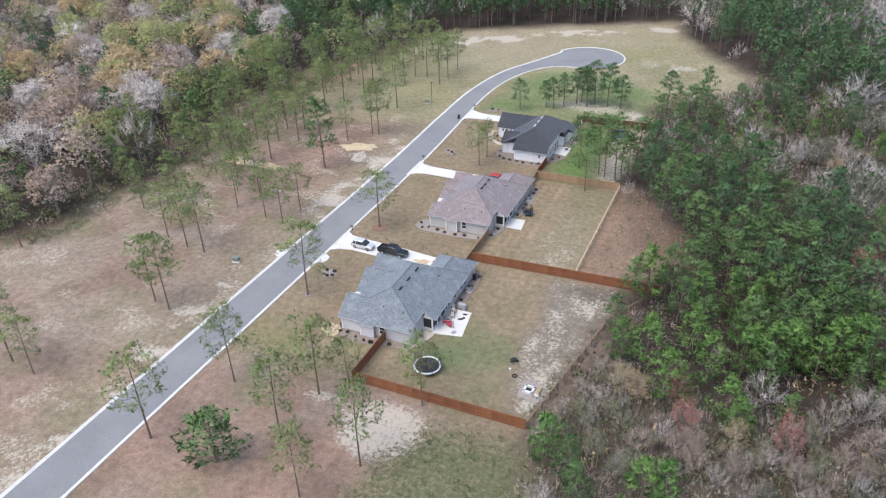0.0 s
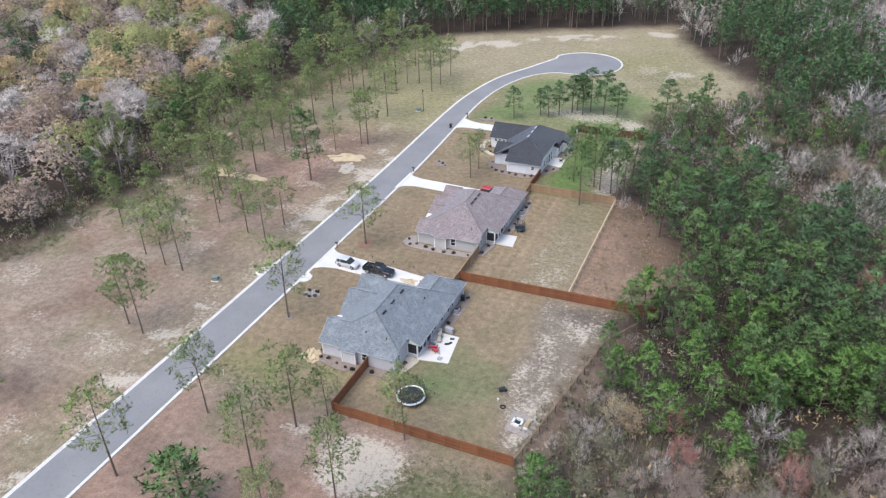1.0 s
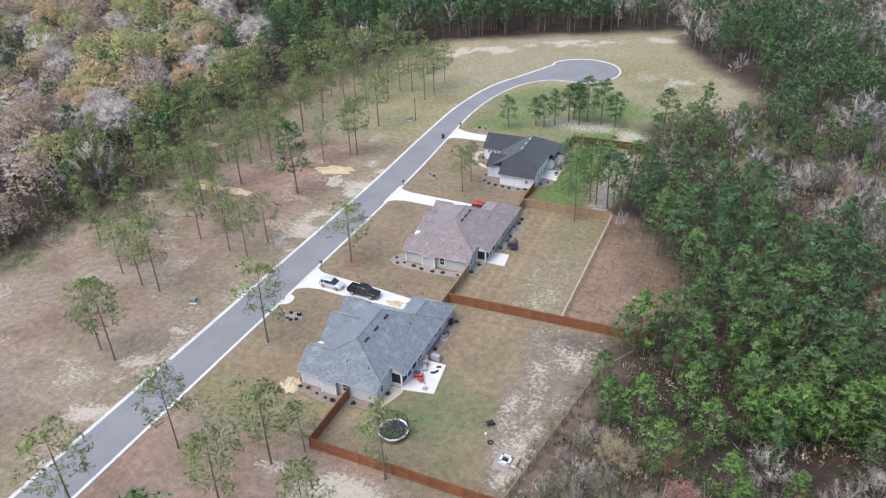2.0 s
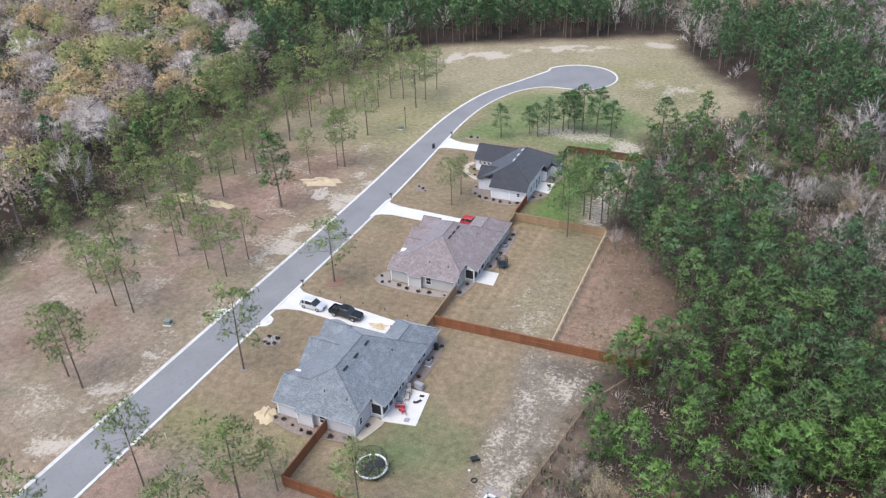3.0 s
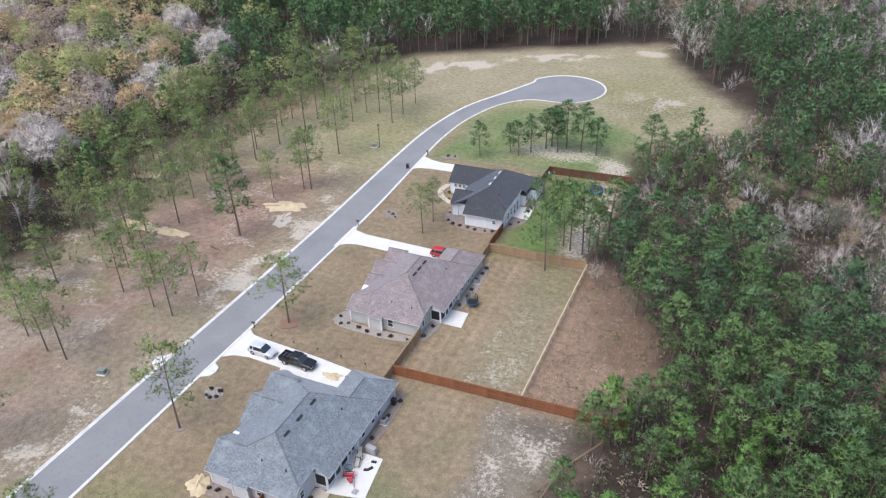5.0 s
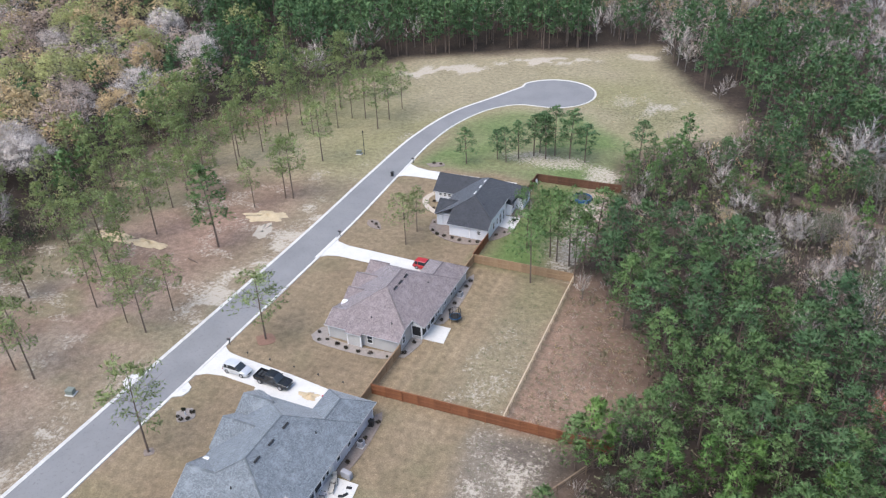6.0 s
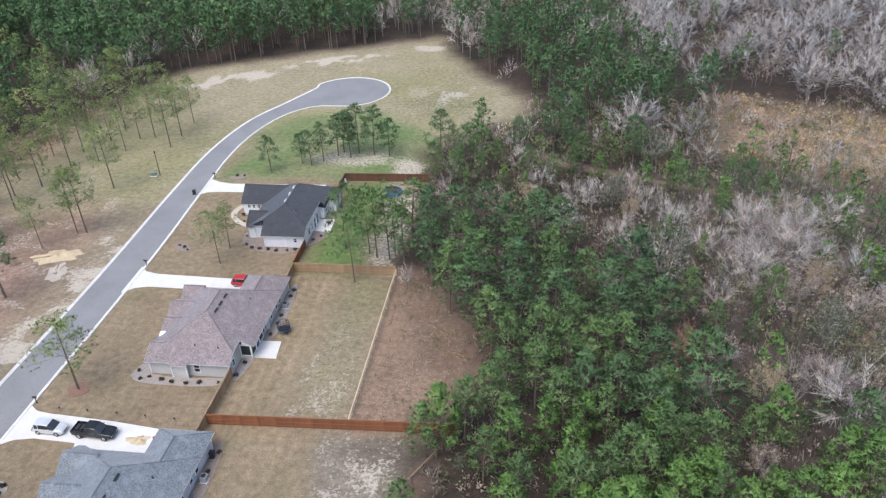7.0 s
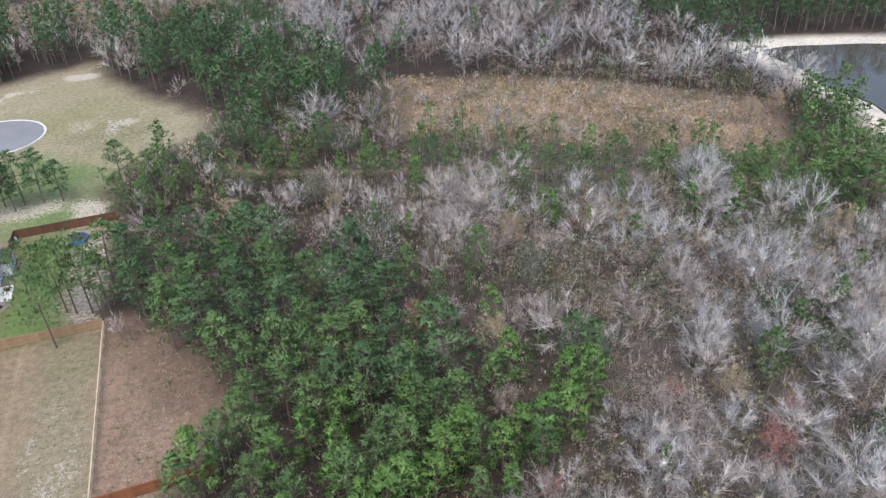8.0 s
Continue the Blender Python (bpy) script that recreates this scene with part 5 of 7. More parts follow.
def barrow():
    ob = thing("wheelbarrow", 49.8, 83.0, 0, 35, "black metal wheelbarrow standing on the lawn", "wheelbarrow")
    bm = bmesh.new()
    loft(bm, [[(-0.45, 0.34, 0.62), (-0.45, -0.34, 0.62), (-0.3, -0.22, 0.3), (-0.3, 0.22, 0.3)], [(0.55, 0.38, 0.7), (0.55, -0.38, 0.7), (0.3, -0.22, 0.3), (0.3, 0.22, 0.3)]])
    part("tray", bm, BLACK_METAL, ob)
    bm = bmesh.new()
    tube(bm, (0.62, -0.06, 0.2), (0.62, 0.06, 0.2), 0.2, sides=14)
    part("wheel", bm, RUBBER, ob)
    for s in (-1, 1):
        bm = bmesh.new()
        tube(bm, (0.6, s * 0.1, 0.22), (-1.0, s * 0.3, 0.6), 0.025, sides=6)
        part("handle", bm, BLACK_METAL, ob)
        bm = bmesh.new()
        tube(bm, (-0.3, s * 0.22, 0.4), (-0.35, s * 0.25, 0), 0.025, sides=6)
        part("leg", bm, BLACK_METAL, ob)
    bm = bmesh.new()
    ring_tube(bm, 0.33, 0.1, 0.1, 24, 51.0, 80.1)
    tagged(part("old_tyre", bm, RUBBER, None), "old black tyre lying on the grass", "tyre")
    bm = bmesh.new()
    tube(bm, (49.9, 81.2, 0), (49.9, 81.2, 0.3), 0.14, 0.17, 12)
    tagged(part("bucket", bm, WHITE_PLASTIC, None), "small white bucket on the lawn", "bucket")
    bm = bmesh.new()
    tube(bm, (27.0, 104.3, 0.06), (27.0, 104.3, 0.4), 0.14, 0.17, 12)
    tagged(part("bucket", bm, PAINT_RED, None), "small red bucket on the driveway", "bucket")


barrow()


def bin_(x, y, turn):
    ob = thing("wheeled_bin", x, y, 0.02, turn, "black wheeled rubbish bin", "bin", "rubbish bins")
    bm = bmesh.new()
    loft(bm, [[(s * w, t * w, z) for s, t in ((1, 1), (-1, 1), (-1, -1), (1, -1))] for w, z in ((0.24, 0.06), (0.31, 1.0))])
    part("body", bm, BLACK_METAL, ob)
    bm = bmesh.new()
    box(bm, -0.34, -0.34, 1.0, 0.34, 0.34, 1.08, 0.03)
    part("lid", bm, BLACK_METAL, ob)
    for s in (-1, 1):
        bm = bmesh.new()
        tube(bm, (-0.28, s * 0.2, 0.12), (-0.28, s * 0.28, 0.12), 0.12, sides=12)
        part("wheel", bm, RUBBER, ob)


bin_(3.6, 172.8, 10)
bin_(36.1, 101.9, 0)


def mailbox(x, y):
    ob = thing("mailbox", x, y, 0, 0, "black mailbox on a post beside the kerb", "mailbox", "mailboxes")
    bm = bmesh.new()
    box(bm, -0.06, -0.06, 0, 0.06, 0.06, 1.05, 0.01)
    part("post", bm, BLACK_METAL, ob)
    bm = bmesh.new()
    arc = [(0.12 * math.cos(a), 0.13 + 0.12 * math.sin(a)) for a in np.linspace(0, math.pi, 9)] + [(-0.12, 0.0), (0.12, 0.0)]
    loft(bm, [[(px, q, 1.05 + z) for q, z in arc] for px in (-0.35, 0.25)])
    part("box", bm, BLACK_METAL, ob)
    bm = bmesh.new()
    box(bm, -0.02, 0.12, 1.2, 0.02, 0.15, 1.42)
    part("flag", bm, PAINT_RED, ob)


for x, y in ((7.0, 109.4), (6.2, 145.0), (5.0, 180.8)):
    mailbox(x, y)

for i, (x, y) in enumerate(((11.0, 108.5), (15.2, 108.4), (19.6, 108.3), (23.9, 108.1), (28.2, 107.9))):
    ob = thing("path_light", x, y, 0, 0, "short dark stake light along the driveway edge", "light", "driveway stake lights")
    bm = bmesh.new()
    tube(bm, (0, 0, 0), (0, 0, 0.4), 0.03, sides=6)
    part("stake", bm, BLACK_METAL, ob)
    bm = bmesh.new()
    tube(bm, (0, 0, 0.36), (0, 0, 0.5), 0.16, 0.05, 10)
    part("cap", bm, BLACK_METAL, ob)


def storm_inlet(x, y, turn):
    ob = thing("storm_inlet", x, y, 0.0, turn, "concrete storm drain inlet behind the kerb", "drain", "storm drains")
    bm = bmesh.new()
    prism(bm, [(0, -1.7), (1.2, -1.0), (1.5, 0.0), (1.2, 1.0), (0, 1.7)], -0.1, 0.13)
    part("apron", bm, CONCRETE, ob)
    bm = bmesh.new()
    tube(bm, (0.8, 0, 0.1), (0.8, 0, 0.15), 0.33, sides=16)
    part("cover", bm, KERB, ob)


storm_inlet(6.65, 98.2, 0)
storm_inlet(-1.2, 97.2, 180)


def utility_box(x, y):
    ob = thing("utility_box", x, y, 0, 12, "green electrical utility box on a pad", "utility box", "utility boxes")
    bm = bmesh.new()
    box(bm, -0.7, -0.6, -0.02, 0.7, 0.6, 0.1, 0.01)
    part("pad", bm, CONCRETE, ob)
    bm = bmesh.new()
    box(bm, -0.55, -0.45, 0.1, 0.55, 0.45, 0.8, 0.03)
    part("cabinet", bm, GREEN_PLASTIC, ob)
    bm = bmesh.new()
    box(bm, -0.6, -0.5, 0.8, 0.6, 0.5, 0.87, 0.02)
    part("lid", bm, GREEN_PLASTIC, ob)


utility_box(-7.8, 91.7)
utility_box(-9.6, 181.2)


def street_pole():
    ob = thing("street_lamp", -8.2, 181.4, 0, 0, "slim dark lamp post beside the road", "lamp post")
    bm = bmesh.new()
    tube(bm, (0, 0, 0), (0, 0, 5.6), 0.09, 0.06)
    part("pole", bm, BLACK_METAL, ob)
    bm = bmesh.new()
    tube(bm, (0, 0, 5.55), (0, 0, 6.0), 0.14, 0.2, 10)
    part("lantern", bm, BLACK_METAL, ob)


street_pole()


def back_yard_pool():
    ob = thing("paddling_pool", 46.3, 175.7, 0, 0, "round dark blue pool in the sandy back yard", "pool")
    bm = bmesh.new()
    rows = [[bm.verts.new((math.cos(a) * q, math.sin(a) * q, z)) for a in np.linspace(0, 2 * math.pi, 29)[:-1]] for q, z in ((1.85, 0), (1.9, 0.75), (1.75, 0.8), (1.7, 0.45))]
    for a, b in zip(rows, rows[1:]):
        for i in range(28):
            bm.faces.new((a[i], a[(i + 1) % 28], b[(i + 1) % 28], b[i]))
    part("wall", bm, BLUE_PLASTIC, ob)
    bm = bmesh.new()
    bmesh.ops.create_circle(bm, cap_ends=True, segments=28, radius=1.72, matrix=Matrix.Translation((0, 0, 0.5)))
    part("water", bm, WATER, ob)
    bm = bmesh.new()
    tube(bm, (9.9, 71.2, -0.1), (9.9, 71.2, 0.9), 0.06, sides=8)
    tagged(part("marker_post", bm, WHITE_PLASTIC, None), "short white marker post in weedy grass", "post")
    bm = bmesh.new()
    box(bm, -0.35, -0.06, 0, 0.35, 0.06, 1.2, 0.03)
    bm.transform(pose(35.3, 179.6, 0, -12, 0, 80))
    tagged(part("leaning_board", bm, WHITE_PLASTIC, None), "white board leaning against the fence", "board")
    bm = bmesh.new()
    tube(bm, (10.9, 94.3, 0.03), (10.9, 94.3, 0.7), 0.09, 0.06, 8)
    tagged(part("garden_ornament", bm, WHITE_PLASTIC, None), "small white ornament in the round bed", "ornament")
    bm = bmesh.new()
    tube(bm, (-16.6, 127.9, 0.12), (-13.8, 127.2, 0.1), 0.14, 0.09, 8)
    tagged(part("fallen_log", bm, BARK, None), "fallen reddish log on the rough ground", "log")


back_yard_pool()


# ---- trees ----
rng = np.random.RandomState(7)


def cone_rows(path, radii, sides):
    """Side quads of a tapered limb along a path, as triangles (n, 3, 3)."""
    path = np.asarray(path, float)
    d = np.gradient(path, axis=0)
    d /= np.linalg.norm(d, axis=1)[:, None] + 1e-9
    ref = np.where(np.abs(d[:, 2:3]) > 0.9, np.array([[1.0, 0, 0]]), np.array([[0, 0, 1.0]]))
    u = np.cross(d, ref)
    u /= np.linalg.norm(u, axis=1)[:, None] + 1e-9
    v = np.cross(d, u)
    a = np.arange(sides) * 2 * np.pi / sides
    ring = path[:, None] + np.asarray(radii)[:, None, None] * (np.cos(a)[None, :, None] * u[:, None] + np.sin(a)[None, :, None] * v[:, None])
    p, q = ring[:-1], ring[1:]
    pn, qn = np.roll(p, -1, 1), np.roll(q, -1, 1)
    return np.concatenate((np.stack((p, pn, q), 2).reshape(-1, 3, 3), np.stack((pn, qn, q), 2).reshape(-1, 3, 3)))


def shell(r, centre, radii, n, size, width, crown, up=0.3, lay=0.6, inner=0.62, jitter=0.24):
    """Leaves over the outside of a rounded clump: rows of three corners and the way they face (n, 6, 3)."""
    d = r.normal(size=(n, 3))
    d[:, 2] = d[:, 2] * 0.85 + up
    d /= np.linalg.norm(d, axis=1)[:, None]
    p = np.asarray(centre) + d * np.asarray(radii) * r.uniform(inner, 1.05, (n, 1))
    run = d * lay + r.normal(0, 0.55, (n, 3)) + np.array([0, 0, 0.2])
    run /= np.linalg.norm(run, axis=1)[:, None]
    side = np.cross(run, r.normal(size=(n, 3)))
    side /= np.linalg.norm(side, axis=1)[:, None]
    w = width * r.uniform(0.6, 1.25, (n, 1)) / 2
    L = size * r.uniform(0.6, 1.3, (n, 1))
    face = facing(d + 0.45 * unit(p - np.asarray(crown)) + r.normal(0, jitter, (n, 3)))
    return np.stack((p - side * w, p + side * w, p + run * L, face, face, face), 1)


def unit(v):
    return v / (np.linalg.norm(v, axis=-1)[..., None] + 1e-9)


def facing(v):
    return unit(v + np.array([0, 0, 0.3]))


def sprays(base, tip, w, r, crown):
    """Thin twigs from base to tip, facing out of the crown."""
    side = unit(np.cross(tip - base, r.normal(size=base.shape))) * w
    face = facing(unit(tip - np.asarray(crown)) + r.normal(0, 0.3, base.shape))
    return np.stack((base - side, base + side, tip, face, face, face), 1)


def tuft_balls(r, centres, under, blades, size, width, heart):
    """Needle tufts: a burst of narrow blades round each centre; under: the low middle of the clump that a tuft belongs to."""
    c = np.asarray(centres)[:, None]
    out = unit(unit(c - np.asarray(under)[:, None]) * 0.9 + unit(c - np.asarray(heart)) * 0.8)
    d = unit(r.normal(size=(len(centres), blades, 3)) * 0.75 + out * 0.7 + np.array([0, 0, 0.3]))
    side = unit(np.cross(d, r.normal(size=d.shape))) * width * r.uniform(0.35, 0.65, d.shape[:2] + (1,))
    tip = c + d * size * r.uniform(0.65, 1.25, d.shape[:2] + (1,))
    face = unit(out + d * 0.35)
    return np.stack((c - side, c + side, tip, face + 0 * d, face + 0 * d, face + 0 * d), 2).reshape(-1, 6, 3)


def pine(seed, h, bare, spread, limbs, per, blades, size, width, sides=6, shape=0.65):
    """A pine: straight trunk, whorls of limbs that carry needle tufts towards their ends. Returns wood and needles."""
    r = np.random.RandomState(seed)
    k = np.linspace(0, 1, 6)
    lean = r.normal(0, 0.02 * h, 2)
    path = np.stack((lean[0] * k ** 2, lean[1] * k ** 2, h * 0.97 * k - 0.15), 1)
    r0 = 0.008 * h + 0.05
    wood = [cone_rows(path, r0 * (1 - 0.82 * k), sides)]
    heart = path[-1] * np.array([0.6, 0.6, bare + (1 - bare) * 0.5])
    centres, under = [], []
    for i in range(limbs):
        f = bare + (1 - bare) * (i + r.rand()) / limbs
        top = (f - bare) / (1 - bare)
        reach = spread * ((1 - top) ** shape * 0.88 + 0.12) * r.uniform(0.7, 1.12) * (0.55 + 0.45 * min(1, top * 4 + 0.15))
        a = i * 2.4 + r.normal(0, 0.5)
        b0 = np.array([np.interp(f, k, path[:, j]) for j in range(3)])
        end = b0 + np.array([math.cos(a), math.sin(a), r.uniform(0.0, 0.4) + top * 0.6]) * reach
        wood.append(cone_rows([b0, end], [r0 * 0.28 * (1.15 - f), 0.015], 3))
        q = (0.09 * spread + 0.19 * reach) * r.uniform(0.8, 1.2)
        hub = b0 + (end - b0) * r.uniform(0.5, 0.95)
        centres.append(hub + unit(r.normal(size=(per, 3))) * r.rand(per, 1) ** 0.4 * np.array([q, q, q * 0.6]))
        under.append(np.repeat((hub - np.array([0, 0, 0.35 * q]))[None], per, 0))
    centres.append(path[-1] + r.normal(0, 1, (per, 3)) * np.array([0.05, 0.05, 0.09]) * spread)
    under.append(np.repeat(path[-1][None] - np.array([0, 0, 0.15 * spread]), per, 0))
    return np.concatenate(wood), tuft_balls(r, np.concatenate(centres), np.concatenate(under), blades, size, width, heart)


def hardwood(seed, h, spread, limbs, twigs, leaf, size, fine=1.0, rise=0.0):
    """A broad-crowned tree: forking limbs, fine twigs, and buds or leaves where leaf > 0. Returns wood, twigs, leaves."""
    r = np.random.RandomState(seed)
    fork = h * r.uniform(0.2, 0.34)
    wood = [cone_rows([(0, 0, -0.2), (r.normal(0, 0.1), r.normal(0, 0.1), fork * 0.5), (0, 0, fork), (0.1, 0.1, h * 0.7)], [0.012 * h, 0.010 * h, 0.008 * h, 0.02], 5)]
    heart = np.array([0, 0, h * 0.5])
    tw, lv = [], []
    for i in range(limbs):
        a = i * 2.4 + r.normal(0, 0.4)
        up = (i + 0.5) / limbs
        reach = spread * math.sqrt(max(0.05, 1 - (up * 0.95) ** 2)) * r.uniform(0.7, 1.1)
        b0 = np.array([0, 0, fork * (0.85 + 0.7 * up)])
        end = np.array([math.cos(a) * reach, math.sin(a) * reach, h * (0.45 + 0.5 * up) * r.uniform(0.88, 1.08)])
        mid = b0 * 0.45 + end * 0.55 + np.array([0, 0, -0.04 * h]) + r.normal(0, 0.05 * h, 3) * 0.4
        wood.append(cone_rows([b0, mid, end], [0.0055 * h, 0.0035 * h, 0.012], 3))
        ends = np.stack((b0, mid)), np.stack((mid, end))
        tw.append(sprays(ends[0], ends[1], np.array([[0.020], [0.012]]) * fine, r, heart))
        base = mid + (end - mid) * r.uniform(0.0, 1.0, (twigs, 1))
        ray = unit(end - mid) * 0.6 + unit(base - heart) * 0.6 + np.array([0, 0, rise])
        tip = base + (ray + r.normal(0, 0.55, (twigs, 3))) * spread * r.uniform(0.2, 0.44, (twigs, 1))
        tw.append(sprays(base, tip, r.uniform(0.010, 0.020, (twigs, 1)) * fine, r, heart))
        sub = base + (tip - base) * r.uniform(0.3, 0.85, (twigs, 1))
        tip2 = sub + (unit(tip - base) * 0.7 + r.normal(0, 0.6, (twigs, 3))) * spread * r.uniform(0.1, 0.22, (twigs, 1))
        tw.append(sprays(sub, tip2, r.uniform(0.008, 0.015, (twigs, 1)) * fine, r, heart))
        if leaf:
            cen = np.concatenate((tip, tip2, (sub + tip2) / 2))
            cen = cen[r.rand(len(cen)) < leaf]
            for c in cen:
                lv.append(shell(r, c, (0.22, 0.22, 0.18), 3, size, size * 0.75, heart))
    return np.concatenate(wood), np.concatenate(tw), np.concatenate(lv) if lv else np.zeros((0, 6, 3))


def broad_tree(seed, h, spread, lobes, per, size, twiggy):
    """An old broad-crowned hardwood: the crown is a dome of rounded lobes. Returns wood and crown (leaves, or fine twigs)."""
    r = np.random.RandomState(seed)
    fork = h * 0.25
    wood = [cone_rows([(0, 0, -0.2), (0.1, 0, fork * 0.5), (0, 0, fork), (0.1, 0.1, h * 0.6)], [0.017 * h, 0.014 * h, 0.012 * h, 0.04], 5)]
    heart = np.array([0, 0, h * 0.45])
    out = []
    for i in range(lobes):
        f = (i + 0.5) / lobes
        a = i * 2.399 + r.normal(0, 0.25)
        el = math.asin(0.05 + 0.93 * f)
        R = spread * r.uniform(0.75, 1.08)
        c = np.array([math.cos(a) * math.cos(el) * R * 0.78, math.sin(a) * math.cos(el) * R * 0.78, h * 0.42 + math.sin(el) * h * 0.46 * r.uniform(0.82, 1.12)])
        limb = np.array([(0, 0, fork * 0.9), (c[0] * 0.5, c[1] * 0.5, (fork + c[2]) * 0.5 - 0.1 * h), tuple(c)])
        wood.append(cone_rows(limb, [0.006 * h, 0.004 * h, 0.012], 3))
        lr = spread * r.uniform(0.19, 0.34)
        if twiggy:
            out.append(sprays(limb[:2], limb[1:], np.array([[0.04], [0.025]]), r, heart))
            d = unit(r.normal(size=(per, 3)) + np.array([0, 0, 0.35]) + 0.5 * unit(c - heart))
            base = c + d * lr * r.uniform(-0.2, 0.7, (per, 1)) + r.normal(0, 0.16 * lr, (per, 3))
            tip = base + (d + r.normal(0, 0.45, (per, 3))) * lr * r.uniform(0.35, 0.8, (per, 1))
            out.append(sprays(base, tip, r.uniform(0.6, 1.2, (per, 1)) * size * 0.04, r, heart))
        else:
            d = unit(r.normal(size=(per, 3)) + np.array([0, 0, 0.3]))
            spots = c + d * lr * r.uniform(0.6, 1.05, (per, 1)) * np.array([1, 1, 0.85])
            out.append(tuft_balls(r, spots, np.repeat(c[None] - np.array([0, 0, 0.7 * lr]), per, 0), 3, size, size * 0.5, heart))
    return np.concatenate(wood), np.concatenate(out)


def mesh_of(name, tris, tint=None, bunch=0):
    """A mesh from an array of triangles (n, 3, 3)."""
    n = len(tris)
    me = bpy.data.meshes.new(name)
    face = None
    if tris.shape[1] == 6:                                   # last three rows: the way the corners face
        face, tris = tris[:, 3:].copy(), tris[:, :3].copy()
        away = np.einsum("ij,ij->i", np.cross(tris[:, 1] - tris[:, 0], tris[:, 2] - tris[:, 0]), face.sum(1)) < 0
        tris[away], face[away] = tris[away][:, [1, 0, 2]], face[away][:, [1, 0, 2]]
    me.vertices.add(n * 3)
    me.vertices.foreach_set("co", np.ascontiguousarray(tris, dtype=np.float32).ravel())
    me.loops.add(n * 3)
    me.loops.foreach_set("vertex_index", np.arange(n * 3, dtype=np.int32))
    me.polygons.add(n)
    me.polygons.foreach_set("loop_start", np.arange(0, n * 3, 3, dtype=np.int32))
    me.update(calc_edges=True)
    if face is not None:
        me.attributes.new("custom_normal", "FLOAT_VECTOR", "POINT").data.foreach_set("vector", np.ascontiguousarray(face, dtype=np.float32).ravel())
    if bunch:
        k = np.random.RandomState(n).rand(n // bunch + 1).repeat(bunch)[:n]
        me.attributes.new("bunch", "FLOAT", "POINT").data.foreach_set("value", np.repeat(k.astype(np.float32), 3))
    if tint is not None:
        me.attributes.new("tint", "FLOAT", "POINT").data.foreach_set("value", np.repeat(np.asarray(tint, dtype=np.float32), 3))
    return me


def tree_meshes(seed, kind):
    if kind == "pine":
        wood, leaf = pine(seed, 14.0, 0.44, 4.8, 35, 15, 5, 0.48, 0.108, shape=0.45)
    elif kind == "full_pine":
        wood, leaf = pine(seed, 14.0, 0.32, 3.9, 44, 12, 5, 0.48, 0.12, shape=0.7)
    elif kind == "young_pine":
        wood, leaf = pine(seed, 9.0, 0.16, 2.8, 36, 11, 5, 0.42, 0.11, shape=0.8)
    if "pine" in kind:
        return mesh_of("trunk", wood), None, mesh_of("crown", leaf, None, {"pine": 75, "full_pine": 60, "young_pine": 55}[kind])
    if kind in ("dome", "grey_dome"):
        wood, crown = broad_tree(seed, 10.0, 3.9, 34, 120 if kind == "grey_dome" else 34, 0.5 if kind == "grey_dome" else 0.34, kind == "grey_dome")
        return mesh_of("trunk", wood), mesh_of("twigs", crown, None, 122) if kind == "grey_dome" else None, mesh_of("crown", crown, None, 102) if kind == "dome" else None
    wood, tw, lv = hardwood(seed, 10.0, 2.8, 18, 36, 0.0 if kind == "bare" else 0.5, 0.2, 0.9, 0.45 if kind == "bare" else 0.15)
    return mesh_of("trunk", wood), mesh_of("twigs", tw, None, 74), mesh_of("crown", lv, None, 3) if len(lv) else None


STOCK = {}
for kind, count in (("pine", 7), ("full_pine", 6), ("young_pine", 5), ("bare", 6), ("budding", 5), ("dome", 4), ("grey_dome", 4)):
    STOCK[kind] = [tree_meshes(100 * len(STOCK) + i, kind) for i in range(count)]
HEIGHT = {"pine": 14.0, "full_pine": 14.0, "young_pine": 9.0, "bare": 10.0, "budding": 10.0, "dome": 10.0, "grey_dome": 10.0}
COPIES = {}


def tree(kind, x, y, h, crown_material, label, group, wide=1.0):
    i = rng.randint(len(STOCK[kind]))
    name = {"bare": "bare_tree", "budding": "budding_tree", "dome": "budding_tree", "grey_dome": "bare_tree"}.get(kind, "pine_tree")
    ob = thing(name, x, y, 0, rng.uniform(0, 360), label, "tree", group)
    s = h / HEIGHT[kind]
    w = s * wide * rng.uniform(0.9, 1.1)
    ob.scale = (w, w, s)
    trunk, twigs, crown = STOCK[kind][i]
    for part_name, me, material in (("trunk", trunk, BARK if "pine" in kind else BARK_GREY), ("twig_crown", twigs, TWIGS), ("crown", crown, crown_material)):
        if me is None:
            continue
        key = (me.name, material.name)
        if key not in COPIES:
            COPIES[key] = me if not me.materials else me.copy()
            if not me.materials:
                me.materials.append(material)
            else:
                COPIES[key].materials[0] = material
        mesh_part(part_name, COPIES[key], None, ob)
    return ob


TALL, BUSHY = "tall slender pine with a high open green crown", "bushy green pine standing on rough ground"
for x, y, h in ((9.5, 50.0, 14.7), (13.0, 63.7, 13.0), (25.9, 56.7, 14.0), (26.1, 66.1, 13.5), (41.0, 69.4, 11.8), (38.3, 56.4, 13.7), (33.7, 49.3, 11.8), (29.1, 69.5, 8.2),
                (10.9, 87.0, 14.2), (-8.9, 74.6, 14.2), (-12.9, 75.7, 12.7), (-16.6, 53.6, 10.5), (-22.4, 54.6, 13.7), (-51.2, 80.6, 13.2), (-15.7, 92.1, 14.5), (-20.1, 92.5, 12.5),
                (-26.2, 94.1, 11.3), (19.5, 146.8, 10.2), (19.5, 151.9, 9.0)):
    tree("pine", x, y, h, PINE_OPEN, TALL, "pines on the lots")
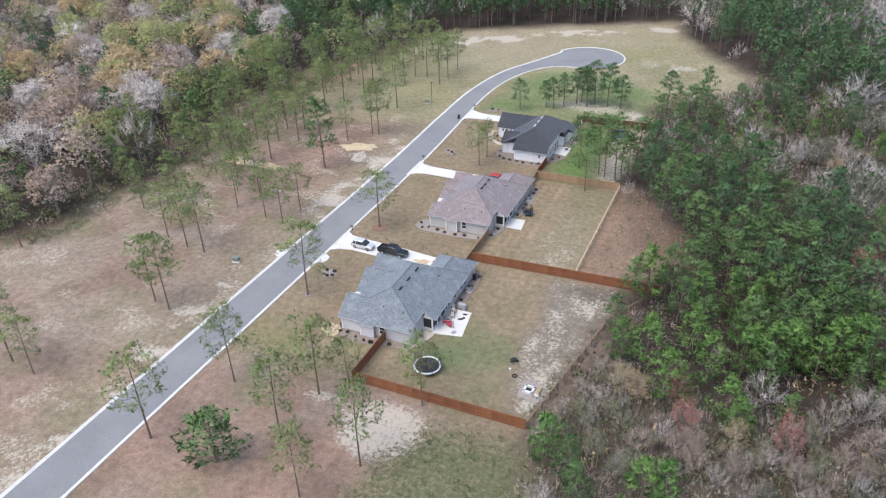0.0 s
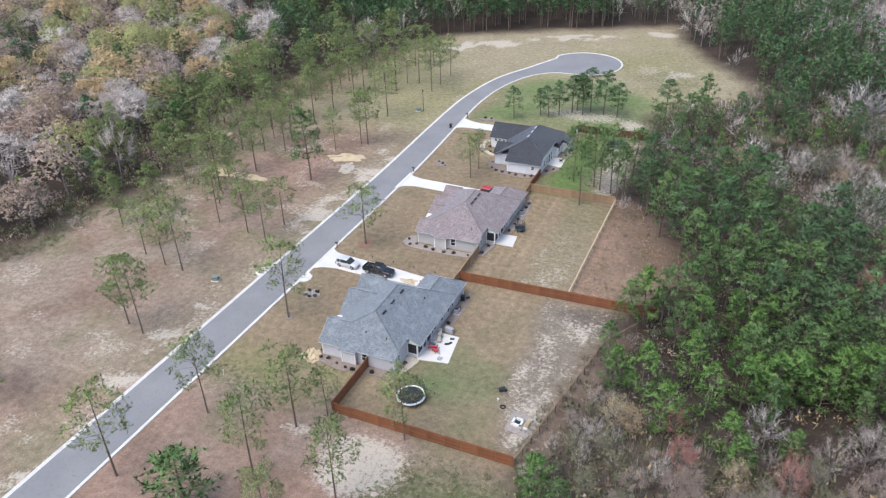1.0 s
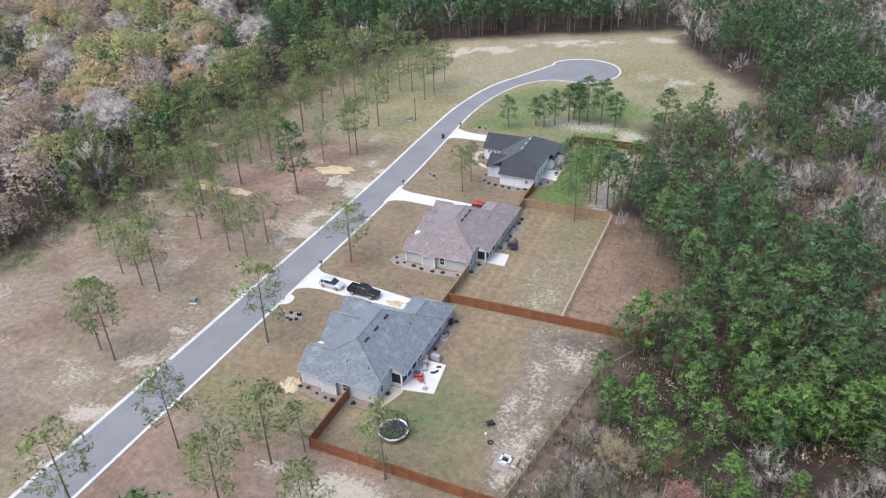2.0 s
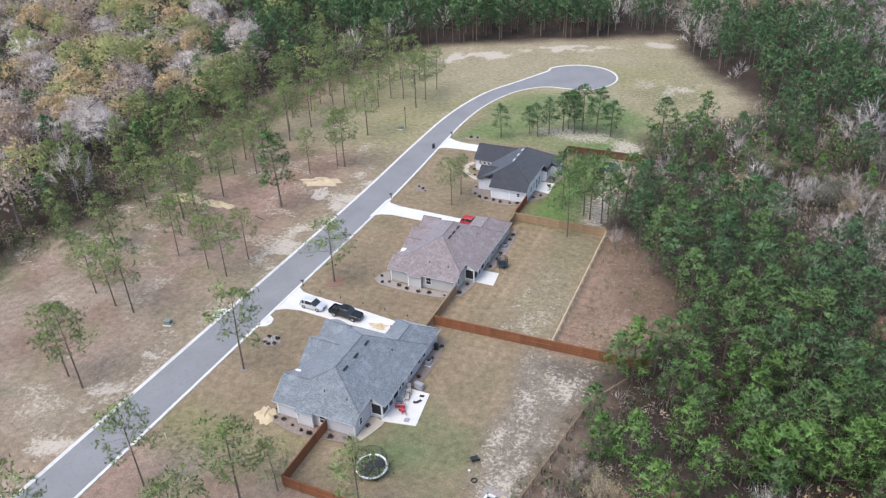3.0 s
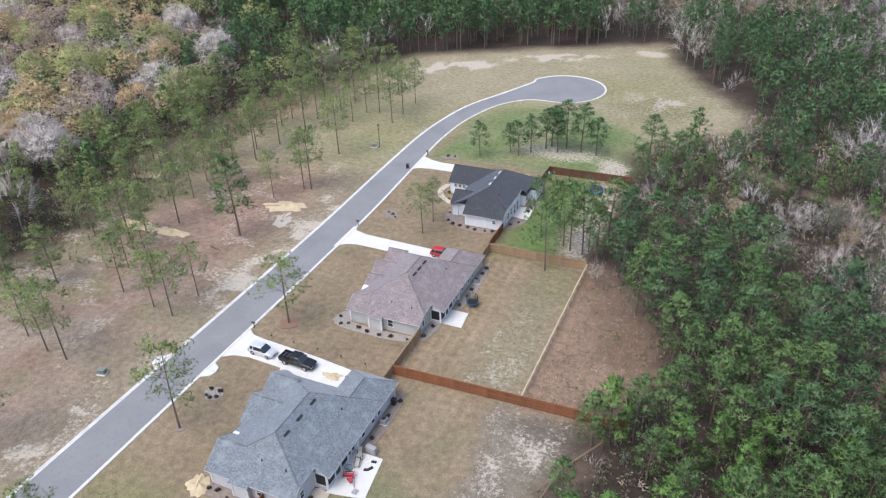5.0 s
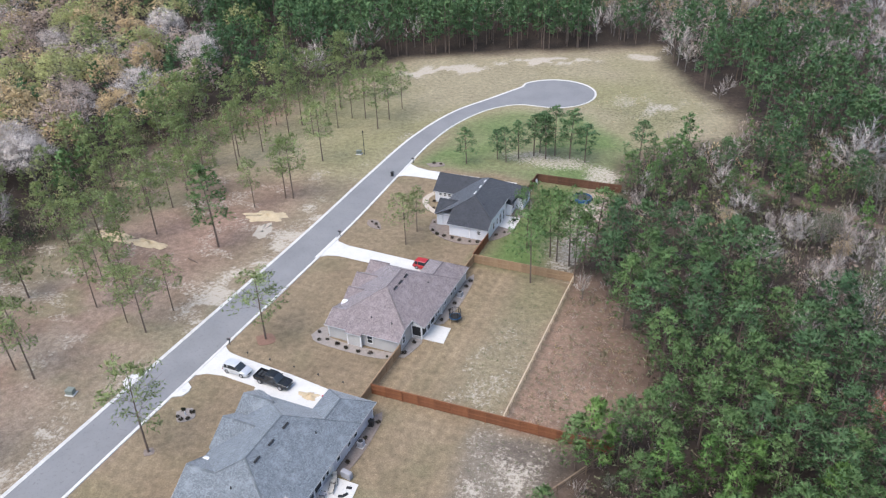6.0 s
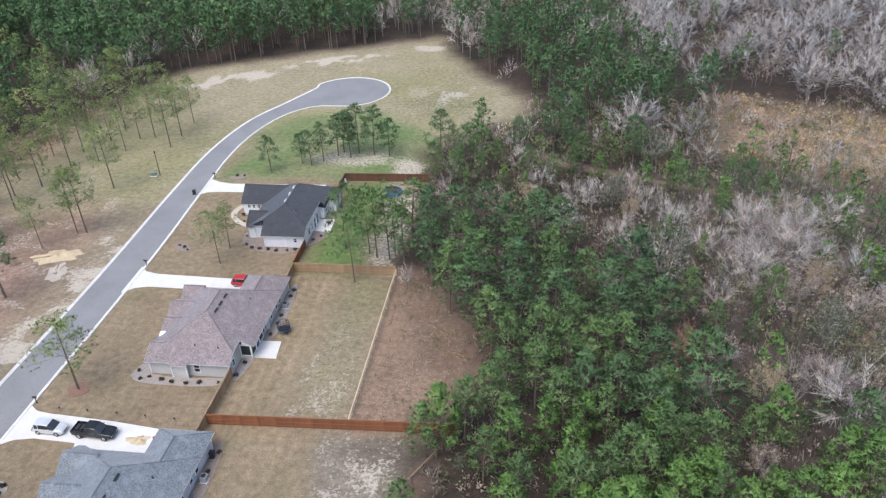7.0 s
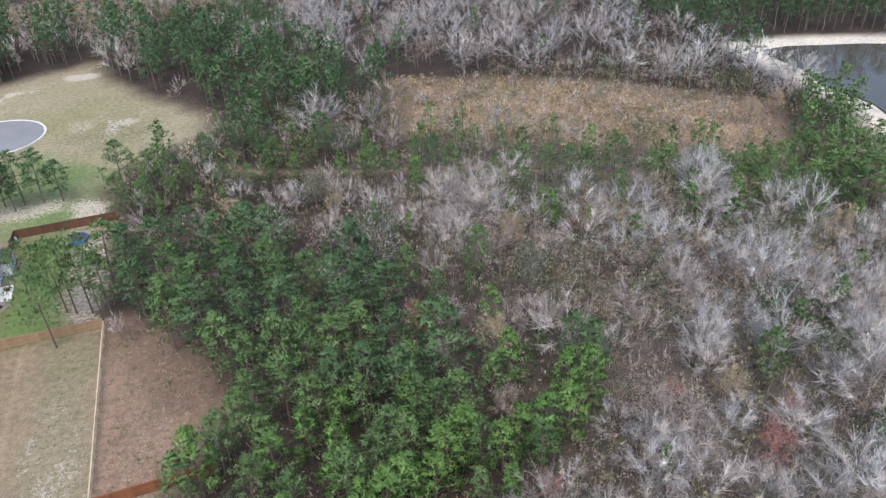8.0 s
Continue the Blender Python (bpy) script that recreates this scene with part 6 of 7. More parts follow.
for x, y, h in ((-12.9, 108.2, 10.5), (-21.1, 109.7, 11.5), (-8.0, 107.2, 12.0), (-8.0, 113.7, 10.2), (-26.0, 116.1, 10.0), (-18.9, 114.9, 11.7), (-33.7, 143.4, 12.0), (-36.2, 151.0, 10.2),
                (-17.1, 149.5, 10.7), (-13.1, 155.2, 13.7), (-11.5, 155.7, 14.2), (-15.8, 174.7, 14.2), (-23.0, 194.2, 10.2), (-22.8, 201.4, 11.2), (-19.4, 202.6, 13.0), (-12.7, 196.9, 15.2),
                (-12.9, 203.8, 13.2), (-13.2, 212.2, 12.2), (-36.4, 170.1, 13.5), (-39.7, 190.7, 9.7), (-33.2, 193.0, 12.7), (-26.8, 188.3, 10.2)):
    tree("pine", x, y, h, PINE_OPEN, TALL, "pines on the lots")
for x, y, h in ((25.2, 188.2, 8.7), (27.3, 190.9, 9.5), (30.1, 193.8, 10.2), (33.2, 193.0, 11.0), (34.7, 195.4, 12.2), (38.4, 194.8, 12.2), (42.1, 194.2, 9.5), (22.7, 189.2, 7.5), (30.9, 196.0, 10.2), (16.8, 184.6, 8.7)):
    tree("full_pine", x, y, h, PINE_DARK, "dense dark pine in a small grove on green grass", "pine grove", 1.4)
for x, y, h in ((45.5, 142.5, 13.5), (46.3, 151.7, 13.5), (47.8, 150.8, 13), (41.4, 153.3, 13.0), (50.3, 150.0, 14.7), (52.0, 147.4, 13.5)):
    tree("pine", x, y, h, PINE, "tall pine in a back yard beside the wooden fence", "pines on the lots")
tree("pine", 11.4, 112.7, 12.0, PINE_OPEN, "spreading green pine in a red mulch ring on the lawn", "pines on the lots", 1.35)
tree("full_pine", -14.2, 133.7, 17.0, PINE, "large spreading pine on the rough lot", "pines on the lots", 1.2)
tree("young_pine", 20.5, 50.0, 9.5, PINE, BUSHY, "pines on the lots", 1.8)


# thin stand of pines west of the road, round the sand heaps
_r = np.random.RandomState(5)
STAND = [(-32, 112), (-25, 128), (-21, 150), (-24, 172), (-22, 190), (-20, 216), (-32, 240), (-42, 236), (-52, 212), (-60, 194), (-58, 152), (-48, 134), (-44, 117)]
for gx in np.arange(-62, -18, 10.5):
    for gy in np.arange(110, 245, 11.0):
        x, y = gx + _r.uniform(-2.6, 2.6), gy + _r.uniform(-2.6, 2.6)
        if inside(np.array([x]), np.array([y]), STAND, 1.0)[0] > 0.6 and math.hypot((x + 34) / 9, (y - 129) / 4) > 1:
            tree("pine", x, y, _r.uniform(10, 14.5), PINE_OPEN, "slender green pine in a thin stand beside the road", "pines on the lots", _r.uniform(0.95, 1.25))

# single trees that stand out from the woods: kind, foliage, label, breadth, places and heights
STANDOUT = (
    ("full_pine", PINE_DARK, "dark green pine rising from the woods", 1.24,
     ((54.5, 191.9, 12), (72.3, 191.8, 11), (79.8, 198.2, 15), (84.5, 192.8, 14), (96.9, 190.9, 12), (117.4, 176.7, 9), (57.8, 150.6, 14), (62.5, 154.5, 13), (67, 155.6, 13), (71.4, 154, 12), (76.2, 151.1, 15), (80.8, 149.9, 14), (59.1, 142.7, 13), (73.5, 134.5, 14), (67.7, 130.6, 14), (73.6, 127.4, 14), (79.5, 127, 14), (91.9, 140.3, 14), (92.5, 131.7, 14), (88.2, 131.5, 14), (94.5, 128.7, 13), (88, 126.4, 13), (91.7, 115.5, 13), (87.8, 113, 12), (83.2, 112.4, 12), (90.8, 109.5, 12), (98.1, 111, 17), (115.5, 108.3, 11), (117.8, 107.6, 10))),
    ("full_pine", PINE, "green pine in the woods behind the yards", 1.20,
     ((60.4, 188.9, 11), (67.7, 187.4, 8), (74.1, 182.5, 8), (79.5, 180.3, 8), (85.9, 189.1, 9), (55, 179.8, 10), (60.1, 179.1, 9), (64.2, 181.3, 8), (104.6, 179.7, 8), (108.3, 175.2, 8), (119.6, 170.4, 9), (110.4, 166.1, 7), (53.3, 158, 12), (73.4, 143.4, 13), (78.5, 141.4, 13), (64.1, 145.4, 13), (53.4, 147.6, 12), (67.2, 139.2, 13), (80.3, 136, 13), (84.3, 137.1, 12), (63, 135.1, 13), (99.8, 135.8, 9), (102.8, 130.5, 8), (70.3, 125.1, 13), (81.6, 123.8, 12), (76.7, 121.1, 12), (72.8, 120.7, 11), (80.9, 118, 12), (85.3, 118.8, 12), (88.3, 119.6, 13), (110.9, 134.5, 11), (72.5, 113, 11))),
    ("full_pine", PINE, "green pine in the woods behind the yards", 1.20,
     ((76.9, 114.4, 11), (68, 107.7, 11), (63.3, 104.5, 10), (71.6, 110, 11), (85.8, 107.8, 11), (80.5, 109.8, 11), (87.7, 101.7, 10), (93.7, 102.7, 11), (97.3, 97.1, 10), (70.9, 100.7, 9), (75, 98.2, 9), (104.1, 94.5, 9), (103.3, 108.3, 9), (138.8, 97.4, 10), (93, 112.8, 10), (73.7, 107.8, 9), (85.1, 99.8, 9), (95.4, 92.2, 8), (97.7, 123.3, 8), (63.7, 63.2, 9), (65.4, 59.1, 9), (81.2, 97.3, 11), (89.4, 100.5, 11), (97.2, 103.6, 11), (92.5, 104.7, 11), (62.8, 92, 9))),
    ("young_pine", PINE_YOUNG, "bright green young pine among bare brush", 1.16,
     ((89, 183.3, 7), (69.2, 179.3, 6), (102.9, 180.5, 7), (112.6, 173.5, 7), (65.3, 105.7, 11), (91.8, 107.3, 10), (78.5, 106.8, 9), (81.6, 102.1, 10), (73.9, 103.8, 9), (80.3, 98.7, 9), (96.1, 99.5, 10), (93.1, 96.9, 10), (85.2, 95.2, 9), (88.4, 96.3, 8), (82.5, 95.1, 8), (106, 108.8, 11), (112.2, 104, 10), (115.1, 103.4, 10), (109.7, 98.4, 10), (106, 97.8, 10), (103, 98.6, 9), (100.1, 96.8, 9), (124.7, 151.6, 6), (128.1, 168.4, 6), (175.1, 128.5, 7), (180.2, 125.3, 7), (83, 109.1, 8), (90.9, 94.7, 8), (98.9, 91.5, 7), (68.2, 88.8, 10), (73.8, 93.9, 10), (64.7, 88.9, 8))),
    ("young_pine", PINE_YOUNG, "bright green young pine among bare brush", 1.16,
     ((77, 87.9, 10), (72.4, 82.2, 10), (84.8, 92.3, 10), (87.1, 94.5, 10), (81.2, 91.8, 9), (92.7, 98.1, 10), (95.6, 99.3, 10), (80, 81.2, 9), (81.7, 78.4, 8), (60.3, 65.1, 10), (72.4, 62.8, 9), (75, 63.2, 9), (87.6, 83.9, 6))),
    ("full_pine", PINE, "bushy green pine beside the old track", 1.45,
     ((130.8, 165.8, 8), (130.4, 159.2, 7), (137.7, 164.3, 8), (141.8, 161.1, 9), (144.3, 158.7, 9), (151.4, 159.9, 10), (148.2, 151.8, 7), (155.6, 153.9, 9), (158.7, 152.6, 9), (160.8, 149, 9), (164.7, 150.1, 9), (167.8, 148.8, 9), (169.2, 145.5, 9), (172, 144.2, 10), (173.6, 142.2, 10), (178.4, 144.1, 11), (169.5, 137.7, 9), (173.3, 134.8, 10), (184, 143.1, 12), (186.9, 141.8, 12), (192.5, 143.6, 13), (191.6, 138.3, 13), (192.6, 135.2, 13), (183.5, 135.2, 12), (178.6, 135, 10), (183.1, 131.8, 11), (185.7, 129.3, 12))),
    ("budding", OAK_GREEN, "dark evergreen tree with broad leaves", 1.10,
     ((91, 170.9, 8), (100.8, 190, 9), (96.4, 141.7, 14), (118, 128.1, 10), (139.1, 124.6, 6), (147.4, 95.6, 9))),
    ("budding", BUDS_RED, "small tree with red spring buds", 0.75,
     ((97.5, 123.8, 8), (130, 85.7, 8), (135.9, 90.1, 7), (124.2, 97.9, 6), (87.6, 77.4, 8), (75.4, 76.4, 7), (73.5, 82.7, 6))),
    ("budding", BUDS_TAN, "small tree in orange-tan spring bud", 0.90,
     ((106.5, 115.3, 9), (131.5, 95.4, 8), (173.4, 122.1, 8), (74.9, 170.1, 6), (93.8, 166, 6), (120.4, 141.6, 8), (194.3, 172.3, 7), (203.1, 174.3, 7), (68.5, 80.7, 6), (66.2, 80.8, 6), (81.4, 75.7, 6))),
    ("dome", BUDS_LIME, "broad hardwood tree with fresh yellow-green leaves", 1.25,
     ((-122.5, 181, 14), (-108.9, 185.6, 15), (-153.4, 207.3, 14), (-157.9, 232.5, 14), (-195.8, 237.1, 14), (-150, 188, 14))),
    ("dome", BUDS_TAN, "broad hardwood tree in tan spring bud", 1.25,
     ((-125.2, 231.3, 14), (-99.5, 161.1, 14), (-96.2, 191.2, 14), (-95.5, 206, 14), (-77.7, 175, 12), (-88.8, 144.8, 13), (-178.1, 215.5, 14), (-128, 150, 14))),
    ("dome", BUDS_PINK, "hardwood tree with pinkish-grey buds", 1.20,
     ((-56, 94, 11),)),
    ("grey_dome", TWIGS, "leafless silver-grey hardwood tree", 1.28,
     ((-127.2, 172.1, 14), (-79.8, 145.2, 14), (-141.4, 211.9, 13), (-116.2, 238.8, 14), (-81.3, 213.4, 15), (-82, 189, 13), (-92.8, 175.9, 12), (-78.1, 138.7, 12), (-103, 130, 14), (-72, 142, 13))),
    ("full_pine", PINE_OPEN, "green pine at the edge of the western woods", 1.15,
     ((-121.7, 211.7, 18), (-61.5, 181.1, 15), (-59.2, 161.2, 13), (-44, 160.5, 13), (-54.7, 145.5, 13), (-61.9, 138.5, 13), (-55.3, 121.4, 13), (-47.1, 124.4, 13), (-34.6, 107.5, 12), (-69.9, 132, 13), (-62.1, 119.7, 13), (-45.2, 130.2, 12), (-46.6, 106.7, 12), (-68.4, 150, 12), (-60.8, 171.6, 14), (-46, 137.3, 11), (-39.8, 102, 11), (-32.7, 127.9, 11), (-64.6, 192.9, 15), (-43, 232.1, 14))),
    ("bare", TWIGS, "dead grey tree lying open beside the dirt clearing", 1.10,
     ((55, 141, 5),)),
)
TAKEN = []
for kind, material, words, wide, spots in STANDOUT:
    for x, y, h in spots:
        tree(kind, x, y, h * rng.uniform(0.94, 1.06), material, words, "standout trees of the woods", wide * rng.uniform(0.9, 1.12))
        TAKEN.append((x, y, (3.4 if "pine" in kind else 2.6) if "dome" not in kind else 5.5))
TAKEN = np.array(TAKEN)


# ---- woods ----
def near_line(x, y, line):
    best = 1e9
    for (ax, ay), (bx, by) in zip(line, line[1:]):
        k = min(1, max(0, ((x - ax) * (bx - ax) + (y - ay) * (by - ay)) / ((bx - ax) ** 2 + (by - ay) ** 2)))
        best = min(best, math.hypot(x - ax - k * (bx - ax), y - ay - k * (by - ay)))
    return best


PINEWOOD = [(60, 88), (84, 82), (104, 98), (112, 116), (104, 150), (90, 152), (80, 162), (70, 172), (50, 184), (48, 150), (64, 136), (66, 120), (58, 108)]
MEADOW_RIM = [(50, 174), (52, 196), (62, 212), (92, 214), (84, 194), (70, 182)]
PINE_CLUMP = [(46, 268), (72, 228), (80, 214), (104, 205), (122, 214), (124, 236), (104, 246), (100, 300), (60, 305), (44, 300)]


SCRUB = [(57, 68), (64, 52), (112, 44), (106, 76), (70, 88), (61, 90)]


def share(x, y, poly, soft):
    return inside(np.array([x]), np.array([y]), poly, soft)[0]


def mixture(x, y, r, n):
    """Which tree grows at a spot of the woods, and how high; n: a slow random field for stands."""
    u = r.rand()
    if x < 0 and y < 262 and y < 235 - (x + 60) * 0.9:        # west: hardwoods in bud, pines along the edge and to the north
        edge = share(x, y, CLEARING, 26)
        if edge > 0.2 and u < (0.75 if y > 135 else 0.35) or y > 195 and x > -100 and u < 0.8:
            return "young_pine" if u < 0.2 else "full_pine", r.uniform(9, 14) * (0.75 if u < 0.2 else 1), "PINE_DARK" if y > 195 and r.rand() < 0.6 else "PINE" if r.rand() < 0.6 else "PINE_OPEN"
        pick = (u * 3 + n * 6) % 1
        h = r.uniform(10, 14.5)
        return (("bare", h, "TWIGS") if pick < 0.24 else ("budding", h, "BUDS_TAN") if pick < 0.42 else ("budding", h, "BUDS_LIME") if pick < 0.66
                else ("budding", h, "BUDS_PINK") if pick < 0.92 else ("budding", h * 0.7, "BRUSH") if pick < 0.95 else ("full_pine", h, "PINE_DARK"))
    if x < 60 and 240 < y < 312:                              # northern pine belt
        return ("full_pine", r.uniform(13, 18), "PINE_DARK") if u < (0.95 if x < 18 else 0.45) else ("bare", r.uniform(9, 13), "TWIGS") if u < 0.8 or x < 18 else ("budding", r.uniform(8, 11), "OAK_GREEN")
    if y >= 312 and x < 90 or x < 0:
        return ("budding", r.uniform(11, 15), "BUDS_TAN") if u < 0.4 else ("bare", r.uniform(10, 14), "TWIGS") if u < 0.75 else ("full_pine", 15, "PINE_DARK")
    if x > 214 and y > 200:                                   # beyond the pond
        return ("full_pine", r.uniform(12, 16), "PINE_DARK") if u < 0.55 else ("budding", r.uniform(10, 13), "OAK_GREEN")
    if r.rand() < share(x, y, PINE_CLUMP, 10):
        return ("full_pine", r.uniform(11, 15), "PINE_DARK") if u < 0.75 else ("young_pine", r.uniform(6, 9), "PINE") if u < 0.9 else ("bare", 9, "TWIGS")
    if r.rand() < share(x, y, MEADOW_RIM, 6):
        return ("full_pine", r.uniform(8, 12), "PINE") if u < 0.4 else ("young_pine", r.uniform(5, 8), "PINE_YOUNG" if u < 0.52 else "PINE") if u < 0.68 else ("bare", r.uniform(4, 6), "TWIGS")
    if x > 54 and y < 92 and share(x, y, SCRUB, 3) > 0.5:     # grey scrub south of the pines
        return (("bare", r.uniform(3.5, 5.4), "SILVER" if u < 0.14 else "TWIGS") if u < 0.42 else ("budding", r.uniform(3, 5.2), "BRUSH") if u < 0.74
                else ("budding", r.uniform(3, 5.2), "BUDS_PINK") if u < 0.92 else ("budding", r.uniform(2.5, 4), "OAK_GREEN"))
    d = near_line(x, y, TRACK)
    if d < 9:                                                 # young pines beside the old track
        return ("young_pine", r.uniform(6.5, 9.5), "PINE_YOUNG" if u < 0.3 else "PINE") if u < 0.58 else ("full_pine", r.uniform(8, 11), "PINE") if u < (0.80 if x < 170 else 0.95) else ("bare", r.uniform(4, 7), "TWIGS") if u < 0.96 else ("budding", 5, "BUDS_TAN")
    if x > 190 and y < 176 and u < 0.75:
        return "full_pine", r.uniform(9, 13), "PINE"
    if r.rand() < share(x, y, PINEWOOD, 10) * 0.75:          # lower growth between the tall pines
        if y < 107 and u < 0.5:
            return "young_pine", r.uniform(6.5, 9.5), "PINE_YOUNG" if r.rand() < 0.5 else "PINE"
        if u < 0.22:
            return "young_pine", r.uniform(4.5, 7), "PINE_DARK" if r.rand() < 0.5 else "PINE"
        return ("bare", r.uniform(3.5, 5.4), "TWIGS") if u < 0.42 else ("budding", r.uniform(2.5, 4.5), "OAK_GREEN" if u < 0.9 else "BRUSH")
    if y > 200 - (x - 110) * 0.45 and x > 95:                 # grey bottomland beyond the marsh
        return ("bare", r.uniform(8, 12), "SILVER" if r.rand() < 0.7 else "TWIGS") if u < 0.52 else ("bare", r.uniform(7, 10), "TWIGS") if u < 0.66 else ("budding", r.uniform(6, 9), "BUDS_PINK") if u < 0.97 else ("full_pine", 11, "PINE")
    if y > 150 and x < 112:                                   # low brush between the pines and the track
        return ("bare", r.uniform(4, 7), "TWIGS") if u < 0.6 else ("budding", r.uniform(4, 6), "BUDS_PINK") if u < 0.9 else ("young_pine", 6, "PINE_YOUNG")
    h = r.uniform(5, 8.5) if x < 108 else r.uniform(6.5, 10.5)
    silver = min(0.8, max(0.05, (x - 100) / 60))
    u = (u * 0.55 + n * 1.7) % 1
    grey = "SILVER" if r.rand() < silver else "TWIGS"
    return (("bare", h, grey) if u < 0.32 else ("bare", h * 0.85, "TWIGS") if u < 0.42 else ("budding", h * 0.9, "BUDS_PINK") if u < 0.58 else ("budding", h * 0.8, "BRUSH") if u < 0.80 else ("budding", h * 0.8, "BUDS_TAN") if u < 0.86
            else ("budding", h * 0.6, "BUDS_RED") if u < 0.885 else ("budding", h * 0.85, "OAK_GREEN") if u < 0.935 else ("young_pine", h, "PINE_YOUNG" if u > 0.97 else "PINE"))


LEAFS = {"PINE": PINE, "PINE_OPEN": PINE_OPEN, "PINE_DARK": PINE_DARK, "PINE_YOUNG": PINE_YOUNG, "BUDS_TAN": BUDS_TAN, "BUDS_LIME": BUDS_LIME, "BUDS_RED": BUDS_RED, "BUDS_PINK": BUDS_PINK, "OAK_GREEN": OAK_GREEN, "TWIGS": TWIGS, "SILVER": SILVER, "BRUSH": BRUSH}
WORDS = {"PINE": "green pine at the edge of the woods", "PINE_OPEN": "pale green pine at the open edge of the woods", "PINE_DARK": "dark green pine in the dense woods", "PINE_YOUNG": "bright green young pine in the woods",
         "BUDS_TAN": "hardwood tree in tan spring bud", "BUDS_LIME": "hardwood tree with fresh yellow-green leaves", "BUDS_RED": "small tree with red spring buds",
         "BUDS_PINK": "hardwood tree with pinkish-grey buds", "OAK_GREEN": "evergreen tree with dark broad leaves", "TWIGS": "leafless grey hardwood tree", "SILVER": "leafless silver-grey hardwood tree", "BRUSH": "olive-brown bushy tree in the brush"}
# lighter-built trees for the mass of the woods
MASS = {}


for i in range(8):
    w, l = pine(900 + i, 14.0, 0.34, 3.9, 27, 9, 4, 0.56, 0.19, 4, 0.7)
    MASS.setdefault("full_pine", []).append((w[:40], l))
    w, l = pine(920 + i, 9.0, 0.16, 2.6, 22, 7, 4, 0.48, 0.17, 4, 0.8)
    MASS.setdefault("young_pine", []).append((w[:40], l))
    w, t, l = hardwood(940 + i, 10.0, 2.9, 14, 48, 0.0, 0.5, 1.2, 0.4)
    MASS.setdefault("bare", []).append((w[:30], t))
    w, l = pine(1000 + i, 14.0, 0.34, 4.0, 20, 7, 3, 0.72, 0.29, 4, 0.7)
    MASS.setdefault("far_pine", []).append((w[:40], l))
    w, t, l = hardwood(1020 + i, 10.0, 2.9, 10, 26, 0.0, 0.5, 2.3, 0.3)
    MASS.setdefault("far_bare", []).append((w[:30], t))
    w, t, l = hardwood(960 + i, 10.0, 3.1, 11, 9, 0.75, 0.24, 1.4)
    MASS.setdefault("budding", []).append((w[:30], np.concatenate((l, t[::2]))))
    w, l = broad_tree(980 + i, 10.0, 3.9, 27, 14, 0.48, False)
    MASS.setdefault("dome", []).append((w[:40], l))
    w, l = broad_tree(990 + i, 10.0, 3.9, 26, 54, 0.8, True)
    MASS.setdefault("grey_dome", []).append((w[:60], l))


def brush_clump(seed, n):
    """A low tangle of stems and small leaves, a metre high and wide."""
    r = np.random.RandomState(seed)
    base = r.normal(0, 0.33, (n, 3)) * np.array([1, 1, 0])
    top = base * 1.5 + r.normal(0, 0.16, (n, 3)) + np.stack((np.zeros(n), np.zeros(n), r.uniform(0.45, 1.05, n)), 1)
    heart = np.array([0, 0, 0.2])
    leaves = [shell(r, base[i] + (top[i] - base[i]) * r.uniform(0.55, 1.0), (0.14, 0.14, 0.10), 3, 0.23, 0.15, heart) for i in range(n)]
    return np.concatenate([sprays(base, top, 0.018, r, heart)] + leaves)


def stem_clump(seed, n):
    """Bare thin stems fanning out of the ground, a metre high and wide."""
    r = np.random.RandomState(seed)
    base = r.normal(0, 0.22, (n, 3)) * np.array([1, 1, 0])
    top = base * 1.7 + r.normal(0, 0.2, (n, 3)) + np.stack((np.zeros(n), np.zeros(n), r.uniform(0.4, 1.05, n)), 1)
    return sprays(base, top, 0.014, r, (0, 0, 0.2))


STEMS = [stem_clump(1300 + i, 32) for i in range(8)]
CLUMPS = [brush_clump(1200 + i, 11) for i in range(8)]
# the stretch of country that the woods fill
COUNTRY = [(-30, 14), (-78, 70), (-275, 290), (-170, 370), (130, 345), (305, 245), (272, 188), (140, 68), (92, 42)]


def placed(tris, m, at):
    """Triangles moved to their spot; the facing rows only turn."""
    out = tris @ m.T
    out[:, :3] += at
    if out.shape[1] == 6:
        out[:, 3:] = unit(out[:, 3:])
    return out


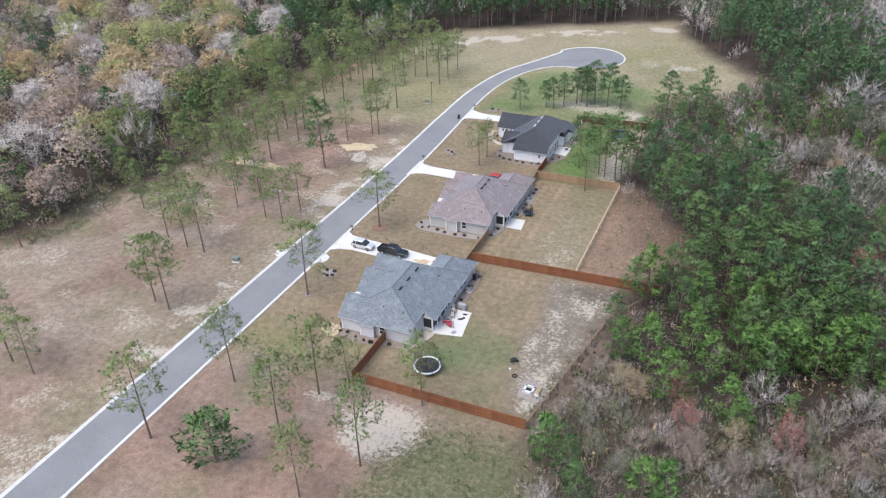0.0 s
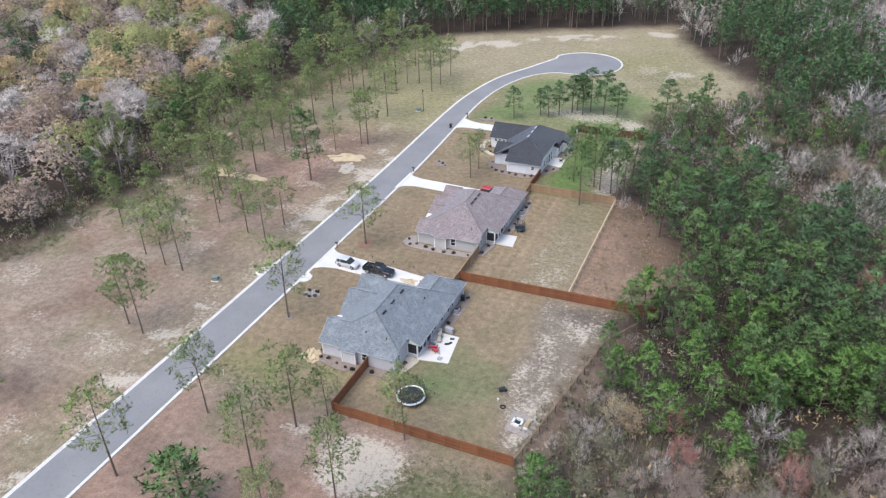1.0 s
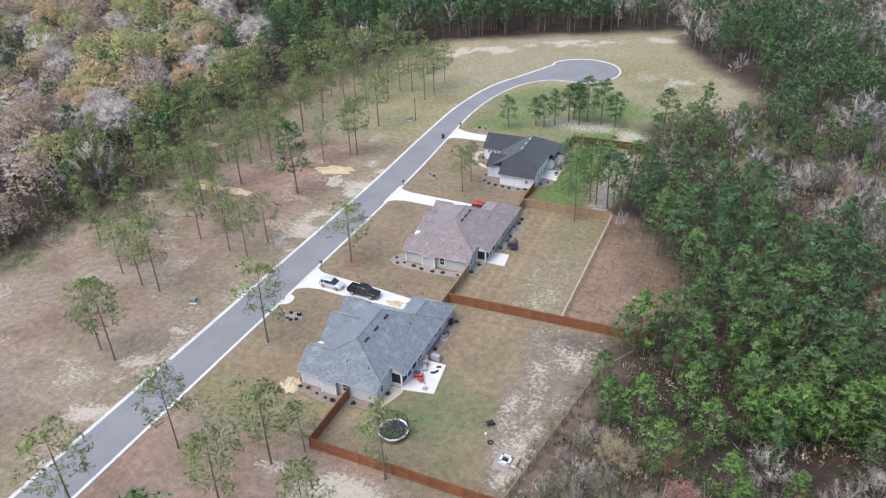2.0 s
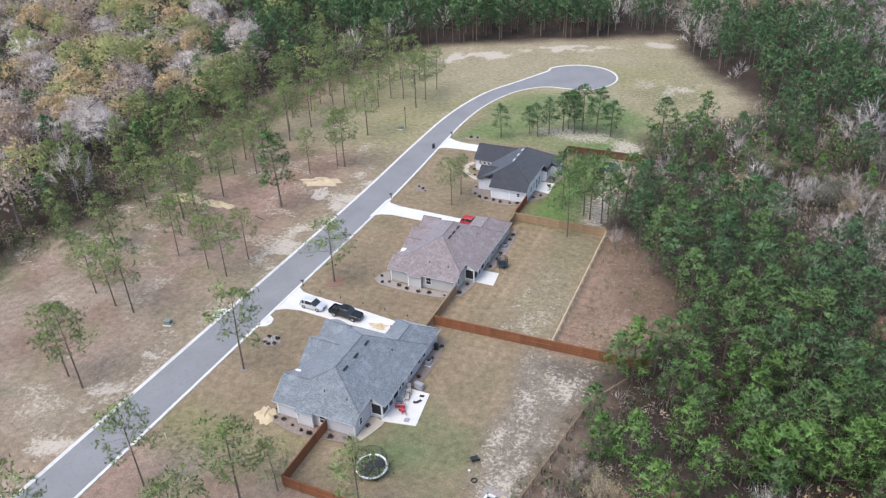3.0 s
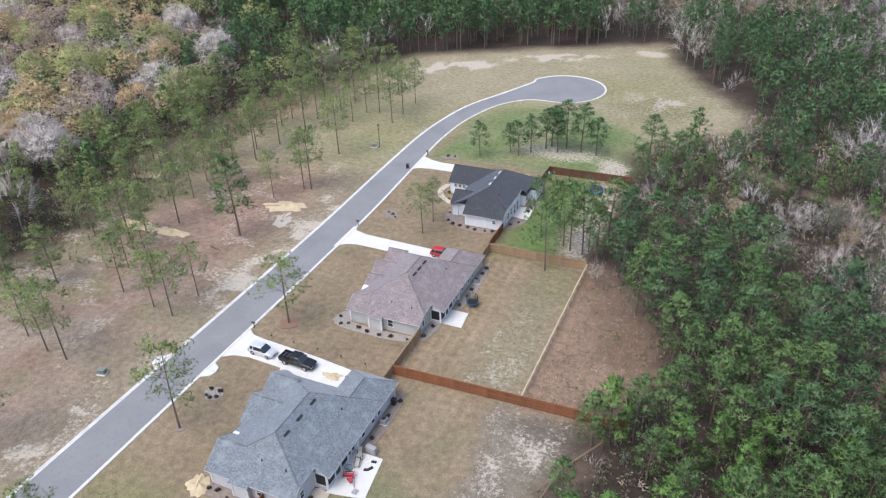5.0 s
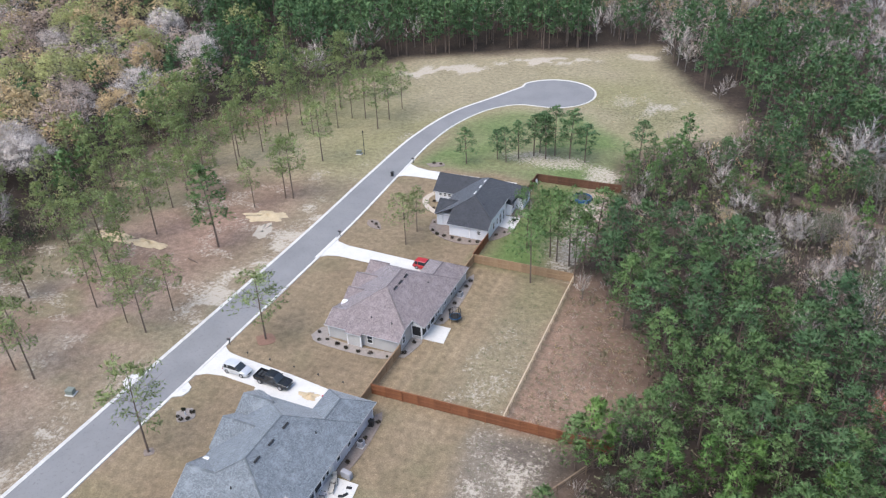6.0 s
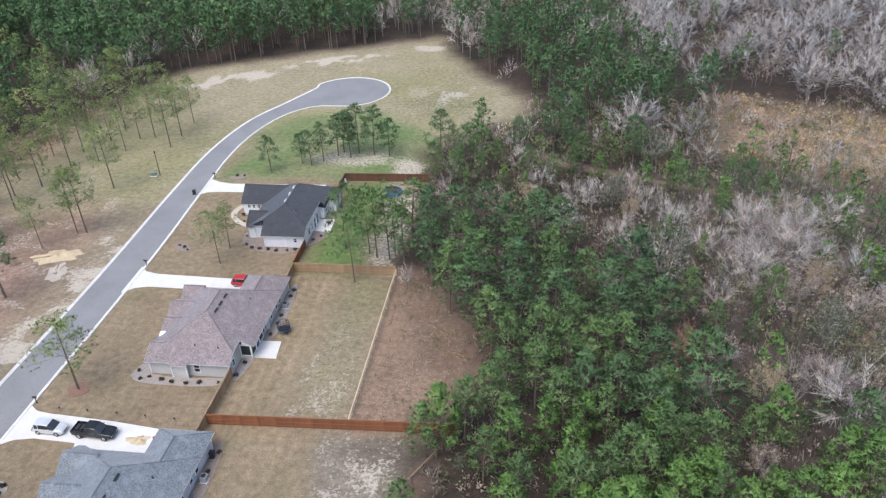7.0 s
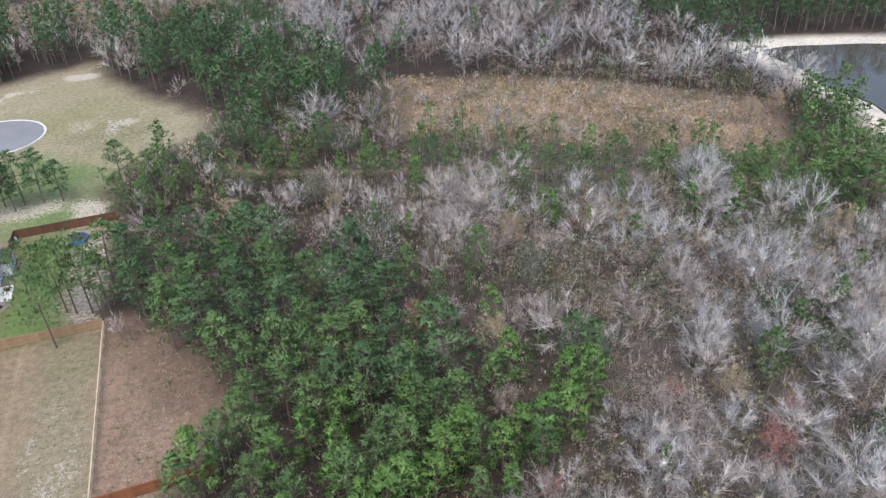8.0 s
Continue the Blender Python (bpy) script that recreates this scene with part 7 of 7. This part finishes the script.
def woods():
    r = np.random.RandomState(21)
    step = 5.1
    gx, gy = np.meshgrid(np.arange(-276, 310, step), np.arange(10, 372, step))
    px = (gx + r.uniform(-0.8, 0.8, gx.shape) * step).ravel()
    py = (gy + r.uniform(-0.8, 0.8, gy.shape) * step).ravel()
    ex, ey = np.meshgrid(np.arange(92, 200, 4.6), np.arange(50, 172, 4.6))           # the grey thicket in the east stands closer
    ex = (ex + r.uniform(-1.6, 1.6, ex.shape)).ravel()
    ey = (ey + r.uniform(-1.6, 1.6, ey.shape)).ravel()
    more = (inside(ex, ey, PINEWOOD, 4) < 0.2) & (inside(ex, ey, MARSH, 4) < 0.3) & (ey < 172 - (ex - 92) * 0.3)
    sx, sy = np.meshgrid(np.arange(56, 114, 3.0), np.arange(44, 92, 3.0))            # and so does the scrub south of the pines
    sx = (sx + r.uniform(-1.2, 1.2, sx.shape)).ravel()
    sy = (sy + r.uniform(-1.2, 1.2, sy.shape)).ravel()
    low = inside(sx, sy, SCRUB, 2) > 0.5
    px, py = np.concatenate((px, ex[more], sx[low])), np.concatenate((py, ey[more], sy[low]))
    keep = (inside(px, py, CLEARING, 1.0) < 0.1) & (inside(px, py, STAND, 1.0) < 0.1) & (inside(px, py, MARSH, 4) < 0.3) & (inside(px, py, BANK, 4) < 0.2)
    keep &= inside(px, py, COUNTRY, 1.0) > 0.5
    keep &= np.hypot(px - 76, py - 20) < np.where(px < -80, 400, 335)
    keep &= (np.hypot(px[:, None] - TAKEN[:, 0], py[:, None] - TAKEN[:, 1]) > TAKEN[:, 2]).all(1)
    stand = value_noise(px, py, 30, 3, 8)
    px, py, stand = px[keep], py[keep], stand[keep]
    near = np.argsort(np.hypot(px - 72, (py - 110) * 0.8))
    rank = np.empty(len(px), int)
    rank[near] = np.arange(len(px))
    bins = {}
    for x, y, n, k in zip(px, py, stand, rank):
        if near_line(x, y, TRACK) < 2.2:
            continue
        kind, h, leaf = mixture(x, y, r, n)
        broad = 1.0
        if x < -55 and kind in ("bare", "budding"):          # old hardwoods: fewer and broader
            if r.rand() < 0.66:
                continue
            broad, h = r.uniform(1.1, 1.45), h * 1.05
            kind = "dome" if kind == "budding" else "grey_dome"
        elif x > 60 and kind in ("bare", "budding") and h > 5.5:   # bare crowns stand apart, each a broad fan
            if r.rand() < 0.34:
                continue
            broad, h = r.uniform(1.1, 1.45), h * r.uniform(0.9, 1.25)
        if k < 110:
            tree(kind, x, y, h, LEAFS[leaf], WORDS[leaf], "trees of the near woods", broad)
            continue
        wood, foliage_ = MASS[kind][r.randint(8)]
        s = h / HEIGHT[kind]
        w = s * broad * r.uniform(0.95, 1.25)
        a = r.uniform(0, 2 * np.pi)
        m = np.array([[w * math.cos(a), -w * math.sin(a), 0], [w * math.sin(a), w * math.cos(a), 0], [0, 0, s]])
        at = np.array([x, y, 0.0])
        tint = r.rand()
        if math.hypot(x - 76, y - 20) > 168:                 # thinner where far away
            if kind == "full_pine":
                wood, foliage_ = MASS["far_pine"][r.randint(8)]
            elif kind == "bare":
                wood, foliage_ = MASS["far_bare"][r.randint(8)]
            else:
                foliage_ = foliage_[(np.arange(len(foliage_)) // 5) % 3 != 0]
        for key, tris in (("BARK" if "pine" in kind else "BARK_GREY", wood), (leaf, foliage_)):
            if len(tris):
                t3, tints = bins.setdefault(key, ([], []))
                t3.append(placed(tris, m, at))
                tints.append(np.full(len(tris), tint))

    def clump(x, y, wide, high, key):
        c = (STEMS if key in ("TWIGS", "SILVER") else CLUMPS)[r.randint(8)]
        a = r.uniform(0, 6.3)
        m = np.array([[wide * math.cos(a), -wide * math.sin(a), 0], [wide * math.sin(a), wide * math.cos(a), 0], [0, 0, high]])
        t3, tints = bins.setdefault(key, ([], []))
        t3.append(placed(c, m, np.array([x, y, -0.1])))
        tints.append(np.full(len(c), r.rand()))

    for x, y in zip(r.uniform(112, 208, 3600), r.uniform(150, 240, 3600)):     # low shrubs of the marsh
        if inside(np.array([x]), np.array([y]), MARSH, 4)[0] > 0.55 and r.rand() < 0.75:
            clump(x, y, r.uniform(1.2, 3.4), r.uniform(0.9, 2.8), ("TWIGS", "SILVER", "BUDS_PINK", "BUDS_TAN", "BRUSH")[r.randint(5)])
    # undergrowth of the eastern woods
    gx, gy = np.meshgrid(np.arange(50, 215, 2.7), np.arange(38, 232, 2.7))
    bx = (gx + r.uniform(-1.1, 1.1, gx.shape)).ravel()
    by = (gy + r.uniform(-1.1, 1.1, gy.shape)).ravel()
    ok = (inside(bx, by, CLEARING, 1.0) < 0.3) & (inside(bx, by, MARSH, 4) < 0.4) & (inside(bx, by, COUNTRY, 1.0) > 0.5)
    pinew = inside(bx, by, PINEWOOD, 6)
    for x, y, p in zip(bx[ok], by[ok], pinew[ok]):
        if near_line(x, y, TRACK) < 1.7 or r.rand() < 0.3 * p:
            continue
        u = r.rand()
        key = "TWIGS" if u < 0.22 else "BRUSH" if u < 0.68 else "BUDS_PINK" if u < 0.86 else "OAK_GREEN" if u < 0.96 else "BUDS_TAN"
        clump(x, y, r.uniform(1.4, 2.6), r.uniform(1.2, 3.6) * (0.6 if p > 0.5 else 1.0), key)
    # weeds and brush in the open: south of the first yard, behind the middle yard, along the west edge
    for poly, count, tall, keys in (([(42, 66), (57, 69), (60, 58), (53, 36), (36, 36), (39, 54)], 420, 0.6, ("BRUSH", "BRUSH", "OAK_GREEN", "PINE_YOUNG", "BUDS_TAN")),
                                    ([(54, 110), (63, 110), (68, 121), (66, 132), (56, 145), (53.5, 145)], 170, 0.7, ("BRUSH", "BUDS_TAN", "BUDS_PINK", "TWIGS", "BRUSH")),
                                    ([(-58, 82), (-50, 90), (-51, 104), (-44, 116), (-40, 114), (-46, 100), (-46, 88), (-54, 76)], 130, 1.0, ("BRUSH", "OAK_GREEN", "PINE", "BRUSH")),
                                    ([(-60, 196), (-58, 152), (-48, 134), (-44, 117), (-34, 112), (-40, 140), (-44, 170), (-44, 200), (-36, 232), (-44, 236)], 420, 1.6, ("BRUSH", "OAK_GREEN", "PINE", "BUDS_PINK")),
                                    ([(-58, 82), (-50, 92), (-52, 105), (-46, 117), (-50, 135), (-60, 155), (-60, 195), (-70, 195), (-72, 150), (-62, 126), (-62, 100), (-66, 84)], 300, 1.8, ("BRUSH", "BRUSH", "BUDS_PINK", "OAK_GREEN")),
                                    ([(56, 66), (62, 50), (110, 44), (104, 78), (66, 90), (60, 88)], 450, 1.3, ("BRUSH", "TWIGS", "BUDS_PINK", "BRUSH", "BRUSH")),
                                    ([(56.5, 70), (62, 98), (59.5, 98), (54.5, 72)], 60, 0.8, ("BRUSH", "OAK_GREEN", "TWIGS")),
                                    ([(30, 216), (74, 214), (74, 232), (46, 262), (36, 250)], 240, 0.28, ("BRUSH", "BUDS_TAN", "BRUSH"))):
        lo, hi = np.min(poly, 0), np.max(poly, 0)
        k = 0
        while k < count:
            x, y = r.uniform(lo[0], hi[0]), r.uniform(lo[1], hi[1])
            if share(x, y, poly, 0.5) > 0.5:
                k += 1
                clump(x, y, r.uniform(0.4, 1.3) * max(tall, 0.6), r.uniform(0.5, 1.5) * tall, keys[r.randint(len(keys))])
    for key, (t3, tints) in bins.items():
        tris = np.concatenate(t3)
        names = {"SILVER": "woodland_bare_trees", "BARK": "woodland_trunks", "BARK_GREY": "woodland_trunks", "TWIGS": "woodland_bare_trees"}
        ob = mesh_part(names.get(key, "woodland_foliage"), mesh_of("woods", tris, np.concatenate(tints), 36 if "PINE" in key else 90 if key in ("TWIGS", "SILVER") else 40 if key in ("BUDS_LIME", "BUDS_TAN") else 9), {"BARK": BARK, "BARK_GREY": BARK_GREY}.get(key) or LEAFS[key], None)
        tagged(ob, {"BARK": "pine trunks of the surrounding woods", "BARK_GREY": "grey hardwood trunks of the surrounding woods"}.get(key, "mass of " + WORDS.get(key, "trees") + "s in the woods"), "woods", kind="stuff")


woods()
